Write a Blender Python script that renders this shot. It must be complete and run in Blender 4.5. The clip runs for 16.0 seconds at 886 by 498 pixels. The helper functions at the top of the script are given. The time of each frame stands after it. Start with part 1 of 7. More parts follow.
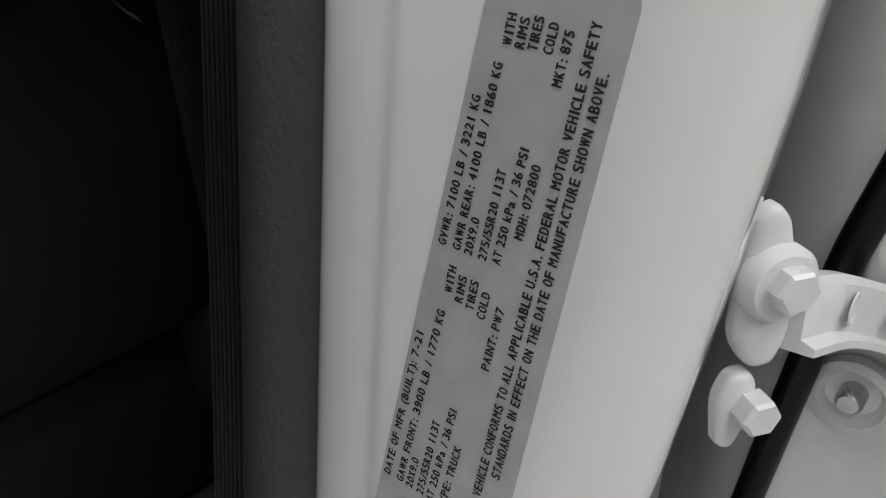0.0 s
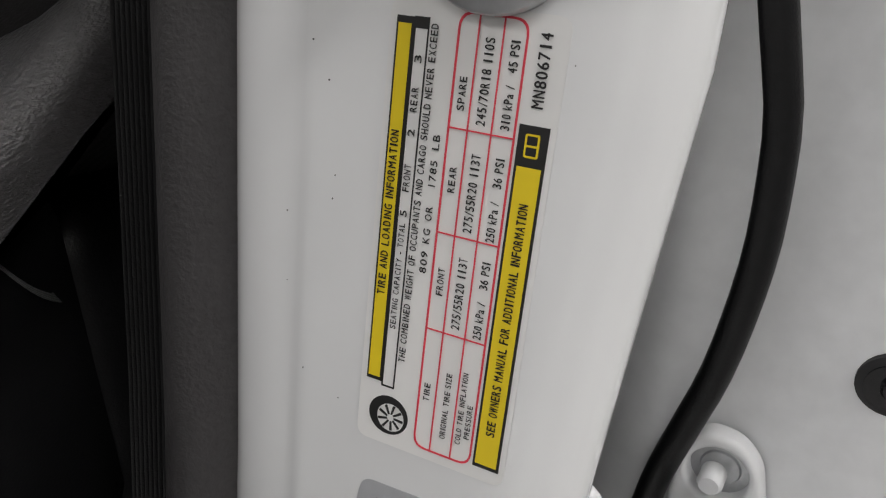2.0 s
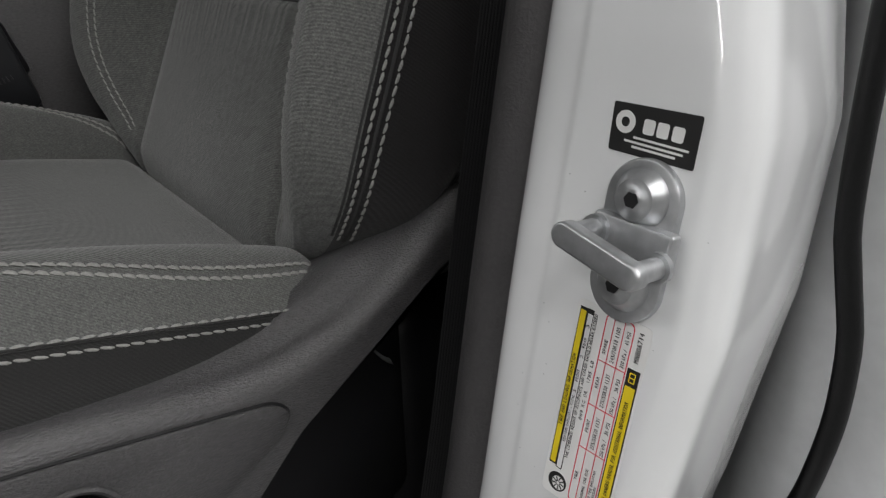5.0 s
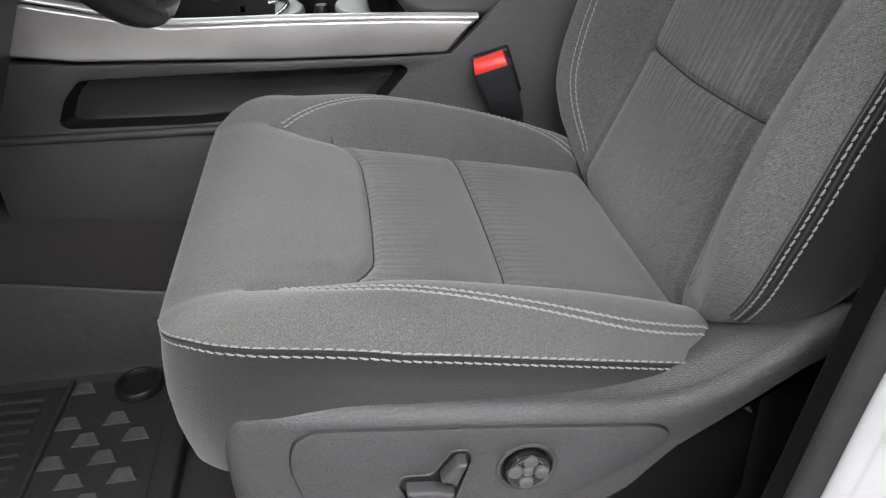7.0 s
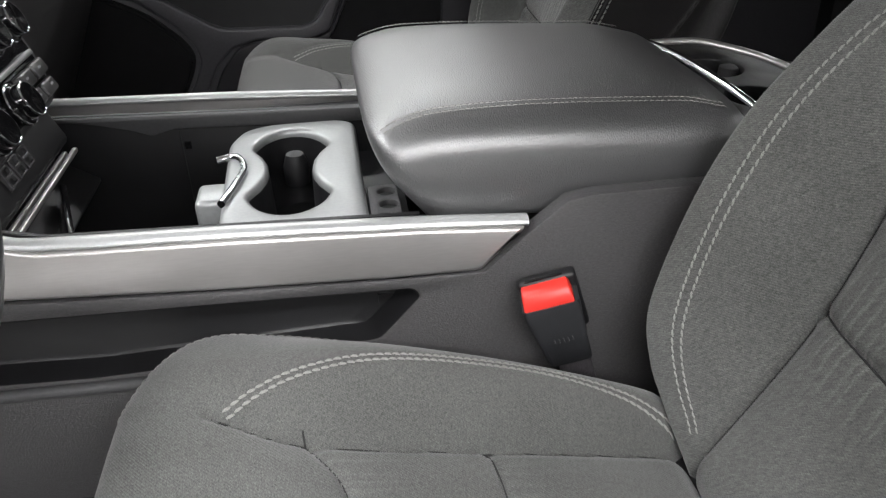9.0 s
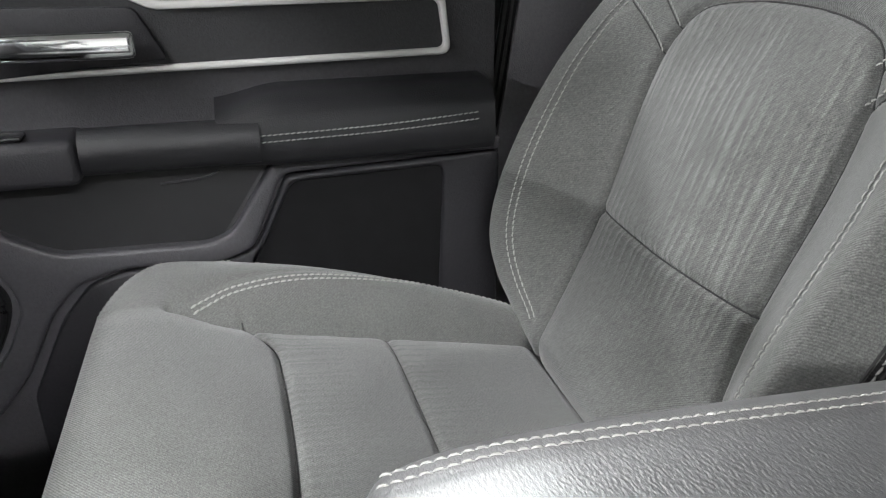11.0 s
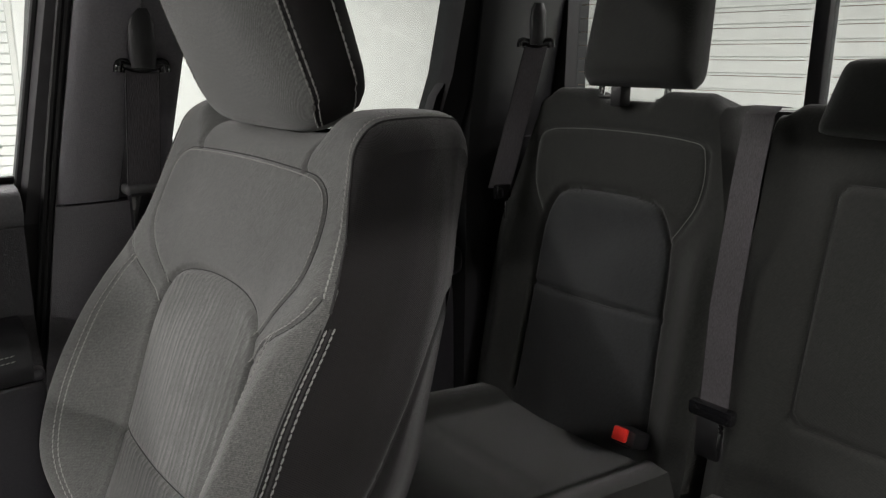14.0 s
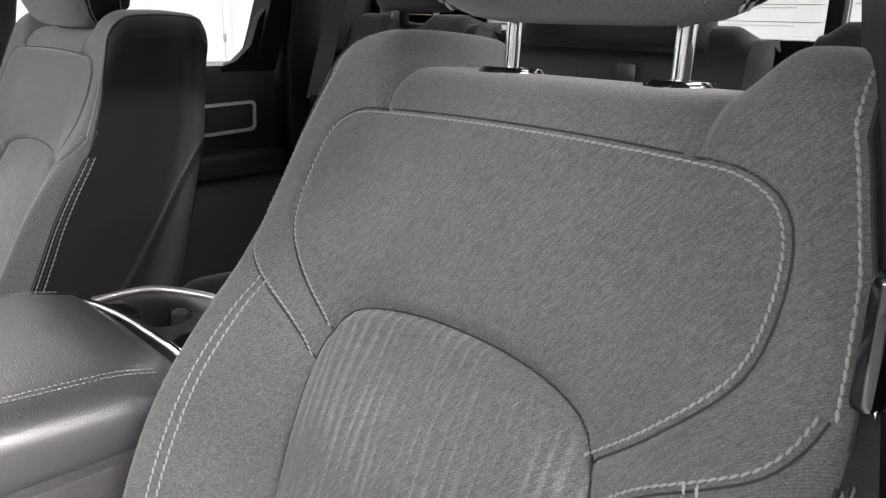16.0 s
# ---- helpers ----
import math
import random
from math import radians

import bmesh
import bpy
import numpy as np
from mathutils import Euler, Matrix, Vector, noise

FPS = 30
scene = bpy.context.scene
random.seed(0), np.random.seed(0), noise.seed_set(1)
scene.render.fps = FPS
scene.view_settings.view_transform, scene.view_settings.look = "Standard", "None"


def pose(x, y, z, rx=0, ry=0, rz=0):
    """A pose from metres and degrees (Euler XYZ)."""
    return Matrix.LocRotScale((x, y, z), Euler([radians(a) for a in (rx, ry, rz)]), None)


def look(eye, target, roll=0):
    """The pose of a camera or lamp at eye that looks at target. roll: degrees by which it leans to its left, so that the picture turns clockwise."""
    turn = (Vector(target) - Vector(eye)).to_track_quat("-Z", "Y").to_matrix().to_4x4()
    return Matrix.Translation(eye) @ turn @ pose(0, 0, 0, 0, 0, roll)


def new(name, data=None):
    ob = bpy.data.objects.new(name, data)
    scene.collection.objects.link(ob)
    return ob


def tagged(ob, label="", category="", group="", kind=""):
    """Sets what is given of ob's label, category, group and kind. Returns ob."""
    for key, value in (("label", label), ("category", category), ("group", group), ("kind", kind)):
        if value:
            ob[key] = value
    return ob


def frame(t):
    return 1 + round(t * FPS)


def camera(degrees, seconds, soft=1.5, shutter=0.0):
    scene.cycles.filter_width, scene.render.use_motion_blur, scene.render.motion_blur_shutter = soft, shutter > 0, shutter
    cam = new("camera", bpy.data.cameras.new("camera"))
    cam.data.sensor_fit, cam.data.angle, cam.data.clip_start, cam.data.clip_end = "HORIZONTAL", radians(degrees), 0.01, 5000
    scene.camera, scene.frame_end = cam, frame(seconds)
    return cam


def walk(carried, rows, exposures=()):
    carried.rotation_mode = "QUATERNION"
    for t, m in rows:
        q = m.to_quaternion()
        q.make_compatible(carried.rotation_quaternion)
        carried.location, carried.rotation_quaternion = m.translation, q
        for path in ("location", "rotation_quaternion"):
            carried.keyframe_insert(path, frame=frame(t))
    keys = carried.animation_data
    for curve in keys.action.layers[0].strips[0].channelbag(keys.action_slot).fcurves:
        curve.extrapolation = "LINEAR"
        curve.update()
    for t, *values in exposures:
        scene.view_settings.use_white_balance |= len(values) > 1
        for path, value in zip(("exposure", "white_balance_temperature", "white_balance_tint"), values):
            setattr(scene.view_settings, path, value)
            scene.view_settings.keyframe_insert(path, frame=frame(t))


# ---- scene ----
cam = camera(60.36, 16.0, soft=1.2, shutter=0.08)
PATH = [
    (0.0, (-0.1487, -0.9862, 0.9782), (1.2101, 0.1826, 0.0907), -3.26),
    (0.5, (-0.1534, -0.9870, 0.9749), (1.2087, 0.1767, 0.0859), -3.18),
    (1.0, (-0.1546, -0.9868, 0.9771), (1.2211, 0.1681, 0.0975), -3.20),
    (1.5, (-0.1507, -0.9986, 1.0220), (1.2959, 0.1327, 0.2296), -2.63),
    (2.0, (-0.1467, -0.9949, 1.0940), (1.3751, -0.0571, 0.1969), -0.12),
    (2.5, (-0.1501, -0.9908, 1.0919), (1.4042, -0.0661, 0.2380), -0.11),
    (3.0, (-0.1505, -0.9871, 1.0897), (1.4267, -0.0741, 0.2658), -0.11),
    (3.2, (-0.1510, -0.9875, 1.0901), (1.4232, -0.0697, 0.2657), -0.18),
    (5.3, (-0.2716, -1.1392, 1.2837), (0.6363, 0.4429, 0.4635), -1.72),
    (5.5, (-0.2909, -1.1655, 1.3176), (0.4686, 0.5014, 0.5149), -1.65),
    (6.0, (-0.3314, -1.2052, 1.3671), (0.1211, 0.5577, 0.5378), -2.09),
    (6.5, (-0.3452, -1.2163, 1.3755), (-0.0628, 0.5317, 0.4455), -2.16),
    (7.0, (-0.3352, -1.1943, 1.4180), (-0.1159, 0.5177, 0.4076), -2.13),
    (7.5, (-0.2954, -1.1561, 1.4515), (-0.0704, 0.5470, 0.4273), -1.58),
    (8.0, (-0.2637, -1.0727, 1.4564), (-0.0441, 0.6280, 0.4271), -1.69),
    (8.5, (-0.2860, -0.9191, 1.4636), (-0.0531, 0.7899, 0.4512), -1.52),
    (9.0, (-0.3054, -0.7576, 1.4886), (-0.0586, 0.9480, 0.4737), -1.44),
    (9.2, (-0.3017, -0.6613, 1.4909), (-0.0584, 1.0500, 0.4848), -1.47),
    (11.3, (-0.3035, -0.0287, 1.4366), (0.2158, 1.7427, 0.6670), -0.98),
    (11.5, (-0.2588, -0.0101, 1.4871), (0.2841, 1.7335, 0.6717), -1.24),
    (12.0, (-0.2214, 0.0110, 1.5753), (0.5705, 1.6623, 0.7716), 0.11),
    (12.5, (-0.1895, -0.0056, 1.6275), (0.7883, 1.5905, 0.9228), 1.07),
    (13.0, (-0.1845, -0.0663, 1.6617), (0.9517, 1.4787, 1.0946), 0.93),
    (13.5, (-0.2037, -0.1842, 1.6377), (1.0049, 1.3357, 1.1590), 0.49),
    (14.0, (-0.1985, -0.3400, 1.6265), (1.0255, 1.1640, 1.1485), 0.52),
    (14.5, (-0.1965, -0.5130, 1.6305), (1.0280, 0.9945, 1.1500), 0.74),
    (15.0, (-0.2205, -0.6488, 1.6171), (1.0404, 0.8272, 1.1361), 0.83),
    (15.5, (-0.2223, -0.7425, 1.6046), (1.0697, 0.6886, 1.0730), 0.75),
    (16.0, (-0.2147, -0.8184, 1.5800), (1.1005, 0.5677, 0.9894), 0.94),
]
walk(cam, [(t, look(eye, target, roll)) for t, eye, target, roll in PATH], exposures=[(0, -1.27, 6700, 10), (1.5, -1.02, 6700, 10), (2.5, -1.28, 6720, 11), (3.2, -1.22, 6650, 11), (5.5, -1.08, 6550, 9), (6.5, -0.20, 6450, 10.5), (7.5, 0.16, 6400, 11), (9, 0.37, 6500, 10), (10.3, 0.9, 6450, 9.5), (11.3, 1.67, 6400, 9), (12, 1.66, 6550, 10), (12.5, 1.32, 6700, 10.5), (12.8, 1.22, 6750, 11), (13.5, 0.92, 6800, 11), (14.5, 0.78, 6700, 11.5), (15.2, 0.8, 6350, 18), (16, 1.25, 6480, 17)])

# ---- light ----
world = bpy.data.worlds.new("garage_air")
scene.world = world
world.use_nodes = True
world.node_tree.nodes["Background"].inputs[0].default_value = (0.9, 0.95, 1.0, 1)
world.node_tree.nodes["Background"].inputs[1].default_value = 0.05


def ceiling_lamp(x, y, z, lx, ly, power, kelvin=(1.0, 0.99, 1.0)):
    lamp = bpy.data.lights.new("ceiling_lamp", "AREA")
    lamp.shape, lamp.size, lamp.size_y, lamp.energy, lamp.color = "RECTANGLE", lx, ly, power, kelvin
    ob = new("ceiling_lamp", lamp)
    ob.matrix_world = pose(x, y, z)
    return ob


# rows of ceiling lamps ahead of, beside and behind the truck
for lamp_x, lamp_y, lamp_lx, lamp_ly, lamp_power in ((-8.0, 0.0, 0.35, 8.0, 720), (-2.7, 0.0, 0.35, 6.0, 190), (1.4, -4.6, 6.5, 0.35, 430), (1.0, -2.6, 5.0, 0.35, 190), (-0.6, 3.4, 7.5, 0.35, 180), (2.0, 6.6, 13.0, 0.35, 190), (6.0, 0.0, 0.35, 7.0, 130)):
    ceiling_lamp(lamp_x, lamp_y, 3.75, lamp_lx, lamp_ly, lamp_power)

# ---- materials ----


def shader(name, colour, rough=0.5, metal=0.0, vary=0.15, scale=40.0, bump=0.0, bump_scale=400.0, stain=0.1, spec=0.5, coat=0.0, stretch=(1, 1, 1)):
    """Principled material with fine grain, broad stains and a fine relief, in metres of the object."""
    m = bpy.data.materials.new(name)
    m.use_nodes = True
    t = m.node_tree
    b = t.nodes["Principled BSDF"]
    b.inputs["Roughness"].default_value, b.inputs["Metallic"].default_value = rough, metal
    b.inputs["Specular IOR Level"].default_value = spec
    b.inputs["Coat Weight"].default_value = coat
    b.inputs["Coat Roughness"].default_value = 0.03
    tc = t.nodes.new("ShaderNodeTexCoord")
    mp = t.nodes.new("ShaderNodeMapping")
    mp.inputs["Scale"].default_value = stretch
    t.links.new(tc.outputs["Object"], mp.inputs["Vector"])
    fine = t.nodes.new("ShaderNodeTexNoise")
    fine.inputs["Scale"].default_value, fine.inputs["Detail"].default_value = scale, 4
    broad = t.nodes.new("ShaderNodeTexNoise")
    broad.inputs["Scale"].default_value, broad.inputs["Detail"].default_value = 5.0, 3
    t.links.new(mp.outputs[0], fine.inputs["Vector"])
    t.links.new(tc.outputs["Object"], broad.inputs["Vector"])
    r1 = t.nodes.new("ShaderNodeMapRange")
    r1.inputs[1].default_value, r1.inputs[2].default_value = 0.3, 0.7
    r1.inputs[3].default_value, r1.inputs[4].default_value = 1 - vary, 1 + vary
    r2 = t.nodes.new("ShaderNodeMapRange")
    r2.inputs[1].default_value, r2.inputs[2].default_value = 0.3, 0.7
    r2.inputs[3].default_value, r2.inputs[4].default_value = 1 - stain, 1 + stain
    t.links.new(fine.outputs[0], r1.inputs[0])
    t.links.new(broad.outputs[0], r2.inputs[0])
    mul = t.nodes.new("ShaderNodeMath")
    mul.operation = "MULTIPLY"
    t.links.new(r1.outputs[0], mul.inputs[0])
    t.links.new(r2.outputs[0], mul.inputs[1])
    vec = t.nodes.new("ShaderNodeVectorMath")
    vec.operation = "SCALE"
    vec.inputs[0].default_value = colour
    t.links.new(mul.outputs[0], vec.inputs["Scale"])
    t.links.new(vec.outputs[0], b.inputs["Base Color"])
    if vary or stain:
        rr = t.nodes.new("ShaderNodeMapRange")
        rr.inputs[3].default_value, rr.inputs[4].default_value = max(rough - 0.06, 0.02), min(rough + 0.06, 1)
        t.links.new(broad.outputs[0], rr.inputs[0])
        t.links.new(rr.outputs[0], b.inputs["Roughness"])
    if bump:
        grain = t.nodes.new("ShaderNodeTexNoise")
        grain.inputs["Scale"].default_value, grain.inputs["Detail"].default_value = bump_scale, 2
        t.links.new(mp.outputs[0], grain.inputs["Vector"])
        bp = t.nodes.new("ShaderNodeBump")
        bp.inputs["Strength"].default_value, bp.inputs["Distance"].default_value = bump, 0.001
        t.links.new(grain.outputs[0], bp.inputs["Height"])
        t.links.new(bp.outputs[0], b.inputs["Normal"])
    return m


def cloth(name, colour, ribs=False, vary=0.32, rib_gain=1.5, rib_relief=2.1, twill=0.10, fade=None):
    """Heathered seat cloth: short twill threads in two tones; ribs: soft wavy raised ribs up the panel."""
    m = bpy.data.materials.new(name)
    m.use_nodes = True
    t = m.node_tree
    b = t.nodes["Principled BSDF"]
    b.inputs["Roughness"].default_value = 0.85
    b.inputs["Specular IOR Level"].default_value = 0.25
    b.inputs["Sheen Weight"].default_value = 0.25
    b.inputs["Sheen Roughness"].default_value = 0.5
    tc = t.nodes.new("ShaderNodeTexCoord")
    mp = t.nodes.new("ShaderNodeMapping")
    mp.inputs["Rotation"].default_value = (radians(35), radians(20), radians(28))
    mp.inputs["Scale"].default_value = (1.0, 0.42, 0.75)
    t.links.new(tc.outputs["Object"], mp.inputs["Vector"])
    n1 = t.nodes.new("ShaderNodeTexNoise")
    n1.inputs["Scale"].default_value, n1.inputs["Detail"].default_value = 1650, 2
    t.links.new(mp.outputs[0], n1.inputs["Vector"])
    n2 = t.nodes.new("ShaderNodeTexNoise")
    n2.inputs["Scale"].default_value, n2.inputs["Detail"].default_value = 9, 3
    t.links.new(tc.outputs["Object"], n2.inputs["Vector"])
    tw = t.nodes.new("ShaderNodeTexWave")
    tw.bands_direction = "DIAGONAL"
    tw.inputs["Scale"].default_value = 235
    tw.inputs["Distortion"].default_value = 1.5
    t.links.new(tc.outputs["Object"], tw.inputs["Vector"])
    r1 = t.nodes.new("ShaderNodeMapRange")
    r1.inputs[1].default_value, r1.inputs[2].default_value = 0.32, 0.68
    r1.inputs[3].default_value, r1.inputs[4].default_value = 1 - vary, 1 + vary
    t.links.new(n1.outputs[0], r1.inputs[0])
    r2 = t.nodes.new("ShaderNodeMapRange")
    r2.inputs[1].default_value, r2.inputs[2].default_value = 0.3, 0.7
    r2.inputs[3].default_value, r2.inputs[4].default_value = 0.92, 1.08
    t.links.new(n2.outputs[0], r2.inputs[0])
    # longer slubs that run slantwise up the cloth
    slant = Vector((0.30, -0.60, 0.74)).normalized()
    dot = t.nodes.new("ShaderNodeVectorMath")
    dot.operation = "DOT_PRODUCT"
    dot.inputs[1].default_value = slant
    t.links.new(tc.outputs["Object"], dot.inputs[0])
    along = t.nodes.new("ShaderNodeVectorMath")
    along.operation = "SCALE"
    along.inputs[0].default_value = slant * -0.80
    t.links.new(dot.outputs["Value"], along.inputs["Scale"])
    short = t.nodes.new("ShaderNodeVectorMath")
    t.links.new(tc.outputs["Object"], short.inputs[0])
    t.links.new(along.outputs[0], short.inputs[1])
    n3 = t.nodes.new("ShaderNodeTexNoise")
    n3.inputs["Scale"].default_value, n3.inputs["Detail"].default_value = 620, 3
    t.links.new(short.outputs[0], n3.inputs["Vector"])
    r4 = t.nodes.new("ShaderNodeMapRange")
    r4.inputs[1].default_value, r4.inputs[2].default_value = 0.30, 0.70
    r4.inputs[3].default_value, r4.inputs[4].default_value = 1 - vary * 0.75, 1 + vary * 0.75
    t.links.new(n3.outputs[0], r4.inputs[0])
    both = t.nodes.new("ShaderNodeMath")
    both.operation = "MULTIPLY"
    t.links.new(r2.outputs[0], both.inputs[0])
    t.links.new(r4.outputs[0], both.inputs[1])
    mul = t.nodes.new("ShaderNodeMath")
    mul.operation = "MULTIPLY"
    t.links.new(r1.outputs[0], mul.inputs[0])
    t.links.new(both.outputs[0], mul.inputs[1])
    r5 = t.nodes.new("ShaderNodeMapRange")
    r5.inputs[3].default_value, r5.inputs[4].default_value = 1 - twill, 1 + twill
    t.links.new(tw.outputs["Fac"], r5.inputs[0])
    woven = t.nodes.new("ShaderNodeMath")
    woven.operation = "MULTIPLY"
    t.links.new(mul.outputs[0], woven.inputs[0])
    t.links.new(r5.outputs[0], woven.inputs[1])
    mul = woven
    last, height = mul, tw.outputs["Fac"]
    if ribs:
        mr = t.nodes.new("ShaderNodeMapping")
        mr.inputs["Scale"].default_value = (0.12, 1.0, 0.12)
        t.links.new(tc.outputs["Object"], mr.inputs["Vector"])
        wv = t.nodes.new("ShaderNodeTexWave")
        wv.bands_direction = "Y"
        wv.inputs["Scale"].default_value = 29
        wv.inputs["Distortion"].default_value = 4.5
        wv.inputs["Detail"].default_value = 1
        wv.inputs["Detail Scale"].default_value = 2.5
        t.links.new(mr.outputs[0], wv.inputs["Vector"])
        r3 = t.nodes.new("ShaderNodeMapRange")
        r3.inputs[1].default_value, r3.inputs[2].default_value = 0.50, 0.95
        r3.inputs[3].default_value, r3.inputs[4].default_value = 1.0, rib_gain
        # where the ribs are pressed in: patchy, or along a seam and fading away from it
        if fade:
            axis, lo, hi, stops = fade
            cut_axis = t.nodes.new("ShaderNodeSeparateXYZ")
            t.links.new(tc.outputs["Object"], cut_axis.inputs[0])
            span = t.nodes.new("ShaderNodeMapRange")
            span.inputs[1].default_value, span.inputs[2].default_value = lo, hi
            t.links.new(cut_axis.outputs[axis], span.inputs[0])
            where = t.nodes.new("ShaderNodeValToRGB")
            for k, (pos, val) in enumerate(stops):
                el = where.color_ramp.elements[k] if k < 2 else where.color_ramp.elements.new(pos)
                el.position, el.color = pos, (val, val, val, 1)
            t.links.new(span.outputs[0], where.inputs[0])
        else:
            patchy = t.nodes.new("ShaderNodeTexNoise")
            patchy.inputs["Scale"].default_value, patchy.inputs["Detail"].default_value = 16, 2
            t.links.new(tc.outputs["Object"], patchy.inputs["Vector"])
            where = t.nodes.new("ShaderNodeMapRange")
            where.inputs[1].default_value, where.inputs[2].default_value = 0.36, 0.60
            where.inputs[3].default_value, where.inputs[4].default_value = 0.5, 1.0
            t.links.new(patchy.outputs[0], where.inputs[0])
        ridge = t.nodes.new("ShaderNodeMath")
        ridge.operation = "MULTIPLY"
        t.links.new(wv.outputs["Fac"], ridge.inputs[0])
        t.links.new(where.outputs[0], ridge.inputs[1])
        t.links.new(ridge.outputs[0], r3.inputs[0])
        mul2 = t.nodes.new("ShaderNodeMath")
        mul2.operation = "MULTIPLY"
        t.links.new(mul.outputs[0], mul2.inputs[0])
        t.links.new(r3.outputs[0], mul2.inputs[1])
        last = mul2
        add = t.nodes.new("ShaderNodeMath")
        add.operation = "MULTIPLY_ADD"
        add.inputs[1].default_value = rib_relief
        t.links.new(ridge.outputs[0], add.inputs[0])
        t.links.new(tw.outputs["Fac"], add.inputs[2])
        height = add.outputs[0]
    vec = t.nodes.new("ShaderNodeVectorMath")
    vec.operation = "SCALE"
    vec.inputs[0].default_value = colour
    t.links.new(last.outputs[0], vec.inputs["Scale"])
    t.links.new(vec.outputs[0], b.inputs["Base Color"])
    sm = t.nodes.new("ShaderNodeMath")
    sm.operation = "ADD"
    t.links.new(height, sm.inputs[0])
    t.links.new(n1.outputs[0], sm.inputs[1])
    bp = t.nodes.new("ShaderNodeBump")
    bp.inputs["Strength"].default_value, bp.inputs["Distance"].default_value = 0.35, 0.0006
    t.links.new(sm.outputs[0], bp.inputs["Height"])
    t.links.new(bp.outputs[0], b.inputs["Normal"])
    return m


def clear_glass(name, tint=(0.93, 0.96, 0.95)):
    m = bpy.data.materials.new(name)
    m.use_nodes = True
    t = m.node_tree
    for n in list(t.nodes):
        if n.type == "BSDF_PRINCIPLED":
            t.nodes.remove(n)
    out = t.nodes["Material Output"]
    clear = t.nodes.new("ShaderNodeBsdfTransparent")
    clear.inputs[0].default_value = (*tint, 1)
    gloss = t.nodes.new("ShaderNodeBsdfGlossy")
    gloss.inputs["Roughness"].default_value = 0.01
    fr = t.nodes.new("ShaderNodeFresnel")
    fr.inputs[0].default_value = 1.45
    mix = t.nodes.new("ShaderNodeMixShader")
    t.links.new(fr.outputs[0], mix.inputs[0])
    t.links.new(clear.outputs[0], mix.inputs[1])
    t.links.new(gloss.outputs[0], mix.inputs[2])
    t.links.new(mix.outputs[0], out.inputs[0])
    return m


CLOTH = cloth("seat_cloth", (0.100, 0.102, 0.098))
CLOTH_RIB = cloth("seat_cloth_ribbed", (0.097, 0.099, 0.095), ribs=True)
CLOTH_LOW_RIB = cloth("seat_cloth_ribs_at_the_seam", (0.099, 0.101, 0.097), ribs=True, fade=("Z", 0.30, 0.45, ((0.0, 0.0), (0.55, 0.2), (0.80, 0.75), (1.0, 1.0))))
CLOTH_SEAT_RIB = cloth("cushion_cloth_ribs_at_the_seams", (0.099, 0.101, 0.097), ribs=True, rib_gain=1.18, fade=("X", -0.12, 0.08, ((0.0, 1.0), (1.0, 0.0), (0.16, 0.75), (0.40, 0.1), (0.575, 0.05), (0.595, 1.0), (0.72, 0.7), (0.9, 0.05))))
# door plastic lightened for the light that falls on the door's top
DOOR_TOP_LIT = shader("grained_door_top_lit", (0.085, 0.083, 0.089), 0.45, vary=0.12, scale=250, bump=0.7, bump_scale=420, spec=0.4)
DOOR_CARD = shader("dark_grey_grained_door_card", (0.046, 0.045, 0.049), 0.48, vary=0.12, scale=250, bump=0.5, bump_scale=520, spec=0.35)
DOOR_PAD = shader("door_pad_vinyl", (0.012, 0.012, 0.0135), 0.42, vary=0.1, bump=0.3, bump_scale=600, spec=0.4)
DOOR_INLAY = shader("door_inlay_vinyl", (0.026, 0.026, 0.028), 0.5, vary=0.15, scale=300, bump=0.5, bump_scale=500, spec=0.4)
SKIRT = cloth("seat_skirt_cloth", (0.018, 0.018, 0.0175), vary=0.12)
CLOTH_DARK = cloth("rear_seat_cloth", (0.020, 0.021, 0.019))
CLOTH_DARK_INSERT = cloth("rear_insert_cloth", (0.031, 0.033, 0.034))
SIDE_CLOTH = cloth("seat_side_cloth", (0.0082, 0.0072, 0.0076), vary=0.12)
VINYL = shader("seat_vinyl", (0.0085, 0.0072, 0.0076), 0.55, vary=0.1, bump=0.25, bump_scale=700, spec=0.3)
THREAD = shader("pale_thread", (0.26, 0.26, 0.247), 0.8, vary=0.2, scale=900)
THREAD_DIM = shader("grey_thread", (0.20, 0.20, 0.19), 0.8, vary=0.2, scale=900)
SEAM_DARK = shader("dark_seam_thread", (0.028, 0.028, 0.028), 0.9, vary=0.1)
LEATHER = shader("armrest_leather", (0.065, 0.065, 0.067), 0.40, vary=0.10, scale=400, bump=0.95, bump_scale=560, stretch=(1.4, 0.6, 1), spec=1.0, coat=1.0)
LEATHER.node_tree.nodes["Principled BSDF"].inputs["Coat Roughness"].default_value = 0.36
LEATHER.node_tree.nodes["Principled BSDF"].inputs["Coat IOR"].default_value = 1.85
RIM_LEATHER = shader("glossy_rim_leather", (0.018, 0.018, 0.019), 0.28, vary=0.12, scale=300, bump=0.25, bump_scale=600)
PLASTIC = shader("dark_grained_plastic", (0.058, 0.0565, 0.058), 0.37, vary=0.2, scale=500, bump=0.8, bump_scale=850, stretch=(0.55, 1, 1.2))
# black door plastic, darkened further for the shade low in the door
DOOR_PLASTIC_SHADED = shader("black_door_plastic_shaded", (0.018, 0.0175, 0.020), 0.50, vary=0.12, scale=250, bump=0.5, bump_scale=520, spec=0.3)
PILLAR_TRIM = shader("grey_grained_pillar_trim", (0.125, 0.121, 0.130), 0.42, vary=0.1, scale=300, bump=0.35, bump_scale=600, spec=0.4)
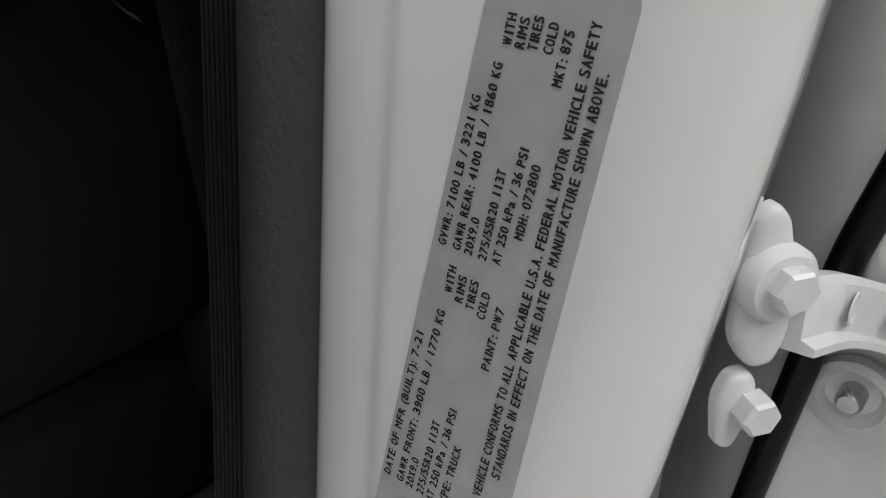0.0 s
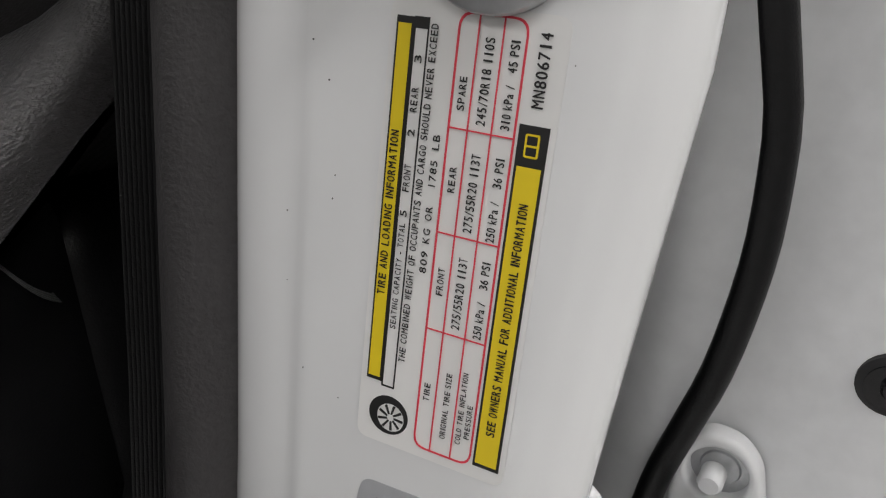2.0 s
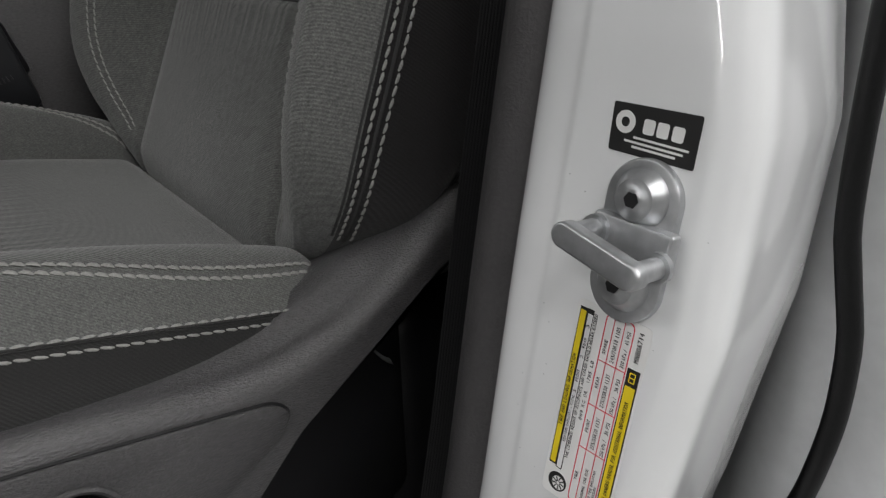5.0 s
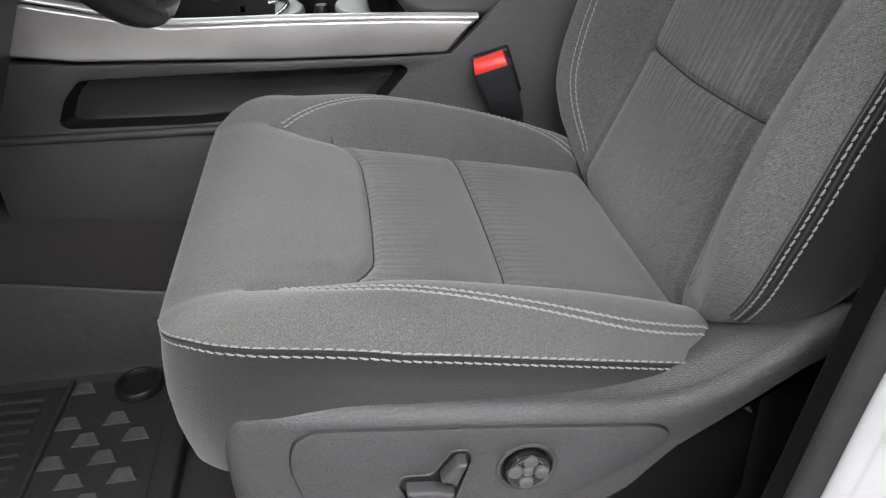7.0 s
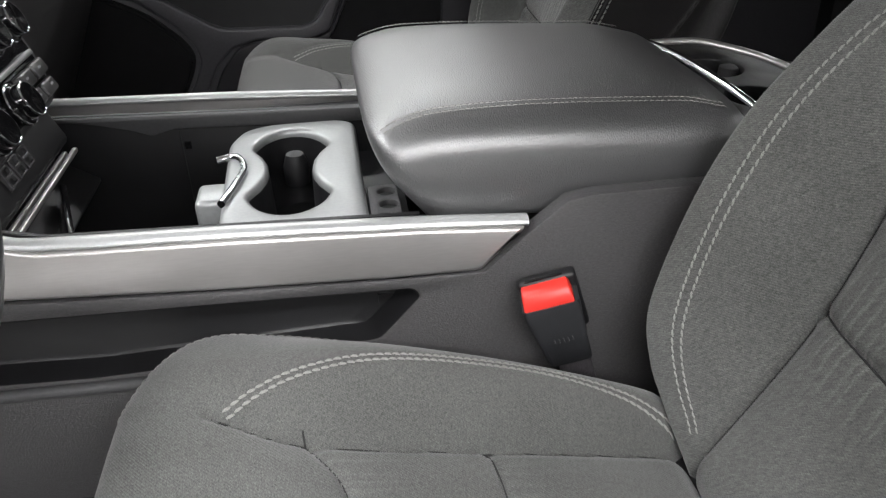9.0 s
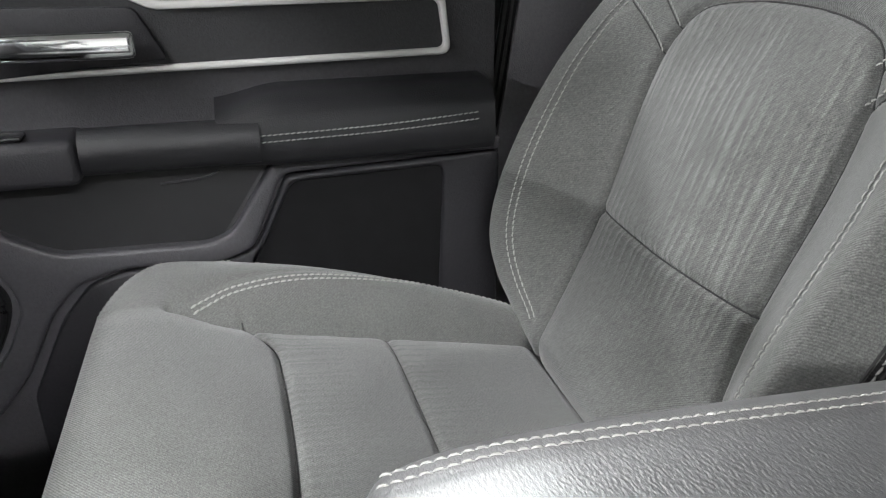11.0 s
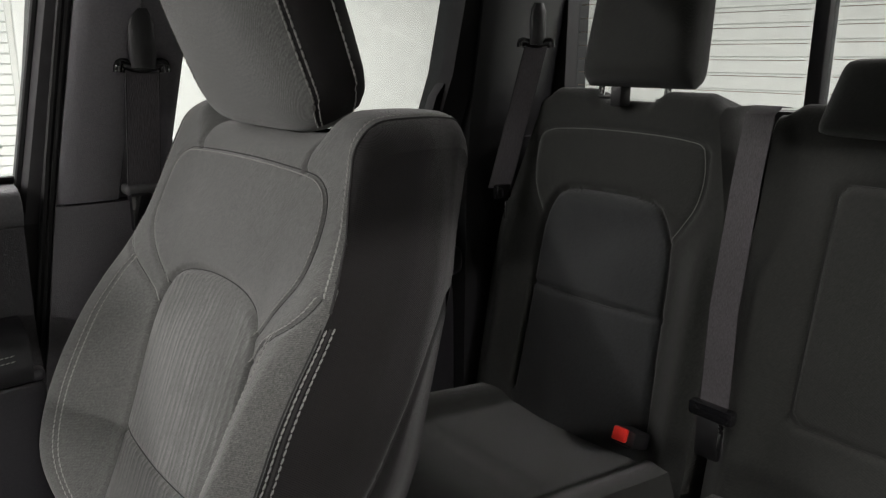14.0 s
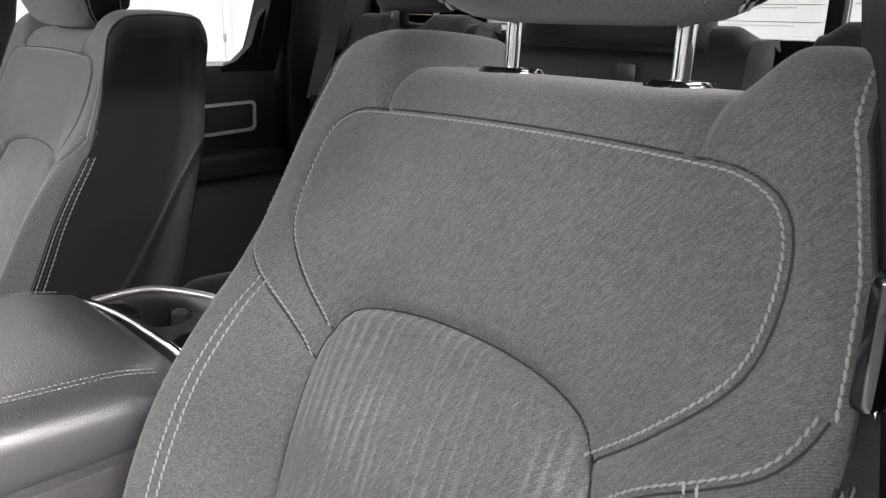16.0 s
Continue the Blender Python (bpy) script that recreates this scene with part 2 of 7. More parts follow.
FRAME_GREY = shader("satin_dark_window_frame", (0.045, 0.044, 0.047), 0.5, vary=0.08, spec=0.3)
MATTE_BLACK = shader("matte_black_frame", (0.008, 0.008, 0.0085), 0.85, vary=0.1, spec=0.1)
# lit copy of the satin silver: less metallic, its brightness held in the colour
DOOR_SILVER_LIT = shader("lit_satin_door_trim", (0.62, 0.61, 0.60), 0.34, metal=0.35, vary=0.04, scale=600, stretch=(0.1, 1, 1))
CUP_SILVER = shader("satin_grey_plate", (0.30, 0.31, 0.31), 0.32, metal=0.4, vary=0.05, scale=300)
PLASTIC_GREY = shader("charcoal_plastic", (0.058, 0.058, 0.060), 0.5, vary=0.1, scale=250, bump=0.3, bump_scale=900)
BUCKLE_GREY = shader("dark_grey_buckle_plastic", (0.030, 0.031, 0.034), 0.45, vary=0.1, bump=0.2, bump_scale=900)
SWITCH_SATIN = shader("satin_switch_face", (0.10, 0.10, 0.10), 0.28, metal=0.3, vary=0.05)
KNOB_GREY = shader("satin_grey_knob", (0.07, 0.07, 0.072), 0.26, vary=0.05, coat=0.2)
BLACK = shader("black_plastic", (0.010, 0.010, 0.011), 0.45, vary=0.1, bump=0.15, bump_scale=800)
GLOSS_BLACK = shader("gloss_black", (0.008, 0.008, 0.009), 0.12, vary=0.05, coat=0.4)
RUBBER = shader("rubber_seal", (0.005, 0.005, 0.0055), 0.42, vary=0.2, scale=300, bump=0.2, bump_scale=1200, spec=0.3)
# mat rubber made paler: the reflection on the tread tops is in the colour
TREAD_SHEEN = shader("sheen_tread_rubber", (0.075, 0.073, 0.073), 0.38, vary=0.2, scale=120, bump=0.2, bump_scale=900)
RUBBER_MAT = shader("floor_mat_rubber", (0.034, 0.033, 0.033), 0.45, vary=0.2, scale=120, bump=0.3, bump_scale=900)
CARPET = shader("cab_carpet", (0.034, 0.031, 0.031), 0.95, vary=0.4, scale=900, bump=0.9, bump_scale=1300)
SILVER = shader("satin_silver_trim", (0.62, 0.60, 0.59), 0.36, metal=0.85, vary=0.04, scale=600, stretch=(0.1, 1, 1))
SILVER_PALE = shader("pale_silver_plastic", (0.52, 0.53, 0.53), 0.34, metal=0.5, vary=0.05, scale=300)
CHROME = shader("bright_chrome", (0.82, 0.83, 0.84), 0.09, metal=1.0, vary=0.03)
STEEL = shader("zinc_plated_steel", (0.46, 0.47, 0.48), 0.36, metal=0.8, vary=0.12, scale=160)
PAINT = shader("white_body_paint", (0.76, 0.77, 0.775), 0.25, vary=0.01, stain=0.015, coat=1.0)
PAINT_DULL = shader("white_primer_paint", (0.70, 0.71, 0.72), 0.4, vary=0.04, scale=90, coat=0.1)
RED = shader("red_button", (0.72, 0.035, 0.025), 0.35, vary=0.05)
WEBBING = shader("belt_webbing", (0.046, 0.042, 0.046), 0.6, vary=0.35, scale=700, bump=0.6, bump_scale=900, stretch=(1, 1, 0.2))
TRIM_LIGHT = shader("pillar_trim", (0.036, 0.034, 0.035), 0.6, vary=0.15, scale=500, bump=0.4, bump_scale=700)
HEADLINER = shader("headliner_cloth", (0.38, 0.37, 0.35), 0.95, vary=0.1, scale=500, bump=0.4, bump_scale=900)
WALL_WHITE = shader("white_wall", (0.80, 0.80, 0.78), 0.7, vary=0.03, scale=6, stain=0.04)
CONCRETE = shader("garage_concrete", (0.20, 0.20, 0.195), 0.45, vary=0.15, scale=12, stain=0.2)
GLASS = clear_glass("window_glass")
PAPER_WHITE = shader("label_white", (0.74, 0.74, 0.73), 0.35, vary=0.02)
PAPER_GREY = shader("label_grey_foil", (0.42, 0.43, 0.45), 0.38, metal=0.1, vary=0.08, scale=120)
INK = shader("black_ink", (0.012, 0.012, 0.012), 0.5, vary=0)
INK_RED = shader("red_ink", (0.70, 0.045, 0.075), 0.5, vary=0)
INK_YELLOW = shader("yellow_ink", (0.76, 0.58, 0.02), 0.4, vary=0.02)
WINDOW_LINE = shader("defroster_line", (0.24, 0.18, 0.13), 0.5, vary=0)

# ---- building helpers ----
UP = Vector((0, 0, 1))


def thing(name, at, label, category, group="", kind=""):
    ob = new(name)
    ob.location = at
    ob.empty_display_size = 0.05
    bpy.context.view_layer.update()
    return tagged(ob, label, category, group, kind)


def part(name, bm, material, parent, label="", smooth=True, kind=""):
    """Links a bmesh, given in world metres, as one mesh under its parent."""
    me = bpy.data.meshes.new(name)
    base = Vector((0, 0, 0))
    p = parent
    while p is not None:
        base += p.location
        p = p.parent
    bmesh.ops.recalc_face_normals(bm, faces=bm.faces)
    bmesh.ops.translate(bm, verts=bm.verts, vec=-base)
    bm.to_mesh(me)
    bm.free()
    if smooth:
        me.shade_smooth()
        me.set_sharp_from_angle(angle=radians(42))
    me.materials.append(material)
    ob = new(name, me)
    ob.parent = parent
    if label or kind:
        tagged(ob, label, kind=kind)
    return ob


def solo(name, bm, material, label, category, kind="", group="", smooth=True):
    ob = part(name, bm, material, None, smooth=smooth)
    return tagged(ob, label, category, group, kind)


def mesh_grid(pts, closed_u=False):
    """pts: rows x columns x 3 -> bmesh of quads."""
    pts = np.asarray(pts, float)
    r, c = pts.shape[:2]
    bm = bmesh.new()
    vs = [bm.verts.new(p) for p in pts.reshape(-1, 3)]
    for i in range(r - 1):
        for j in range(c if closed_u else c - 1):
            k = (j + 1) % c
            bm.faces.new((vs[i * c + j], vs[i * c + k], vs[(i + 1) * c + k], vs[(i + 1) * c + j]))
    return bm


def cap_rows(bm, c, rows):
    """Closes both ends of a tube made by mesh_grid(closed)."""
    bm.verts.ensure_lookup_table()
    bm.faces.new([bm.verts[j] for j in range(c)])
    bm.faces.new([bm.verts[(rows - 1) * c + j] for j in range(c)])
    return bm


def loft(rings):
    rings = np.asarray(rings, float)
    bm = mesh_grid(rings, True)
    return cap_rows(bm, rings.shape[1], rings.shape[0])


def slab(x0, x1, y0, y1, z0, z1, bevel=0.004, seg=2):
    bm = bmesh.new()
    bmesh.ops.create_cube(bm, size=1)
    bmesh.ops.scale(bm, verts=bm.verts, vec=(x1 - x0, y1 - y0, z1 - z0))
    bmesh.ops.translate(bm, verts=bm.verts, vec=((x0 + x1) / 2, (y0 + y1) / 2, (z0 + z1) / 2))
    if bevel:
        bmesh.ops.bevel(bm, geom=bm.edges[:], offset=bevel, segments=seg, affect="EDGES", profile=0.5)
    return bm


def turned(bm, m):
    bmesh.ops.transform(bm, verts=bm.verts, matrix=m)
    return bm


def joined(*bms):
    out = bmesh.new()
    for b in bms:
        me = bpy.data.meshes.new("tmp")
        b.to_mesh(me)
        b.free()
        out.from_mesh(me)
        bpy.data.meshes.remove(me)
    return out


def plate(outer, holes=(), lift=(0, 1, 0), place=lambda a, b: (a, 0, b), bevel=0.0, seg=2):
    """A plate from an outline (2D), with holes, pushed along lift; place turns 2D into world."""
    bm = bmesh.new()
    edges = []
    for loop in (outer, *holes):
        vs = [bm.verts.new(place(*p)) for p in loop]
        edges += [bm.edges.new((vs[i], vs[(i + 1) % len(vs)])) for i in range(len(vs))]
    bmesh.ops.triangle_fill(bm, use_beauty=True, use_dissolve=False, edges=edges)
    rim = [e for e in bm.edges if e.is_boundary]
    got = bmesh.ops.extrude_face_region(bm, geom=bm.faces[:])
    top = [v for v in got["geom"] if isinstance(v, bmesh.types.BMVert)]
    bmesh.ops.translate(bm, verts=top, vec=lift)
    bmesh.ops.recalc_face_normals(bm, faces=bm.faces)
    if bevel:
        tops = set(top)
        es = [e for e in bm.edges if e.verts[0] in tops and e.verts[1] in tops and e.calc_face_angle(0) > 0.8]
        bmesh.ops.bevel(bm, geom=es, offset=bevel, segments=seg, affect="EDGES", profile=0.5)
    return bm


def rounded(points, r=0.01, n=5):
    """An outline with its corners rounded."""
    out = []
    k = len(points)
    for i in range(k):
        p, a, b = (np.array(points[j % k], float) for j in (i, i - 1, i + 1))
        u, v = a - p, b - p
        ru = min(r, 0.45 * np.linalg.norm(u), 0.45 * np.linalg.norm(v))
        p0, p1 = p + u / np.linalg.norm(u) * ru, p + v / np.linalg.norm(v) * ru
        for t in np.linspace(0, 1, n):
            out.append(tuple((1 - t) ** 2 * p0 + 2 * t * (1 - t) * p + t * t * p1))
    return out


def smooth_line(points, n):
    """A Catmull-Rom line through points, n samples, evenly spaced."""
    p = np.asarray(points, float)
    p = np.vstack([2 * p[0] - p[1], p, 2 * p[-1] - p[-2]])
    out = []
    for i in range(1, len(p) - 2):
        for t in np.linspace(0, 1, 24, endpoint=False):
            a, b, c, d = p[i - 1], p[i], p[i + 1], p[i + 2]
            out.append(0.5 * (2 * b + (c - a) * t + (2 * a - 5 * b + 4 * c - d) * t * t + (3 * b - a - 3 * c + d) * t**3))
    out.append(p[-2])
    out = np.array(out)
    run = np.r_[0, np.cumsum(np.linalg.norm(np.diff(out, axis=0), axis=1))]
    at = np.linspace(0, run[-1], n)
    return np.stack([np.interp(at, run, out[:, k]) for k in range(out.shape[1])], 1)


def tube(points, radius, sides=10, closed=False, flat=1.0, n=0, up=(0, 0, 1)):
    """A round or flattened bar along a line."""
    p = smooth_line(points, n) if n else np.asarray(points, float)
    k = len(p)
    rings = []
    for i in range(k):
        a, b = (p[(i - 1) % k], p[(i + 1) % k]) if closed else (p[max(i - 1, 0)], p[min(i + 1, k - 1)])
        t = (b - a) / (np.linalg.norm(b - a) + 1e-9)
        side = np.cross(t, up)
        side = np.cross(t, (1, 0, 0)) if np.linalg.norm(side) < 1e-3 else side
        side /= np.linalg.norm(side)
        over = np.cross(side, t)
        rings.append([p[i] + radius * (math.cos(w) * side + flat * math.sin(w) * over) for w in np.linspace(0, 2 * math.pi, sides, endpoint=False)])
    if closed:
        rings.append(rings[0])
        return mesh_grid(rings, True)
    return loft(rings)


def spun(profile, centre, axis="z", sides=28, cap=True):
    """profile: (radius, height) pairs, turned about an axis through centre."""
    rings = []
    for r, h in profile:
        ring = []
        for w in np.linspace(0, 2 * math.pi, sides, endpoint=False):
            a, b = r * math.cos(w), r * math.sin(w)
            q = {"z": (a, b, h), "y": (a, h, b), "x": (h, a, b)}[axis]
            ring.append(np.add(centre, q))
        rings.append(ring)
    bm = mesh_grid(rings, True)
    return cap_rows(bm, sides, len(rings)) if cap else bm


def ramp(a, b, x):
    t = np.clip((np.asarray(x, float) - a) / (b - a), 0, 1)
    return t * t * (3 - 2 * t)


def near_line(line, a, b):
    """Distance of points (a, b) to a 2D polyline."""
    line = np.asarray(line, float)
    best = np.full(np.shape(a), 9.0)
    for p, q in zip(line[:-1], line[1:]):
        d = q - p
        t = np.clip(((a - p[0]) * d[0] + (b - p[1]) * d[1]) / (d @ d + 1e-12), 0, 1)
        best = np.minimum(best, np.hypot(a - p[0] - t * d[0], b - p[1] - t * d[1]))
    return best


def stitch_row(place, line, step=0.0052, length=0.0042, width=0.0008, lift=0.0005, slant=0.0004):
    """Thread stitches along a 2D line that place() lays on a surface."""
    line = np.asarray(line, float)
    total = np.sum(np.linalg.norm(np.diff(line, axis=0), axis=1))
    flat = smooth_line(line, max(int(total / step), 2) + 1)
    verts, faces = [], []
    for p, q in zip(flat[:-1], flat[1:]):
        m = (p + q) / 2
        h = (q - p) / 2 * (length / step)
        lean = np.array((-h[1], h[0])) / (np.linalg.norm(h) + 1e-12) * slant
        a, b = np.array(place(*(m - h - lean))), np.array(place(*(m + h + lean)))
        e = 1e-3
        n = np.cross(np.array(place(m[0] + e, m[1])) - np.array(place(m[0] - e, m[1])), np.array(place(m[0], m[1] + e)) - np.array(place(m[0], m[1] - e)))
        n /= np.linalg.norm(n) + 1e-12
        if n @ (OUTWARD[0](a) if callable(OUTWARD[0]) else OUTWARD[0]) < 0:
            n = -n
        t = (b - a) / (np.linalg.norm(b - a) + 1e-12)
        s = np.cross(t, n)
        k = len(verts)
        for u, w, r in ((a - t * 0.0004, 0.4, -0.3), (a + 0.25 * (b - a), 1, 1), (a + 0.75 * (b - a), 1, 1), (b + t * 0.0004, 0.4, -0.3)):
            for ang in (0.0, 1.05, 2.1, math.pi):
                verts.append(u + s * math.cos(ang) * width * w + n * (math.sin(ang) * width * 0.8 * w + lift * r))
        for i in range(3):
            for j in range(3):
                faces.append((k + 4 * i + j, k + 4 * i + j + 1, k + 4 * i + j + 5, k + 4 * i + j + 4))
    return verts, faces


OUTWARD = [np.array((-0.6, 0, 0.8))]


def stitches(name, place, lines, material, parent, outward=(-0.6, 0, 0.8), **kw):
    OUTWARD[0] = outward if callable(outward) else np.array(outward, float)
    vs, fs = [], []
    for line in lines:
        v, f = stitch_row(place, line, **kw)
        fs += [tuple(i + len(vs) for i in g) for g in f]
        vs += v
    base = np.array(parent.location) if parent else np.zeros(3)
    me = bpy.data.meshes.new(name)
    me.from_pydata([tuple(v - base) for v in vs], [], fs)
    me.materials.append(material)
    me.shade_smooth()
    ob = new(name, me)
    ob.parent = parent
    return tagged(ob, "pale thread stitching", kind="stuff")


def strip(a_line, b_line):
    """place() for stitches that run along two neighbouring lines of a surface: (way along, 0 on a to 1 on b, in centimetres)."""
    a_line, b_line = np.asarray(a_line, float), np.asarray(b_line, float)
    far = np.r_[0, np.cumsum(np.linalg.norm(np.diff(a_line, axis=0), axis=1))]

    def place(u, w):
        a = np.array([np.interp(u, far, a_line[:, k]) for k in range(3)])
        b = np.array([np.interp(u, far, b_line[:, k]) for k in range(3)])
        return a + (b - a) * (0.5 + w / (np.linalg.norm(b - a) + 1e-9))

    return place, far[-1]


def beside(line, off):
    """A 2D line moved sideways."""
    line = np.asarray(line, float)
    d = np.gradient(line, axis=0)
    d /= np.linalg.norm(d, axis=1)[:, None] + 1e-12
    return line + off * np.stack([-d[:, 1], d[:, 0]], 1)


# ---- front seats ----
SEAT_C, SLOPE = 0.48, math.atan(0.213)


def table(xs, ys):
    xs, ys = np.array(xs, float), np.array(ys, float)
    return lambda v: np.interp(v, xs, ys)


def curve(xs, ys):
    """A table read along a smooth line."""
    line = smooth_line(np.stack([xs, ys], 1), 500)
    return lambda v: np.interp(v, line[:, 0], line[:, 1])


BACK_W = curve((-0.08, -0.03, 0.0, 0.02, 0.035, 0.055, 0.085, 0.12, 0.17, 0.25, 0.33, 0.40, 0.46, 0.52, 0.57, 0.61, 0.64), (0.160, 0.164, 0.176, 0.199, 0.220, 0.241, 0.259, 0.267, 0.269, 0.263, 0.254, 0.2500, 0.2465, 0.2405, 0.2320, 0.2180, 0.202))
BACK_CREASE = curve((0, 0.1, 0.19, 0.30, 0.36, 0.41, 0.7), (0.150, 0.136, 0.128, 0.133, 0.128, 0.12, 0.12))
BACK_BOLSTER = curve((-0.08, 0.0, 0.03, 0.06, 0.10, 0.15, 0.22, 0.30, 0.36, 0.41, 0.47, 0.56, 0.7), (0.0, 0.002, 0.014, 0.036, 0.056, 0.065, 0.066, 0.056, 0.040, 0.022, 0.007, 0, 0))

# seam lines of a backrest, (sideways, upwards)
INSERT = smooth_line([(-0.150, 0.0), (-0.132, 0.12), (-0.127, 0.19), (-0.134, 0.29), (-0.133, 0.345), (-0.124, 0.378), (-0.105, 0.400), (-0.06, 0.412), (0, 0.416), (0.06, 0.412), (0.105, 0.400), (0.124, 0.378), (0.133, 0.345), (0.134, 0.29), (0.127, 0.19), (0.132, 0.12), (0.150, 0.0)], 90)
CROSS = np.array([(-0.127, 0.187), (0, 0.183), (0.127, 0.187)])
YOKE = smooth_line([(-0.122, 0.380), (-0.160, 0.412), (-0.192, 0.450), (-0.198, 0.490), (-0.191, 0.528), (-0.170, 0.547), (-0.13, 0.553), (0, 0.556), (0.13, 0.553), (0.170, 0.547), (0.191, 0.528), (0.198, 0.490), (0.192, 0.450), (0.160, 0.412), (0.122, 0.380)], 90)
YOKE_SEAM = beside(YOKE, 0.004)
WING = smooth_line([(0.133, 0.350), (0.165, 0.376), (0.200, 0.397), (0.222, 0.412), (0.233, 0.428), (0.2385, 0.446)], 30)
TOP_SEAM = np.array([(0.134, 0.556), (0.136, 0.585), (0.145, 0.612), (0.158, 0.64)])
BOLSTER_STITCH = smooth_line([(0.194, 0.398), (0.203, 0.36), (0.210, 0.30), (0.214, 0.20), (0.213, 0.14), (0.206, 0.10), (0.190, 0.066), (0.164, 0.036)], 60)


def mirrored(line):
    return np.asarray(line) * (-1, 1)


def back_shape(s, h, seams=True):
    """How far the front of the backrest stands proud of its plane."""
    s, h = np.asarray(s, float), np.asarray(h, float)
    w, c, a = BACK_W(h), BACK_CREASE(h), BACK_BOLSTER(h)
    t = np.clip((np.abs(s) - c) / np.maximum(w - c, 0.01), 0, 1)
    d = a * (ramp(0, 0.82, t) - 0.35 * ramp(0.80, 1, t))
    inside = ramp(0.0, 0.03, c - np.abs(s)) * (1 - ramp(0.39, 0.42, h))
    d += 0.007 * inside * (1 - (s / 0.16) ** 2) - 0.010 * np.exp(-(((h - 0.40) / 0.05) ** 2)) * np.exp(-((s / 0.12) ** 4))
    d -= 0.012 * ramp(0.56, 0.64, h) * (1 - ramp(0.10, 0.15, np.abs(s)))
    # the outer edge rolls over, and the foot draws back into the fold above the cushion
    rolled = np.clip((np.abs(s) - w + 0.018) / 0.018, 0, 1)
    d -= 0.013 * (1 - np.sqrt(1 - 0.98 * rolled**2)) + 0.055 * (1 - ramp(-0.065, 0.027, h))
    if not seams:
        return d
    for line, deep, wide in ((INSERT, 0.0070, 0.0048), (CROSS, 0.0040, 0.0042), (YOKE_SEAM, 0.0032, 0.0032), (WING, 0.0036, 0.0032), (mirrored(WING), 0.0036, 0.0032), (TOP_SEAM, 0.0045, 0.004), (mirrored(TOP_SEAM), 0.0045, 0.004), (BOLSTER_STITCH, 0.0016, 0.004), (mirrored(BOLSTER_STITCH), 0.0016, 0.004)):
        d = d - deep * np.exp(-((near_line(line, s, h) / wide) ** 2))
    return d


CUSH_W = curve((-0.06, 0.0, 0.1, 0.2, 0.3, 0.36, 0.42, 0.46, 0.5), (0.238, 0.244, 0.257, 0.272, 0.282, 0.285, 0.283, 0.279, 0.272))
CUSH_EDGE = curve((-0.06, 0.0, 0.1, 0.2, 0.3, 0.4, 0.5), (-0.006, -0.006, -0.003, 0.004, 0.011, 0.012, 0.012))
CUSH_EDGE_OUT = curve((-0.06, 0.0, 0.1, 0.2, 0.3, 0.4, 0.5), (0.000, 0.002, 0.009, 0.018, 0.023, 0.021, 0.018))
CUSH_CREASE = curve((-0.06, 0.0, 0.1, 0.2, 0.3, 0.36, 0.41, 0.5), (0.165, 0.165, 0.166, 0.166, 0.166, 0.172, 0.186, 0.20))
CUSH_BOLSTER = curve((-0.06, 0.0, 0.06, 0.15, 0.27, 0.34, 0.40, 0.45, 0.5), (0.014, 0.024, 0.037, 0.045, 0.044, 0.033, 0.015, 0.004, 0))
SEAM_FRONT = smooth_line([(-0.176, 0.340), (-0.150, 0.326), (-0.128, 0.312), (-0.10, 0.306), (0, 0.304), (0.10, 0.306), (0.128, 0.312), (0.150, 0.326), (0.176, 0.340)], 40)
SEAM_MID = np.array([(-0.166, 0.190), (-0.12, 0.186), (0, 0.184), (0.12, 0.186), (0.166, 0.190)])
CREASE_LINE = np.stack([CUSH_CREASE(np.linspace(-0.04, 0.41, 30)), np.linspace(-0.04, 0.41, 30)], 1)
CUSH_HALF, CUSH_CORNER, CUSH_REACH = 0.282, 0.088, 0.481
CUSH_STITCH_OUT = smooth_line([(0.197, 0.390), (0.205, 0.374), (0.215, 0.350), (0.223, 0.30), (0.229, 0.24), (0.233, 0.17), (0.233, 0.11), (0.228, 0.06), (0.220, 0.02)], 60)
CUSH_STITCH = smooth_line([(0.184, 0.400), (0.197, 0.380), (0.209, 0.345), (0.216, 0.29), (0.217, 0.22), (0.211, 0.14), (0.196, 0.07), (0.176, 0.02)], 60)


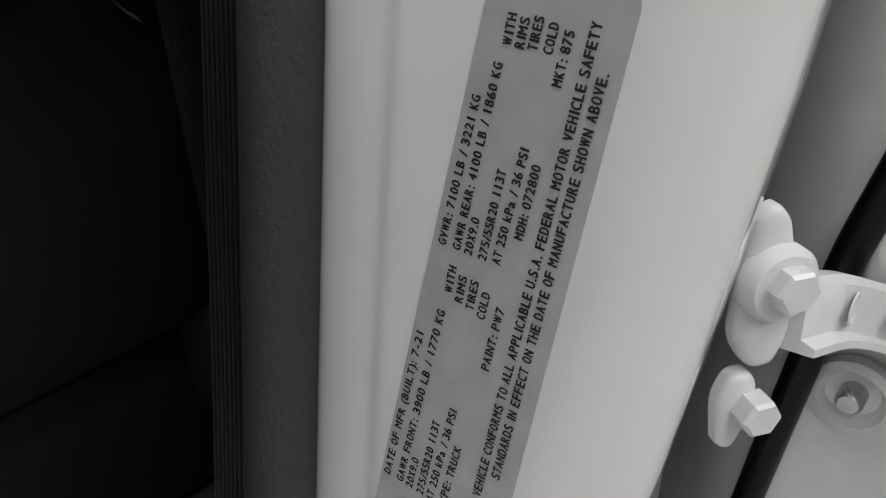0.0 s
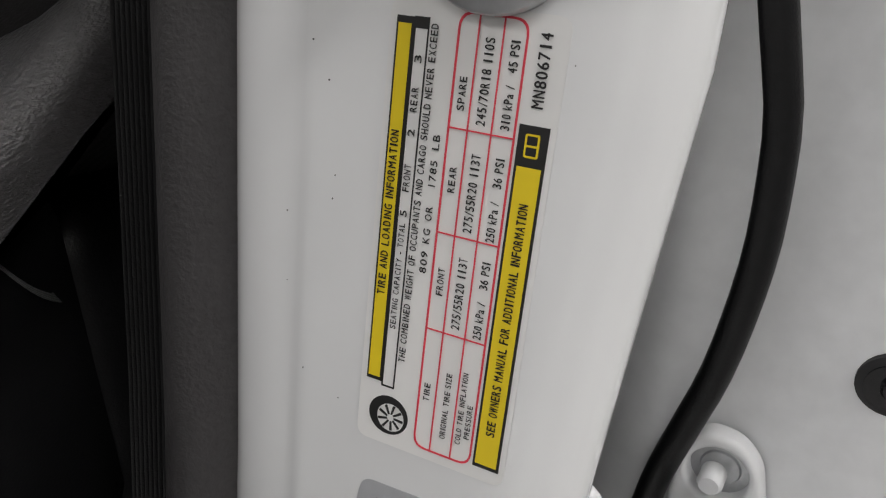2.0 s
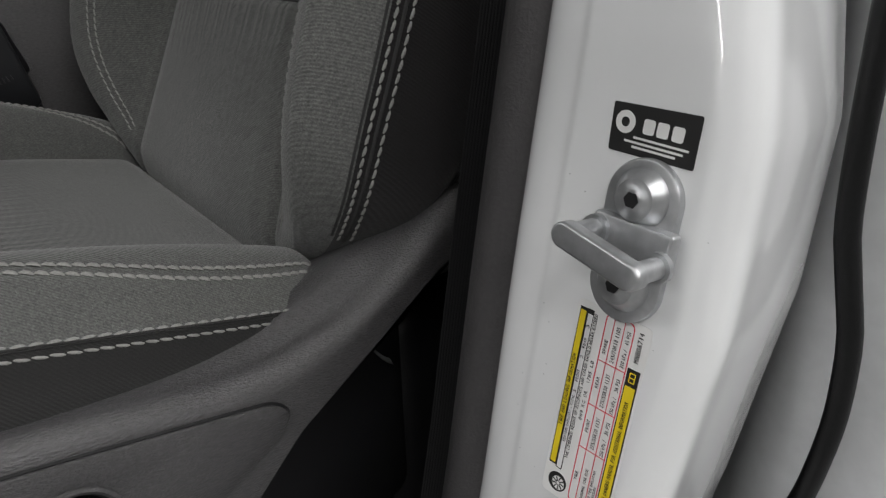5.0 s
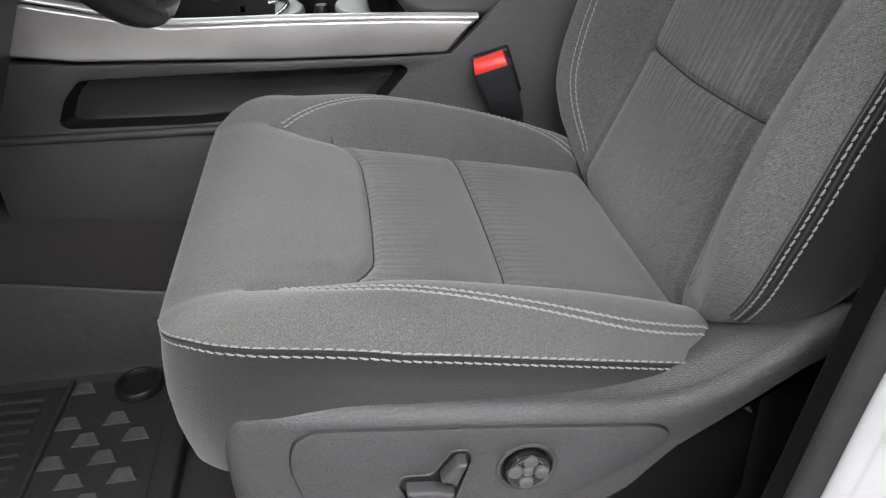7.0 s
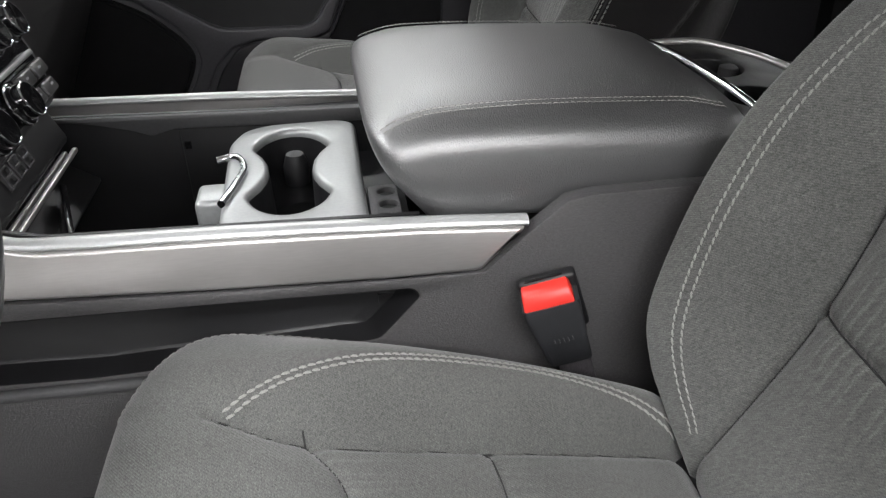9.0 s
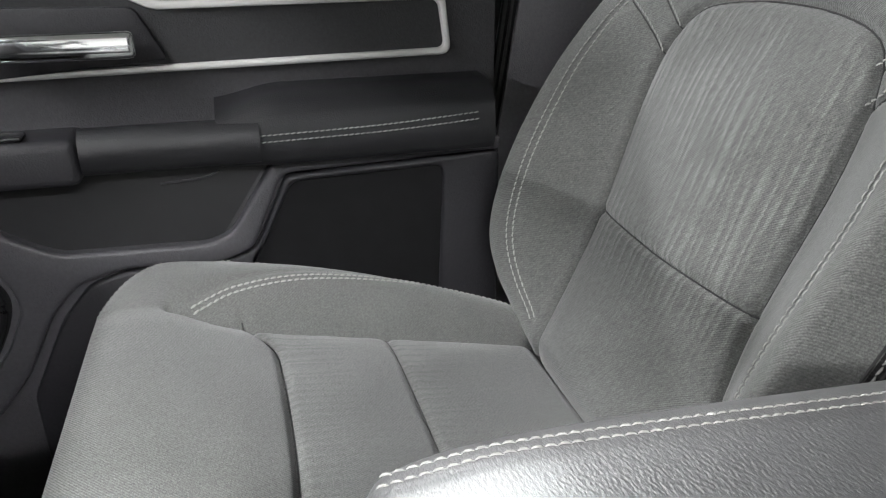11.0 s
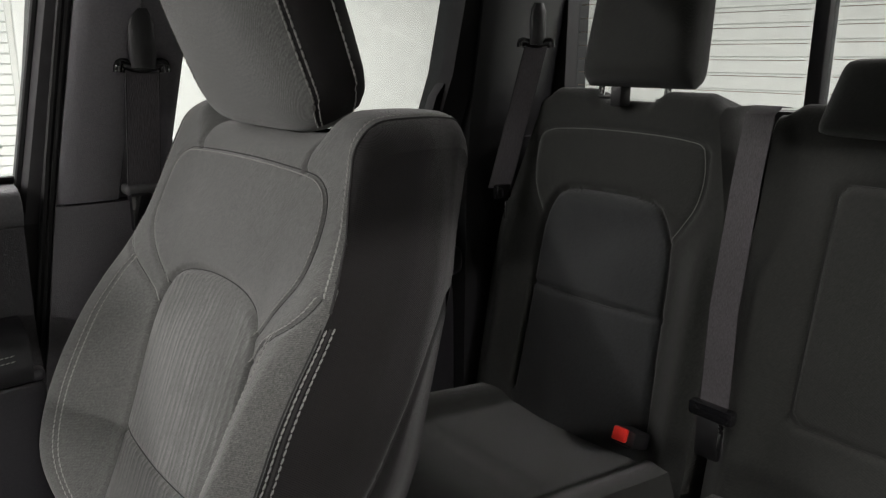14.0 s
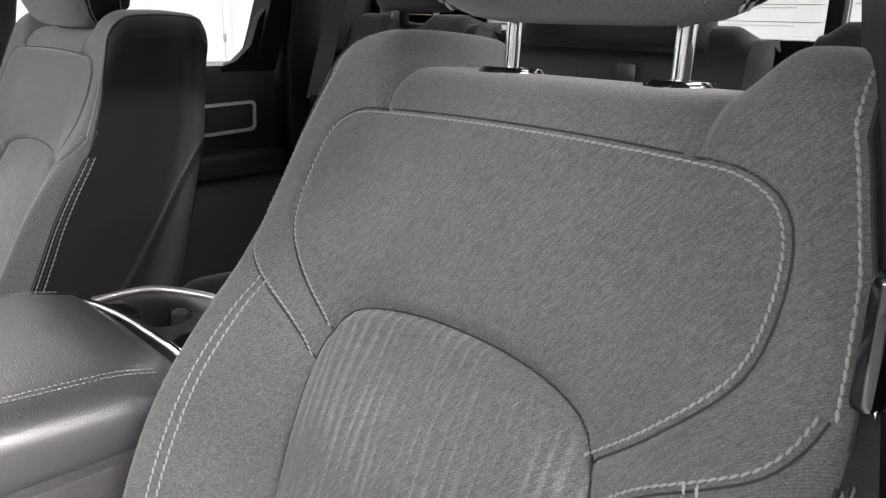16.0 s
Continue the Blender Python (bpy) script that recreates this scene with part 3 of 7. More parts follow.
def cush_shape(s, f, seams=True):
    s, f = np.asarray(s, float), np.asarray(f, float)
    w, c, a = CUSH_W(f), CUSH_CREASE(f), CUSH_BOLSTER(f)
    t = np.clip((np.abs(s) - c) / np.maximum(w - c, 0.01), 0, 1)
    outer = ramp(-0.02, 0.02, s)
    d = a * (1 - 0.24 * outer) * np.sin(math.pi * t**0.85) + (CUSH_EDGE(f) * (1 - outer) + CUSH_EDGE_OUT(f) * outer) * t
    inside = ramp(0.0, 0.04, c - np.abs(s))
    d += inside * (0.010 * ramp(0.29, 0.36, f) + 0.005 * np.exp(-(((f - 0.245) / 0.045) ** 2)) + 0.005 * np.exp(-(((f - 0.10) / 0.06) ** 2)))
    d += 0.008 * ramp(0.34, 0.42, f) * (1 - inside) * (1 - t)
    # the front rolls down to the hem, round the corners; the rear sinks into the fold under the backrest
    qs, qf = np.maximum(np.abs(s) - (CUSH_HALF - CUSH_CORNER), 0), np.maximum(f - (CUSH_REACH - CUSH_CORNER), 0)
    away = np.clip(CUSH_CORNER - np.hypot(qs, qf), 0, 1)
    turned_in = ramp(0, 0.85, np.arctan2(qf, qs + 1e-9) / (math.pi / 2)) * (qf > 0)
    k = np.clip(1 - away / 0.075, 0, 1)
    d -= (0.020 * turned_in + 0.014 * turned_in**3) * (1 - np.sqrt(1 - 0.97 * k**2)) + 0.055 * (1 - ramp(-0.04, 0.034, f))
    if not seams:
        return d
    for line, deep, wide in ((SEAM_FRONT, 0.0060, 0.0048), (SEAM_MID, 0.0042, 0.0045), (CREASE_LINE, 0.0075, 0.0065), (mirrored(CREASE_LINE), 0.0075, 0.0065), (CUSH_STITCH_OUT, 0.0016, 0.004), (mirrored(CUSH_STITCH), 0.0016, 0.004)):
        d = d - deep * np.exp(-((near_line(line, s, f) / wide) ** 2))
    return d


def front_seat(name, sgn, shift, lean, rise, label):
    """sgn: -1 driver's side, 1 passenger's side; shift: metres to the rear; lean: recline; rise: headrest pulled up."""
    c = SEAT_C * sgn
    seat = thing(name, (-0.2 + shift, c, 0.72), label, "car seat", "front seats")
    ox, bx, oz = -0.046 + shift, -0.022 + shift, 0.994
    sn, cs = math.sin(lean), math.cos(lean)
    sa, ca = math.sin(SLOPE), math.cos(SLOPE)

    def on_back(s, h, d):
        s, h, d = np.broadcast_arrays(np.asarray(s, float), np.asarray(h, float), np.asarray(d, float))
        s = np.where(s < 0, s * (1 - 0.085 * (1 - ramp(0.12, 0.30, h)) * ramp(0.10, 0.20, np.abs(s))), s)
        return np.stack([ox + h * sn - d * cs, c + sgn * s, oz + h * cs + d * sn], -1)

    def on_cush(s, f, d):
        s, f, d = np.broadcast_arrays(np.asarray(s, float), np.asarray(f, float), np.asarray(d, float))
        return np.stack([bx - f * ca + d * sa, c + sgn * s, oz + f * sa + d * ca], -1)

    # backrest shell: front, rounded top edge, top, rounded rear edge and rear, in one sheet of rows
    a = np.linspace(-1, 1, 211)
    s_top = a * 0.20
    high = 0.604 + 0.030 * ramp(0.112, 0.150, np.abs(s_top)) - 0.040 * (1 - np.sqrt(1 - 0.98 * np.clip((np.abs(a) - 0.78) / 0.22, 0, 1) ** 2))
    r = 0.044
    v = np.linspace(0, 1, 236)[:, None]
    h = -0.07 + v * (high[None] - r + 0.07)
    s = a[None] * BACK_W(h)
    d = back_shape(s, h)
    rows = [on_back(s, h, d)]
    for k in np.linspace(0.12, 1, 9):
        w = k * math.radians(72)
        rows.append(on_back(s[-1], h[-1] + r * math.sin(w), d[-1] - r + r * math.cos(w))[None])
    h_now, d_now, rear_d, rc = h[-1] + r * math.sin(math.radians(72)), d[-1] - r + r * math.cos(math.radians(72)), -0.142, 0.021
    deep_run = d_now - (rear_d + rc)
    for k in np.linspace(0.1, 1, 10):
        x = deep_run * k
        rows.append(on_back(s[-1] * (1 - 0.07 * ramp(0.3, 1, k)), h_now + 0.42 * x - 1.2 * x * x, d_now - x)[None])
    h_now, d_now, s_rear = h_now + 0.42 * deep_run - 1.2 * deep_run**2, d_now - deep_run, s[-1] * 0.93
    phi0 = math.atan(0.22)
    for k in np.linspace(0.125, 1, 8):
        phi = phi0 + (math.radians(-88) - phi0) * k
        rows.append(on_back(s_rear * (1 - 0.05 * k), h_now + rc * (math.cos(phi) - math.cos(phi0)), d_now - rc * (math.sin(phi0) - math.sin(phi)))[None])
    h_now, d_now = h_now + rc * (math.cos(math.radians(-88)) - math.cos(phi0)), d_now - rc * (math.sin(phi0) + 1)
    deep = lambda q: np.interp(q, (-0.07, 0.0, 0.3, 0.50, 0.62), (-0.155, -0.180, -0.192, -0.180, -0.150))
    for k in np.linspace(0.03, 1, 40):
        hk = h_now + (-0.07 - h_now) * k
        wide = (BACK_W(hk) - 0.040) * a
        rows.append(on_back(wide * ramp(0, 0.2, k) + s_rear * 0.95 * (1 - ramp(0, 0.2, k)), hk, d_now + deep(hk) - deep(h_now) - 0.012 * (1 - a**2))[None])
    pts = np.concatenate(rows)
    n_front, n_top = len(h) + 4, len(h) + 9 + 10 + 4
    bm = mesh_grid(pts[: n_top + 1])
    # the ribbed insert is its own panel of cloth
    bm.faces.ensure_lookup_table()
    bm.verts.index_update()
    front = len(h) - 1
    rib_faces, low_faces = [], []
    for i in range(front):
        for j in range(len(a) - 1):
            hh, ss = h[i, j], s[i, j]
            if -0.05 < hh < 0.416 and abs(ss) < 0.136:
                lim = np.interp(hh, (-0.05, 0, 0.12, 0.19, 0.29, 0.345, 0.378, 0.400, 0.412, 0.416), (0.15, 0.15, 0.132, 0.127, 0.134, 0.133, 0.124, 0.105, 0.06, 0.0))
                if abs(ss) < lim:
                    (rib_faces if hh > 0.187 else low_faces).append(i * (len(a) - 1) + j)
    picked = set(rib_faces) | set(low_faces)

    def lifted(chosen):
        panel, lookup = bmesh.new(), {}
        for i in chosen:
            vs = []
            for q in bm.faces[i].verts:
                if q.index not in lookup:
                    lookup[q.index] = panel.verts.new(q.co)
                vs.append(lookup[q.index])
            panel.faces.new(vs)
        return panel

    rib, low_rib = lifted(rib_faces), lifted(low_faces)
    i0 = int(np.argmax(h[:, -1] > 0.434))
    steps = np.arange(n_top + 1)
    rim_a = np.interp(steps, (i0, (i0 + len(h)) / 2, len(h) - 12, len(h), len(h) + 9, n_top), (1.0, 0.985, 0.960, 0.940, 0.915, 0.900))
    per_row = len(a) - 1
    mid_a = (np.abs(a[:-1]) + np.abs(a[1:])) / 2
    shoulder = [i * per_row + j for i in range(i0, n_top) for j in range(per_row) if mid_a[j] > rim_a[i]]
    shoulder_bms = [lifted([k for k in shoulder if (k % per_row < per_row / 2) == low]) for low in (True, False)]
    bm.faces.ensure_lookup_table()
    picked |= set(shoulder)
    bmesh.ops.delete(bm, geom=[f for i, f in enumerate(bm.faces) if i in picked], context="FACES")
    part("backrest_cover", bm, CLOTH, seat, "grey heathered cloth backrest cover")
    for shoulder_bm in shoulder_bms:
        part("shoulder_panel", shoulder_bm, SIDE_CLOTH, seat, "black cloth panel over the shoulder edge")
    part("backrest_insert", rib, CLOTH_RIB, seat, "ribbed grey cloth insert panel")
    part("lower_insert", low_rib, CLOTH_LOW_RIB, seat, "faintly ribbed grey cloth lower panel")
    part("backrest_rear", mesh_grid(pts[n_top:]), VINYL, seat, "black vinyl rear cover")

    # side panels, stretched between front edge, top edge and rear edge of the shell
    def even(line, n):
        far = np.r_[0, np.cumsum(np.linalg.norm(np.diff(line, axis=0), axis=1))]
        return np.stack([np.interp(np.linspace(0, far[-1], n), far, line[:, k]) for k in range(3)], 1)

    def back_hd(p):
        x, z = p[..., 0] - ox, p[..., 2] - oz
        return x * sn + z * cs, z * sn - x * cs

    SIDE_SEAM = smooth_line([(-0.172, 0.47), (-0.135, 0.40), (-0.085, 0.25), (-0.048, 0.10), (-0.032, 0.0)], 40)
    t, e = np.linspace(0, 1, 49)[None, :, None], np.linspace(0, 1, 150)[:, None, None]
    side_grids = {}
    for q in (1, -1):
        col = pts[:, -1 if q > 0 else 0]
        fr, tp, re = even(col[: n_front + 1], 150)[:, None], even(col[n_front : n_top + 1], 49)[None], even(col[n_top:][::-1], 150)[:, None]
        base = fr[:1] * (1 - t) + re[:1] * t
        grid = (1 - t) * fr + t * re + (1 - e) * base + e * tp - ((1 - t) * (1 - e) * fr[:1] + t * (1 - e) * re[:1] + (1 - t) * e * fr[-1:] + t * e * re[-1:])
        tt, ee = t[..., 0], e[..., 0]
        free = (1 - ee**7) * ramp(0, 0.10, ee)
        swell = free * (0.036 * (tt - ramp(0.62, 1, tt)) + 0.010 * (1 - np.abs(2 * tt - 1) ** 3))
        hh, dd = back_hd(grid)
        swell = swell - 0.007 * np.exp(-((near_line(SIDE_SEAM, dd, hh) / 0.006) ** 2)) * free
        grid[..., 1] += sgn * q * swell
        side_grids[q] = grid
        part("backrest_side", mesh_grid(grid), SIDE_CLOTH, seat, "black cloth side panel of the backrest")
        line = []
        for d0, h0 in SIDE_SEAM[:-1]:
            i, j = np.unravel_index(np.argmin((dd - d0) ** 2 + (hh - h0) ** 2), dd.shape)
            line.append(grid[i, j])
        part("side_seam", tube(smooth_line(line[::3], 50), 0.0012, 6), SEAM_DARK, seat)

    place_b = lambda s, h: on_back(s, h, back_shape(s, h, False) - 0.0004)
    doubles = [beside(BOLSTER_STITCH, 0.0036), beside(BOLSTER_STITCH, -0.0036)]
    hs = np.linspace(0.05, 0.420, 40)
    edge_line = np.stack([BACK_W(hs) - 0.005, hs], 1)
    lines = [YOKE, beside(WING, 0.004), mirrored(beside(WING, 0.004))]
    stitches("backrest_stitching", place_b, lines, THREAD, seat)
    stitches("bolster_stitching", place_b, doubles + [mirrored(k) for k in doubles], THREAD, seat, step=0.0066, length=0.0052, width=0.00095)
    def across(q, off):
        """The line along the shoulder seam, off: how far inside it."""
        line = []
        for i in range(i0, n_top - 1):
            k = (q * (rim_a[i] - off) + 1) / 2 * per_row
            j = min(int(k), per_row - 1)
            line.append(pts[i, j] * (1 - k + j) + pts[i, j + 1] * (k - j))
        return np.array(line)

    for q in (1, -1):
        # one row of heavy stitches along the shoulder seam
        fn, total = strip(across(q, 0.018), across(q, 0.036))
        stitches("shoulder_stitching", fn, [np.stack([np.linspace(0, total, 40), np.zeros(40)], 1)], THREAD, seat, outward=(-0.7, 0.4 * sgn * q, 0.7), step=0.0060, length=0.0046, width=0.0010)
        # two rows on the side panel, either side of a seam
        g = side_grids[q]
        hh, _ = back_hd(g[:, 0])
        lo, hi = int(np.argmax(hh > 0.045)), int(np.argmax(hh > 0.420))
        gap = np.linalg.norm(g[lo:hi, 1] - g[lo:hi, 0], axis=1).mean()
        along_side = lambda off: np.array([g[i, 0] + (g[i, min(int(off / gap) + 1, 48)] - g[i, 0]) * (off / gap) / (int(off / gap) + 1) for i in range(lo, hi)])
        for off in (0.0035, 0.0125):
            fn, total = strip(along_side(off - 0.001), along_side(off + 0.001))
            stitches("side_stitching", fn, [np.stack([np.linspace(0, total, 20), np.zeros(20)], 1)], THREAD, seat, outward=(-0.5, sgn * q, 0.2), step=0.0070, length=0.0055, width=0.0010)
        part("edge_seam", tube(along_side(0.008), 0.0012, 6), SEAM_DARK, seat, "dark sewn seam")
        part("shoulder_seam", tube(across(q, 0.0), 0.0014, 6), SEAM_DARK, seat, "dark sewn seam")

    def cords(name, place, lines, parent):
        """Thin dark seams sunk between the cloth panels."""
        part(name, joined(*[tube([place(*p) for p in line], 0.0009, 6) for line in lines]), SEAM_DARK, parent, "dark sewn seams")

    sunk_b = lambda s, h: on_back(s, h, back_shape(s, h) + 0.0002)
    cords("backrest_seam", sunk_b, [INSERT, smooth_line(CROSS, 40), YOKE_SEAM, WING, mirrored(WING)], seat)
    for q in (1, -1):
        cords("backrest_edge_seam", sunk_b, [(edge_line + (0.0045, 0)) * (q, 1)], seat)

    # cushion
    a = np.sin(np.linspace(-1, 1, 201) * math.pi / 2)
    q = np.clip(np.abs(a) * CUSH_HALF - (CUSH_HALF - CUSH_CORNER), 0, CUSH_CORNER * 0.998)
    reach = CUSH_REACH - CUSH_CORNER + np.sqrt(CUSH_CORNER**2 - q**2)
    v = np.r_[np.linspace(0, 0.82, 130)[:-1], 0.82 + 0.18 * np.sin(np.linspace(0, 1, 60) * math.pi / 2)][:, None]
    f = -0.035 + v * (reach[None] + 0.035)
    s = a[None] * np.minimum(CUSH_W(f), CUSH_HALF)
    d = cush_shape(s, f)
    rows = [on_cush(s, f, d)]
    top = np.concatenate(rows)
    bm = mesh_grid(top)
    bm.faces.ensure_lookup_table()
    bm.verts.index_update()
    inset = bmesh.new()
    lookup, picked = {}, []
    for i in range(len(f) - 1):
        for j in range(len(a) - 1):
            ss, ff = (s[i, j] + s[i, j + 1]) / 2, (f[i, j] + f[i + 1, j]) / 2
            if ff < np.interp(abs(ss), (0, 0.10, 0.128, 0.150, 0.176), (0.304, 0.306, 0.312, 0.326, 0.340)) and abs(ss) < CUSH_CREASE(ff):
                face = bm.faces[i * (len(a) - 1) + j]
                picked.append(face)
                vs = []
                for q in face.verts:
                    if q.index not in lookup:
                        lookup[q.index] = inset.verts.new(q.co)
                    vs.append(lookup[q.index])
                inset.faces.new(vs)
    bmesh.ops.delete(bm, geom=picked, context="FACES")
    part("cushion_cover", bm, CLOTH, seat, "grey heathered cloth seat cushion cover")
    part("cushion_insert", inset, CLOTH_SEAT_RIB, seat, "faintly ribbed grey cloth insert")
    sunk_c = lambda s, f: on_cush(s, f, cush_shape(s, f) + 0.0002)
    cords("cushion_seam", sunk_c, [SEAM_FRONT, smooth_line(SEAM_MID, 50), CREASE_LINE, mirrored(CREASE_LINE)], seat)
    # skirt round sides and front
    rim = np.concatenate([top[:, 0], top[-1, 1:-1], top[::-1, -1]])
    mid = on_cush(0, 0.2, -0.05)
    lo = int(np.argmax(f[:, 0] > 0.03))
    # the skirt is short where the side shield covers it
    rim_f = np.concatenate([f[:, 0], f[-1, 1:-1], f[::-1, -1]])
    short = 0.04 + 0.96 * ramp(0.02, 0.11, rim_f)
    skirt = []
    for k, (drop, out) in enumerate(((0, 0), (0.0028, -0.0025), (0.0056, -0.0012), (0.0095, 0.0), (0.030, -0.004), (0.06, -0.014), (0.09, -0.024), (0.115, -0.032), (0.128, -0.044), (0.130, -0.06))):
        away = rim - mid
        away[:, 2] = 0
        away[:, 0] *= 0.6
        away /= np.linalg.norm(away, axis=1)[:, None]
        wside = ramp(0.88, 0.99, np.abs(away[:, 1:2]))
        q = rim + away * (out * wside + (1 - wside) * (0.010 * math.sin(math.pi * min(drop / 0.13, 1)) - 0.002))
        q[:, 2] -= np.minimum(drop, 0.012 + (drop - 0.012) * short)
        skirt.append(q)
    part("hem_seam", tube(np.asarray(skirt[1])[lo:-lo], 0.0011, 6), SEAM_DARK, seat, "dark sewn seam")
    part("cushion_skirt", mesh_grid(np.asarray(skirt)[:, lo - 6 : 6 - lo]), SKIRT, seat, "dark grey cloth cushion skirt")
    place_c = lambda s, f: on_cush(s, f, cush_shape(s, f, False) - 0.0004)
    seam_out = CUSH_STITCH_OUT - ((0.014, 0) if sgn > 0 else (0.0, 0))
    two = [beside(seam_out, 0.0032), beside(seam_out, -0.0032)]
    inner_two = [mirrored(beside(CUSH_STITCH, 0.0029)), mirrored(beside(CUSH_STITCH, -0.0029))]
    stitches("cushion_stitching", place_c, two + inner_two, THREAD, seat, outward=(-0.1, 0, 1), step=0.0068, length=0.0057, width=0.0013, slant=0.0005)
    # two hem rows, above and below the edge, round three sides
    outward = lambda p: np.array((p[0] - (bx - 0.25), 1.6 * (p[1] - c), 0.05))
    round_at = lambda k: np.concatenate([top[lo : -1 - k, k], top[-1 - k, k : len(a) - k], top[lo : -1 - k, -1 - k][::-1]])
    fn, total = strip(round_at(2), round_at(5)[np.linspace(0, len(round_at(5)) - 1, len(round_at(2))).astype(int)])
    ends = lambda total: [np.stack([np.linspace(*span, 40), np.zeros(40)], 1) for span in ((0, 0.50), (total - 0.50, total))]
    stitches("hem_stitching", fn, ends(total), THREAD, seat, outward=(-0.2, 0, 1), step=0.0078, length=0.0063, width=0.00085, slant=0.0004)
    lows = np.array(skirt)[:, lo : len(rim) - lo]
    fn, total = strip(lows[2] * 0.9 + lows[3] * 0.1, lows[2] * 0.4 + lows[3] * 0.6)
    stitches("hem_stitching", fn, ends(total), THREAD, seat, outward=outward, step=0.0078, length=0.0063, width=0.00085, slant=0.0004)

    # lower pan that carries the cushion
    pan = slab(-0.43 + shift, 0.02 + shift, c - 0.235, c + 0.235, 0.80, 0.985, 0.02)
    part("seat_base", pan, BLACK, seat)
    for dy in (-0.19, 0.19):
        part("seat_rail", slab(-0.42 + shift, 0.03 + shift, c + dy - 0.02, c + dy + 0.02, 0.70, 0.805, 0.004), BLACK, seat)

    part("recliner_cover", slab(0.0 + shift, 0.225 + shift, c - 0.232, c + 0.232, 0.73, 0.965, 0.03, 3), BLACK, seat, "black lower backrest frame")

    # headrest: rounded block with a cloth front and dark sides, on two rods
    def head(s, h, d):
        """The headrest leans forward of the backrest."""
        a, b, w = h - (0.640 + rise), d + 0.045, radians(39)
        return on_back(s, 0.640 + rise + a * math.cos(w) - b * math.sin(w), (-0.070 if sgn < 0 else -0.056) + b * math.cos(w) + a * math.sin(w))

    rings = []
    for k in np.linspace(0, 1, 34):
        k = k**1.25
        hh = 0.602 + rise + 0.27 * k
        swell = math.sqrt(max(1 - (2 * max(k - 0.82, 0) / 0.40) ** 2, 0.02)) * math.sqrt(max(1 - (max(0.12 - k, 0) / 0.125) ** 2, 0.02))
        low_k, high_k = max(1 - 0.27 * k / 0.060, 0), max(1 - 0.27 * (1 - k) / 0.05, 0)
        wide = 0.146 + 0.008 * math.sin(math.pi * k) - 0.060 * (1 - math.sqrt(max(1 - low_k**2, 0))) - 0.05 * (1 - math.sqrt(max(1 - high_k**2, 0)))
        fr, bk = 0.046 * swell + 0.010 * math.sin(2.4 * k) + 0.002, -0.046 + 0.030 * (1 - swell)
        ring = []
        for w in np.linspace(0, 2 * math.pi, 56, endpoint=False):
            cw, sw = math.cos(w), math.sin(w)
            e = 0.5
            x = math.copysign(abs(cw) ** e, cw) * wide
            y = math.copysign(abs(sw) ** 0.62, sw)
            dd = (fr + bk) / 2 + y * (fr - bk) / 2
            lift = 0.006 * (1 - (dd - bk) / (fr - bk))
            ring.append(head(x, hh + lift, dd))
        rings.append(ring)
    rest = part("headrest", loft(np.array(rings)), CLOTH, seat, "grey cloth headrest")
    for q in (-1, 1):
        pan2 = []
        for k in np.linspace(0.10, 0.92, 20):
            ring = np.array(rings)[int(round(k * 33))]
            sel = [ring[o if q > 0 else 28 - o] for o in range(-9, 6)]
            cen = ring.mean(0)
            pan2.append([p + (p - cen) / np.linalg.norm(p - cen) * 0.0022 for p in np.array(sel)])
        part("headrest_side", mesh_grid(pan2), VINYL, rest, "black side panel of the headrest")
        for col in (14, 13, 8):
            p3 = np.array(pan2)[:, col]
            p3 = p3 + (p3 - np.array(rings).mean((0, 1))) * 0.012
            flat = np.stack([np.linspace(0, 0.25, 20), np.zeros(20)], 1)
            fn = lambda u, w, p3=p3: np.array([np.interp(u, np.linspace(0, 0.25, 20), p3[:, k]) for k in range(3)]) + np.array((0, 0, w))
            st = stitches("headrest_stitching", fn, [flat], THREAD, None, outward=(-0.9, sgn * q, 0.1), step=0.0072, length=0.0054, width=0.0014)
            st.location = (0, 0, 0)
            st.parent = rest
            st.matrix_parent_inverse = Matrix.Translation(-Vector(seat.location))
    for q in (-1, 1):
        foot, tip = on_back(q * 0.074, 0.600, -0.070), on_back(q * 0.074, 0.70, -0.036)
        part("headrest_rod", tube([foot, tip], 0.0068, 16), CHROME, seat, "chrome headrest rod")
        up = Vector(tip) - Vector(foot)
        guide = spun([(0.004, -0.004), (0.024, -0.004), (0.027, 0.0), (0.027, 0.006), (0.024, 0.010), (0.010, 0.011), (0.008, 0.008)], (0, 0, 0), "z", 28)
        bmesh.ops.scale(guide, verts=guide.verts, vec=(0.78, 1.18, 0.9))
        base = on_back(q * 0.074, 0.609, -0.068)
        part("rod_guide", turned(guide, Matrix.Translation(base) @ up.to_track_quat("Z", "Y").to_matrix().to_4x4()), GLOSS_BLACK, seat, "black plastic rod guide")
    return seat, on_back, on_cush


driver_seat, _, _ = front_seat("driver_seat", -1, 0.0, radians(22.4), 0.074, "grey heathered cloth driver's seat with pale stitching")
passenger_seat, _, _ = front_seat("passenger_seat", 1, 0.033, radians(22.4) - 0.046, 0.030, "grey heathered cloth passenger seat with pale stitching")

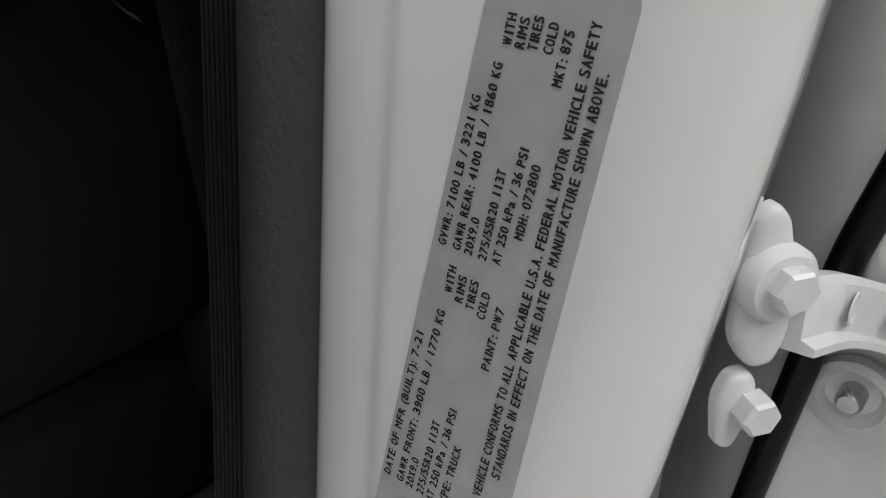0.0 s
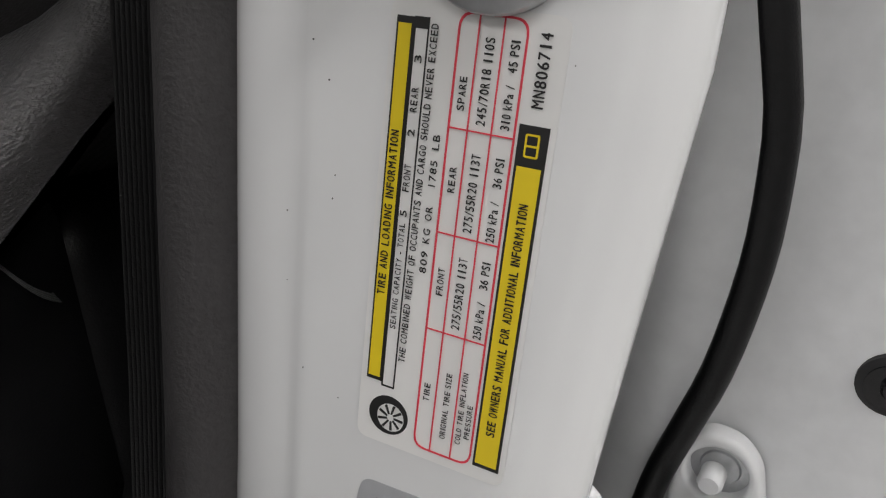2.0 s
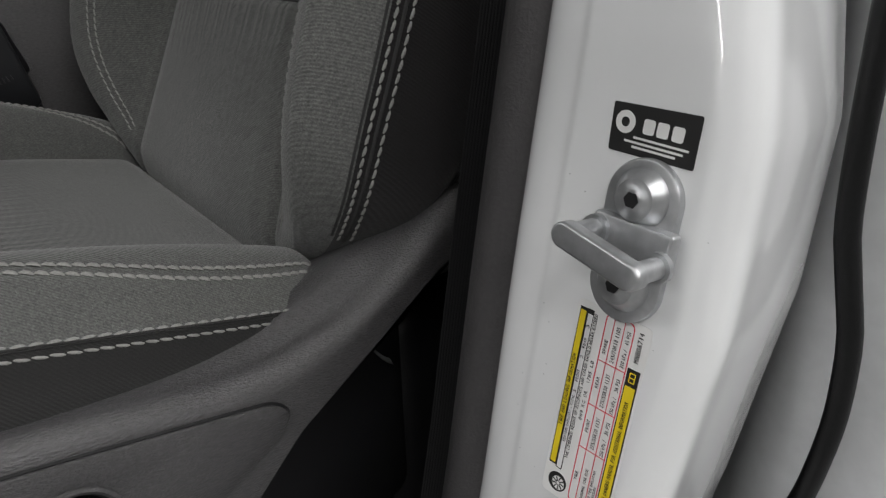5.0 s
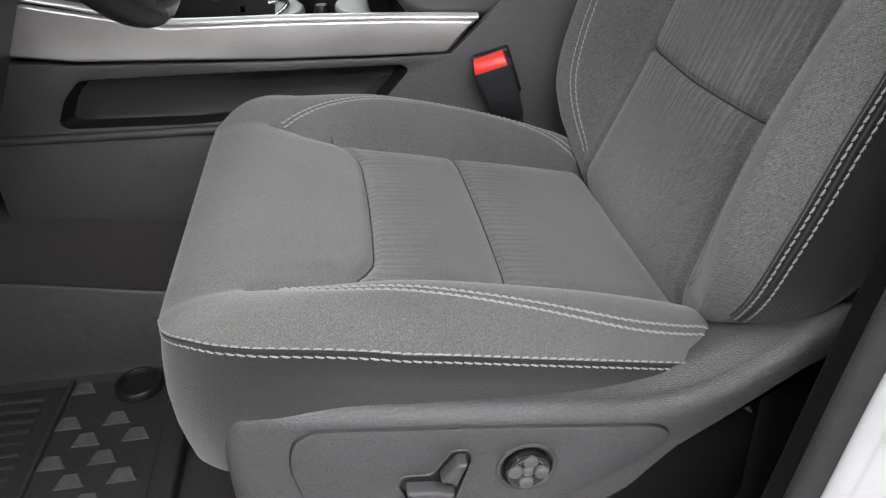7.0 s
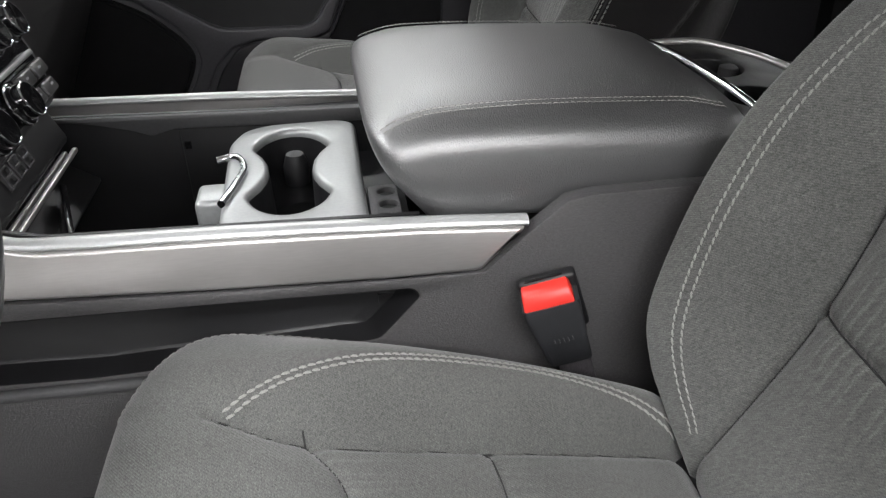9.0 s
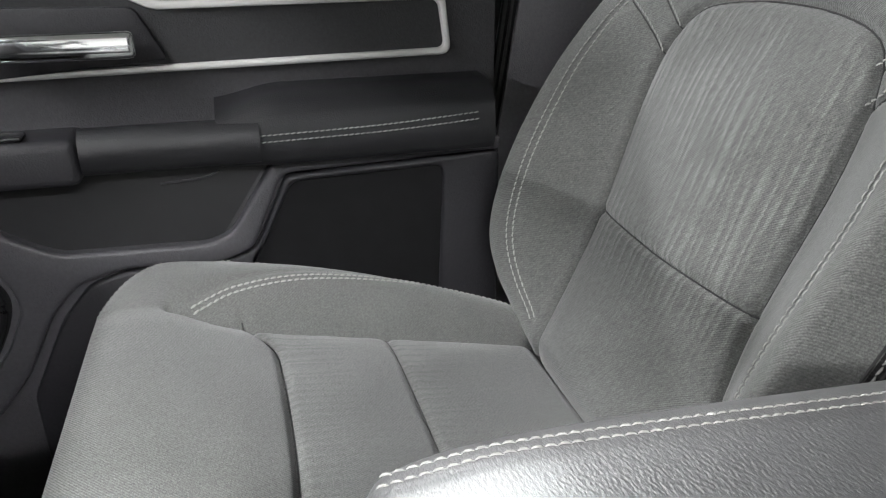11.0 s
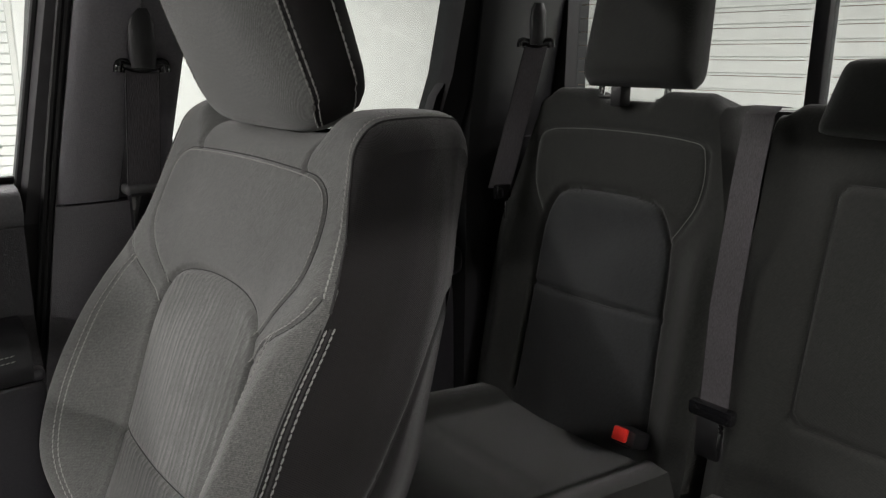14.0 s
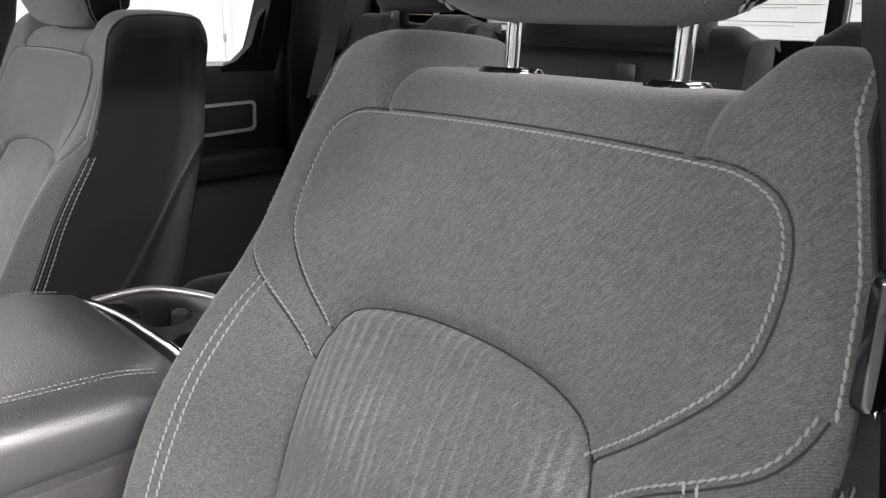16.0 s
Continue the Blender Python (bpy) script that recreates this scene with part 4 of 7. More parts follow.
# power controls on the outer side of the driver's seat
xz = lambda y: (lambda a, b: (a, y, b))
BAND = table((-0.45, -0.423, -0.352, -0.241, -0.171, -0.108, -0.056, -0.009, 0.044, 0.1), (1.026, 1.030, 1.022, 1.012, 1.008, 1.010, 1.025, 1.043, 1.056, 1.066))
RIM = table((-0.45, -0.436, -0.416, -0.394, -0.312, -0.225, -0.132, -0.094, -0.057, -0.017, 0.014, 0.034, 0.1), (1.030, 1.037, 1.036, 1.029, 1.016, 1.004, 0.991, 0.992, 1.002, 1.025, 1.048, 1.061, 1.085))
FOOT = table((-0.45, -0.20, -0.13, -0.092, -0.037, 0.002, 0.06, 0.1), (0.850, 0.865, 0.905, 0.945, 0.982, 1.010, 1.045, 1.06))
rings = []
for x in np.r_[np.linspace(-0.452, -0.43, 8), np.linspace(-0.425, 0.09, 64)]:
    k = 1 - math.sqrt(max(1 - max((-0.43 - x) / 0.0225, 0) ** 2, 0))
    zb, zr, zf = BAND(x) - 0.030 * k, RIM(x) - 0.034 * k, FOOT(x)
    zt = zr + 0.006
    sect = [(-0.66, zb - 0.03), (-0.70, zb - 0.010), (-0.720, zb - 0.003), (-0.735, 0.6 * zb + 0.4 * zt)]
    sect += [(-0.7435 - 0.0177 * math.sin(w), zt - 0.019 * (1 - math.cos(w))) for w in np.linspace(0, math.pi / 2, 8)]
    sect += [(-0.7612, zr - 0.03), (-0.7612, zf + 0.004), (-0.758, zf), (-0.66, zf)]
    rings.append([(x, y + 0.016 * k, z) for y, z in sect])
shield = part("side_shield", loft(rings), PLASTIC, driver_seat, "dark grained plastic seat side shield")
PANEL = rounded([(-0.404, 0.985), (-0.398, 1.009), (-0.383, 1.0165), (-0.313, 1.0075), (-0.225, 0.9955), (-0.135, 0.9815), (-0.108, 0.977), (-0.098, 0.967), (-0.106, 0.954), (-0.148, 0.928), (-0.196, 0.9045), (-0.270, 0.885), (-0.36, 0.880), (-0.392, 0.925)], 0.012, 5)
RECESS = rounded([(-0.324, 0.950), (-0.319, 0.9605), (-0.296, 0.958), (-0.279, 0.981), (-0.266, 0.980), (-0.2625, 0.970), (-0.278, 0.924), (-0.316, 0.930)], 0.004, 4)
DISH = [(-0.2185 + 0.0235 * math.cos(w), 0.9530 + 0.0235 * math.sin(w)) for w in np.linspace(0, 2 * math.pi, 36, endpoint=False)]
part("control_panel", plate(PANEL, [RECESS, DISH], (0, -0.0032, 0), xz(-0.7610), 0.0009, 2), PLASTIC, shield, "dark grained control panel")
part("panel_groove", tube([(a, -0.7616, b) for a, b in PANEL], 0.0015, 6, closed=True, up=(0, 1, 0)), BLACK, shield)
part("switch_recess", plate(RECESS, (), (0, -0.0004, 0), xz(-0.7612)), BLACK, shield)
part("knob_recess", plate(DISH, (), (0, -0.0004, 0), xz(-0.7612)), BLACK, shield)
part("recess_lip", tube([(a, -0.7640, b) for a, b in RECESS], 0.0012, 6, closed=True, up=(0, 1, 0)), PLASTIC, shield)
part("dish_lip", tube([(a, -0.7635, b) for a, b in DISH], 0.0024, 8, closed=True, up=(0, 1, 0)), PLASTIC, shield)
part("cushion_switch", plate(rounded([(-0.317, 0.951), (-0.295, 0.948), (-0.2785, 0.942), (-0.2825, 0.931), (-0.316, 0.9355)], 0.002), (), (0, -0.013, 0), xz(-0.7615), 0.003, 3), PLASTIC_GREY, driver_seat, "seat position switch")
part("recline_switch", plate(rounded([(-0.290, 0.957), (-0.2755, 0.9745), (-0.2675, 0.9735), (-0.277, 0.9505)], 0.002), (), (0, -0.013, 0), xz(-0.7615), 0.003, 3), PLASTIC_GREY, driver_seat, "backrest switch")
knob = part("lumbar_knob", spun([(0.0190, 0.0), (0.0190, -0.006), (0.0175, -0.009), (0.015, -0.0095), (0.012, -0.008), (0.0, -0.0075)], (-0.2185, -0.7615, 0.9530), "y", 36), GLOSS_BLACK, driver_seat, "round grey four-way lumbar knob")
for turn in range(4):
    pad = spun([(0.0070, 0.0), (0.0070, -0.0085), (0.0058, -0.0102), (0.0, -0.0094)], (0, 0, 0.0110), "y", 18)
    part("knob_pad", turned(pad, Matrix.Translation((-0.2185, -0.7615, 0.9530)) @ Matrix.Rotation(turn * math.pi / 2 + 0.15, 4, "Y")), KNOB_GREY, knob)
part("knob_centre", slab(-0.2235, -0.2135, -0.7720, -0.7625, 0.9480, 0.9580, 0.003, 3), KNOB_GREY, knob)


# ---- driver's side door jamb: pillar, seals, stickers, striker, rear door with hinges ----
JAMB = pose(-0.0163, -0.9042, 1.0672, -10.07, 1.95, -85.43)


def jamb(u, w, v):
    """u outwards, w into the pillar, v up, in metres on the pillar's front face."""
    return JAMB @ Vector((u, w, v))


BEND = table((-0.45, -0.3, -0.20, -0.12, -0.06, 0, 0.09, 0.14, 0.19, 0.3, 0.8), (0.005, 0.026, 0.042, 0.0515, 0.0558, 0.0605, 0.0560, 0.0430, 0.027, 0.0, -0.10))
INNER = table((-0.45, -0.24, -0.12, 0, 0.1, 0.2, 0.8), (-0.045, -0.042, -0.043, -0.0468, -0.049, -0.052, -0.193))
rows = []
for v in np.linspace(-0.45, 0.85, 100):
    b, i = BEND(v), INNER(v)
    wave = 0.0035 * math.sin(v * 11 + 0.6)
    line = smooth_line([(i - 0.030, 0.05), (i - 0.012, 0.018), (i - 0.002, 0.008), (i + 0.004, 0.0040), (i + 0.012, 0.0018), (i + 0.0205 + 0.25 * wave, 0.0012), (i + 0.0225 + 0.25 * wave, 0.0009), (i + 0.0245 + 0.25 * wave, 0.0002), (i + 0.029 + 0.25 * wave, 0.0), (0.5 * i + 0.5 * b, 0.0), (b - 0.019, 0.0), (b - 0.011, 0.0020), (b - 0.004, 0.0070), (b, 0.016), (b - 0.003, 0.04), (b - 0.010, 0.09), (b - 0.020, 0.14)], 170)
    rows.append([jamb(u, w, v) for u, w in line])
pillar = thing("pillar_left", jamb(0, 0.05, -0.45), "white painted door pillar between front and rear door", "pillar", kind="structure")
part("pillar_skin", mesh_grid(rows), PAINT, pillar)

# weatherstrip and ribbed sill strip along the inner edge
rows, ribs, inner = [], [], []
for v in np.linspace(-0.45, 0.85, 60):
    i = INNER(v)
    rows.append([jamb(i - 0.001 - 0.030 * t, 0.0075 - 0.0105 * math.sin(math.pi * min(t * 1.05, 1)) ** 0.7 + 0.0027 * t, v) for t in np.linspace(0, 1, 14)])
    ribs.append([jamb(i - 0.030 - 0.025 * t, 0.0095 + 0.0085 * t + 0.0013 * math.cos(t * 8 * 2 * math.pi), v) for t in np.linspace(0, 1, 65)])
    inner.append([jamb(i - 0.0545 - 0.055 * t, 0.018 + 0.182 * t**0.9, v) for t in np.linspace(0, 1, 12)])
part("weatherstrip", mesh_grid(rows), TRIM_LIGHT, pillar, "grey grained rubber weatherstrip")
part("ribbed_seal", mesh_grid(ribs), RUBBER, pillar, "black ribbed rubber seal")
part("inner_trim", mesh_grid(inner), BLACK, pillar, "black inner pillar trim")

# rocker under the door opening, sill plate
solo("sill", slab(-1.5, 0.05, -0.96, -0.80, 0.52, 0.70, 0.02), PAINT, "white painted door sill under the open doorway", "sill", "structure")
solo("sill_trim", slab(-1.5, 0.05, -0.835, -0.775, 0.69, 0.715, 0.008), BLACK, "black plastic sill trim along the doorway", "trim", "structure")


GLYPHS = {}
CELLS = {"I": 0.55, ".": 0.5, ":": 0.5, ",": 0.5, " ": 0.62, "/": 0.75, "-": 0.8, "M": 1.14, "W": 1.14, "(": 0.6, ")": 0.6}


def glyph(letter):
    """One letter of the built-in font: its corners, in letter heights, from its own left edge, and its faces."""
    if letter not in GLYPHS:
        cu = bpy.data.curves.new("t", "FONT")
        cu.body = letter
        cu.size = 1.0
        cu.resolution_u = 3
        ob = bpy.data.objects.new("t", cu)
        me = bpy.data.meshes.new_from_object(ob)
        bpy.data.objects.remove(ob)
        bpy.data.curves.remove(cu)
        co = np.zeros(len(me.vertices) * 3)
        me.vertices.foreach_get("co", co)
        co = co.reshape(-1, 3)[:, :2] / 0.7
        if len(co):
            co[:, 0] -= co[:, 0].min()
        GLYPHS[letter] = co, [tuple(f.vertices) for f in me.polygons]
        bpy.data.meshes.remove(me)
    return GLYPHS[letter]


def lettering(name, text, start, end, high, material, parent, lift=0.0006, weight=1.0):
    """Flat narrow letters from start to end (u, v in millimetres on the jamb), evenly spaced as a label printer sets them."""
    p, q = np.array(start, float) / 1000, np.array(end, float) / 1000
    run = q - p
    size = np.linalg.norm(run)
    run /= size
    upw = np.array((-run[1], run[0]))
    base = Vector(parent.location)
    cells = [CELLS.get(k, 1.0) for k in text]
    cell = size / (sum(cells) - 0.2)
    out, ink, at = [], [], 0.0
    high /= 1000
    for letter, share in zip(text, cells):
        co, faces = glyph(letter)
        if len(co):
            wide = max(co[:, 0].max(), 1e-6)
            room = 0.74 * cell * share
            fit = min(room / wide, high * 1.15) if letter in "I.:,1()/-" else room / wide
            gap = 0.0 if letter not in "I.:,1()/-" else (room - fit * wide) / 2
            # bold strokes: thin layers of ink, each a little aside of the one below
            for k, (dx, dy) in enumerate(((-0.055 * weight, 0.0), (0.055 * weight, 0.0), (0.0, 0.035 * weight), (0.0, -0.035 * weight))):
                ink += [tuple(i + len(out) for i in f) for f in faces]
                for x, y in co:
                    a = p + run * (at + gap + x * fit + dx * high) + upw * ((y + dy) * high)
                    out.append(jamb(a[0], -lift - 0.00004 * k, a[1]) - base)
        at += cell * share
    me = bpy.data.meshes.new(name)
    me.from_pydata([tuple(o) for o in out], [], ink)
    me.materials.append(material)
    ob = new(name, me)
    ob.parent = parent
    return ob


def patch(name, outline, material, parent, lift, label="", holes=(), thick=0.00015):
    """A printed field on the jamb, outline in millimetres (u, v)."""
    mm = lambda pts: [(a / 1000, b / 1000) for a, b in pts]
    bm = plate(mm(outline), [mm(h) for h in holes], JAMB.to_3x3() @ Vector((0, -thick, 0)), lambda a, b: jamb(a, -lift, b))
    return part(name, bm, material, parent, label, smooth=False)


def ring_mm(cu, cv, r, n=40, squash=1.0):
    return [(cu + r * math.cos(k * 2 * math.pi / n), cv + squash * r * math.sin(k * 2 * math.pi / n)) for k in range(n)]


def quad(u0, u1, v0, v1):
    return [(u0, v0), (u1, v0), (u1, v1), (u0, v1)]


# tyre and loading sticker
tyre_label = thing("tyre_label", jamb(0.018, 0, -0.04), "white tyre loading sticker with yellow and black bars", "sticker")
patch("sheet", rounded(quad(-1.6, 36.6, -97.6, 3.6), 3.0, 6), PAPER_WHITE, tyre_label, 0.0002)
patch("bar_frame", quad(0, 4.1, -81.6, 0.2), INK, tyre_label, 0.0004)
patch("title_bar", quad(0.5, 3.45, -80.6, -1.2), INK_YELLOW, tyre_label, 0.0006, "yellow title bar")
patch("seat_box", quad(4.0, 7.4, -82.6, 0.4), INK, tyre_label, 0.0004, holes=[quad(4.35, 7.1, -82.2, -1.9)])
lettering("title", "TIRE AND LOADING INFORMATION", (2.9, -60.0), (2.9, -22.8), 1.9, INK, tyre_label, lift=0.0009, weight=0.55)
lettering("seating", "SEATING CAPACITY - TOTAL", (6.3, -67.5), (6.3, -42.5), 1.4, INK, tyre_label, weight=0.05)
for word, v0, v1 in (("5", -41, -39.6), ("FRONT", -35.5, -29.5), ("2", -23.6, -22.0), ("REAR", -18.5, -13.4), ("3", -8.6, -7.0)):
    lettering("seating_count", word, (6.4, v0), (6.4, v1), 1.6, INK, tyre_label, weight=0.4 if len(word) < 2 else 0.05)
lettering("weight_note", "THE COMBINED WEIGHT OF OCCUPANTS AND CARGO SHOULD NEVER EXCEED", (9.5, -75.0), (9.5, -0.6), 1.6, INK, tyre_label, weight=0.35)
for word, v0, v1 in (("809", -52.5, -47.5), ("KG", -45.7, -42.4), ("OR", -40.6, -37.4), ("1785", -33.6, -27.6), ("LB", -25.4, -22.2)):
    lettering("weight_limit", word, (12.4, v0), (12.4, v1), 1.6, INK, tyre_label, weight=0.35)
patch("table_frame", rounded(quad(13.7, 28.4, -95.2, 2.5), 3.2, 6), INK_RED, tyre_label, 0.0004, "red table frame", holes=[rounded(quad(14.15, 27.95, -94.75, 2.05), 2.9, 6)])
for u in (18.2, 23.4):
    patch("table_line", quad(u - 0.16, u + 0.16, -94.6, 2.1), INK_RED, tyre_label, 0.0006)
for v in (-20.2, -42.5, -64.8):
    patch("table_rule", quad(14.1, 28.0, v - 0.16, v + 0.16), INK_RED, tyre_label, 0.0006)
for text, u, v0, v1, hi in (("TIRE", 16.6, -82.5, -78.0, 1.5), ("FRONT", 16.9, -56.5, -50.2, 1.6), ("REAR", 16.9, -33.5, -28.0, 1.6), ("SPARE", 16.9, -16.5, -9.8, 1.6), ("ORIGINAL TIRE SIZE", 21.6, -90.5, -74.0, 1.4), ("275/55R20 113T", 21.8, -63.2, -46.8, 2.0), ("275/55R20 113T", 21.8, -41.2, -24.6, 2.0), ("245/70R18 110S", 21.8, -18.8, -1.8, 2.0), ("COLD TIRE INFLATION", 25.4, -90.5, -72.6, 1.3), ("PRESSURE", 27.4, -88.5, -80.0, 1.3), ("250 kPa /", 27.0, -64.0, -55.5, 1.9), ("36 PSI", 27.0, -52.5, -46.5, 1.9), ("250 kPa /", 27.0, -42.0, -33.5, 1.9), ("36 PSI", 27.0, -30.6, -24.6, 1.9), ("310 kPa /", 27.0, -18.8, -10.2, 1.9), ("45 PSI", 27.0, -7.8, -1.8, 1.9)):
    lettering("table_entry", text, (u, v0), (u, v1), hi, INK, tyre_label, weight=0.35)
patch("manual_frame", quad(29.0, 35.3, -94.3, -17.0), INK, tyre_label, 0.0004)
patch("manual_bar", quad(29.6, 34.7, -93.3, -25.2), INK_YELLOW, tyre_label, 0.0006, "yellow notice bar")
lettering("manual_note", "SEE OWNERS MANUAL FOR ADDITIONAL INFORMATION", (33.3, -85.5), (33.3, -32.5), 2.0, INK, tyre_label, lift=0.0009, weight=0.55)
patch("book_sign", rounded([(30.6, -23.3), (33.6, -23.3), (33.6, -18.6), (30.6, -18.6)], 0.5), INK_YELLOW, tyre_label, 0.0006, holes=[rounded([(31.0, -22.9), (33.2, -22.9), (33.2, -21.2), (31.0, -21.2)], 0.2), rounded([(31.0, -20.8), (33.2, -20.8), (33.2, -19.0), (31.0, -19.0)], 0.2)])
lettering("part_code", "MN806714", (33.2, -13.6), (33.2, 0.4), 2.4, INK, tyre_label, weight=0.5)
patch("tyre_sign", ring_mm(6.6, -89.7, 5.2, squash=0.95), INK, tyre_label, 0.0004, "tyre drawing", holes=[ring_mm(7.2, -90.2, 3.6)])
for k in range(9):
    w = k * 2 * math.pi / 9
    a, b = (math.cos(w), math.sin(w)), (-math.sin(w), math.cos(w))
    patch("wheel_spoke", [(7.2 + a[0] * r + b[0] * o, -90.2 + a[1] * r + b[1] * o) for r, o in ((0.9, -0.22), (3.3, -0.55), (3.3, 0.1), (0.9, 0.22))], INK, tyre_label, 0.0004)

# certification sticker
cert = thing("certification_label", jamb(0.004, 0, -0.165), "grey foil vehicle certification sticker with black print", "sticker")
patch("sheet", rounded([(1.0, -109.0), (29.6, -108.2), (14.6, -236.0), (-19.0, -236.0)], 3.2, 6), PAPER_GREY, cert, 0.0002)
CERT = (("DATE OF MFR (BUILT): 7-21", (-13.2, -217.0), (-6.8, -178.4), 1.9), ("GAWR FRONT: 3900 LB / 1770 KG", (-9.6, -217.4), (-2.0, -172.4), 1.9), ("20X9.0", (-6.9, -217.8), (-5.6, -209.6), 1.9), ("275/55R20 113T", (-3.9, -218.2), (-0.9, -198.2), 1.9), ("AT 250 kPa / 36 PSI", (-1.2, -218.6), (3.0, -193.8), 1.9), ("TYPE: TRUCK", (2.0, -219.0), (5.0, -202.0), 1.9), ("WITH", (-0.8, -168.0), (-0.2, -162.2), 1.9), ("RIMS", (1.8, -169.4), (2.4, -163.6), 1.9), ("TIRES", (4.5, -170.2), (5.2, -163.8), 1.9), ("COLD", (7.2, -171.4), (8.0, -165.6), 1.9), ("GVWR: 7100 LB / 3221 KG", (-3.3, -158.4), (1.7, -128.2), 1.9), ("GAWR REAR: 4100 LB / 1860 KG", (0.2, -158.6), (5.6, -121.9), 1.9), ("20X9.0", (2.9, -159.0), (4.0, -151.2), 1.9), ("275/55R20 113T", (6.2, -159.2), (8.6, -140.9), 1.9), ("AT 250 kPa / 36 PSI", (9.3, -159.2), (12.8, -136.2), 1.9), ("MDH: 072800", (13.5, -153.2), (15.5, -138.7), 1.9), ("WITH", (6.9, -118.7), (7.5, -113.3), 1.9), ("RIMS", (9.4, -119.0), (10.1, -113.8), 1.9), ("TIRES", (12.0, -119.1), (12.8, -113.4), 1.9), ("COLD", (15.0, -119.4), (15.7, -114.2), 1.9), ("MKT: 875", (17.4, -124.6), (18.7, -115.2), 1.9), ("PAINT: PW7", (9.4, -182.0), (11.5, -167.8), 1.9), ("THIS VEHICLE CONFORMS TO ALL APPLICABLE U.S.A. FEDERAL MOTOR VEHICLE SAFETY", (9.8, -218.0), (23.4, -113.4), 2.0), ("STANDARDS IN EFFECT ON THE DATE OF MANUFACTURE SHOWN ABOVE.", (14.6, -205.4), (25.7, -121.4), 2.0))
for text, p0, p1, hi in CERT:
    lettering("print_line", text, p0, p1, hi, INK, cert)

# small black theft warning sticker, its mark drawn as plain shapes
theft = thing("warning_label", jamb(0.016, 0, 0.08), "small black sticker with white marks above the door striker", "sticker")
patch("sheet", rounded([(-4.0, 90.4), (36.0, 92.2), (36.6, 71.2), (-2.8, 70.6)], 1.2), INK, theft, 0.0002)
patch("round_mark", ring_mm(3.0, 83.2, 4.6), PAPER_WHITE, theft, 0.0004, holes=[ring_mm(3.0, 83.2, 2.0)])
for u in (11.5, 17.8, 24.6):
    patch("block_mark", rounded(quad(u, u + 5.2, 80.2, 86.2), 1.2), PAPER_WHITE, theft, 0.0004)
for v, u0, u1 in ((77.9, 8, 33), (75.9, 4, 31), (74.1, 8, 28)):
    patch("text_bar", quad(u0, u1, v - 0.45, v + 0.45), PAPER_WHITE, theft, 0.0004)

# specks of dirt on the pillar round the striker
random.seed(11)
specks = []
for k in range(26):
    u, v, r = random.uniform(-26, 50), random.uniform(-95, 66), random.uniform(0.10, 0.26)
    if -2 < u < 37 and v < 4 and k % 3:
        continue
    spot = [(u + r * math.cos(w) * random.uniform(0.6, 1.2), v + r * math.sin(w) * random.uniform(0.6, 1.2)) for w in np.linspace(0, 2 * math.pi, 8, endpoint=False)]
    specks.append(plate([(a / 1000, b / 1000) for a, b in spot], (), JAMB.to_3x3() @ Vector((0, -0.0001, 0)), lambda a, b: jamb(a, -0.0002, b)))
part("dirt_speck", joined(*specks), TRIM_LIGHT, pillar, "small dark specks of dirt", kind="stuff")

# door striker
striker = thing("door_striker", jamb(0.02, 0, 0.037), "zinc plated door striker loop bolted to the pillar", "striker")
stad = [(20 + 17 * math.cos(a) , 37 + (18 if math.sin(a) >= 0 else -18) + 17 * math.sin(a)) for a in np.linspace(0, 2 * math.pi, 48, endpoint=False)]
n_out = JAMB.to_3x3() @ Vector((0, -1, 0))
part("base_plate", plate([(a / 1000, b / 1000) for a, b in stad], (), n_out * 0.004, lambda a, b: jamb(a, -0.0003, b), 0.0012), STEEL, striker)
part("bridge", plate([(a / 1000, b / 1000) for a, b in rounded(quad(2.5, 40.5, 27.5, 47), 2)], (), n_out * 0.0055, lambda a, b: jamb(a, -0.0043, b), 0.0018), STEEL, striker)
for v in (56.0, 19.6):
    scr = part("bolt", turned(spun([(0.0, 0.0075), (0.0035, 0.0075), (0.0045, 0.0065), (0.0085, 0.006), (0.0105, 0.003), (0.0125, 0.0005), (0.0125, 0.0)], (0, 0, 0), "z", 28), JAMB @ Matrix.Translation((0.0198, -0.0042, v / 1000)) @ Matrix.Rotation(radians(90), 4, "X")), STEEL, striker)
    part("bolt_drive", turned(spun([(0.0034, 0.0), (0.0034, 0.0079), (0.0, 0.0079)], (0, 0, 0), "z", 6), JAMB @ Matrix.Translation((0.0198, -0.0042, v / 1000)) @ Matrix.Rotation(radians(90), 4, "X")), BLACK, scr)
for u, v in ((0.006, 0.0395), (0.037, 0.0335)):
    part("loop_rod", tube([tuple(jamb(u, w, v)) for w in (-0.009, -0.016, -0.023, -0.0285)], 0.0046, 16), STEEL, striker, "round steel rod of the loop")
    part("rod_collar", tube([tuple(jamb(u, w, v)) for w in (-0.0095, -0.0125)], 0.0064, 16), STEEL, striker)
bar_ends = [(6 + 6.2 * math.cos(w), 39.5 + 5.6 * math.sin(w)) for w in np.linspace(math.pi / 2, 3 * math.pi / 2, 14)] + [(37 + 6.2 * math.cos(w), 33.5 + 5.6 * math.sin(w)) for w in np.linspace(-math.pi / 2, math.pi / 2, 14)]
part("loop_bar", plate([(a / 1000, b / 1000) for a, b in bar_ends], (), n_out * 0.0065, lambda a, b: jamb(a, -0.0270, b), 0.0016, 3), STEEL, striker, "flat steel bar of the loop")

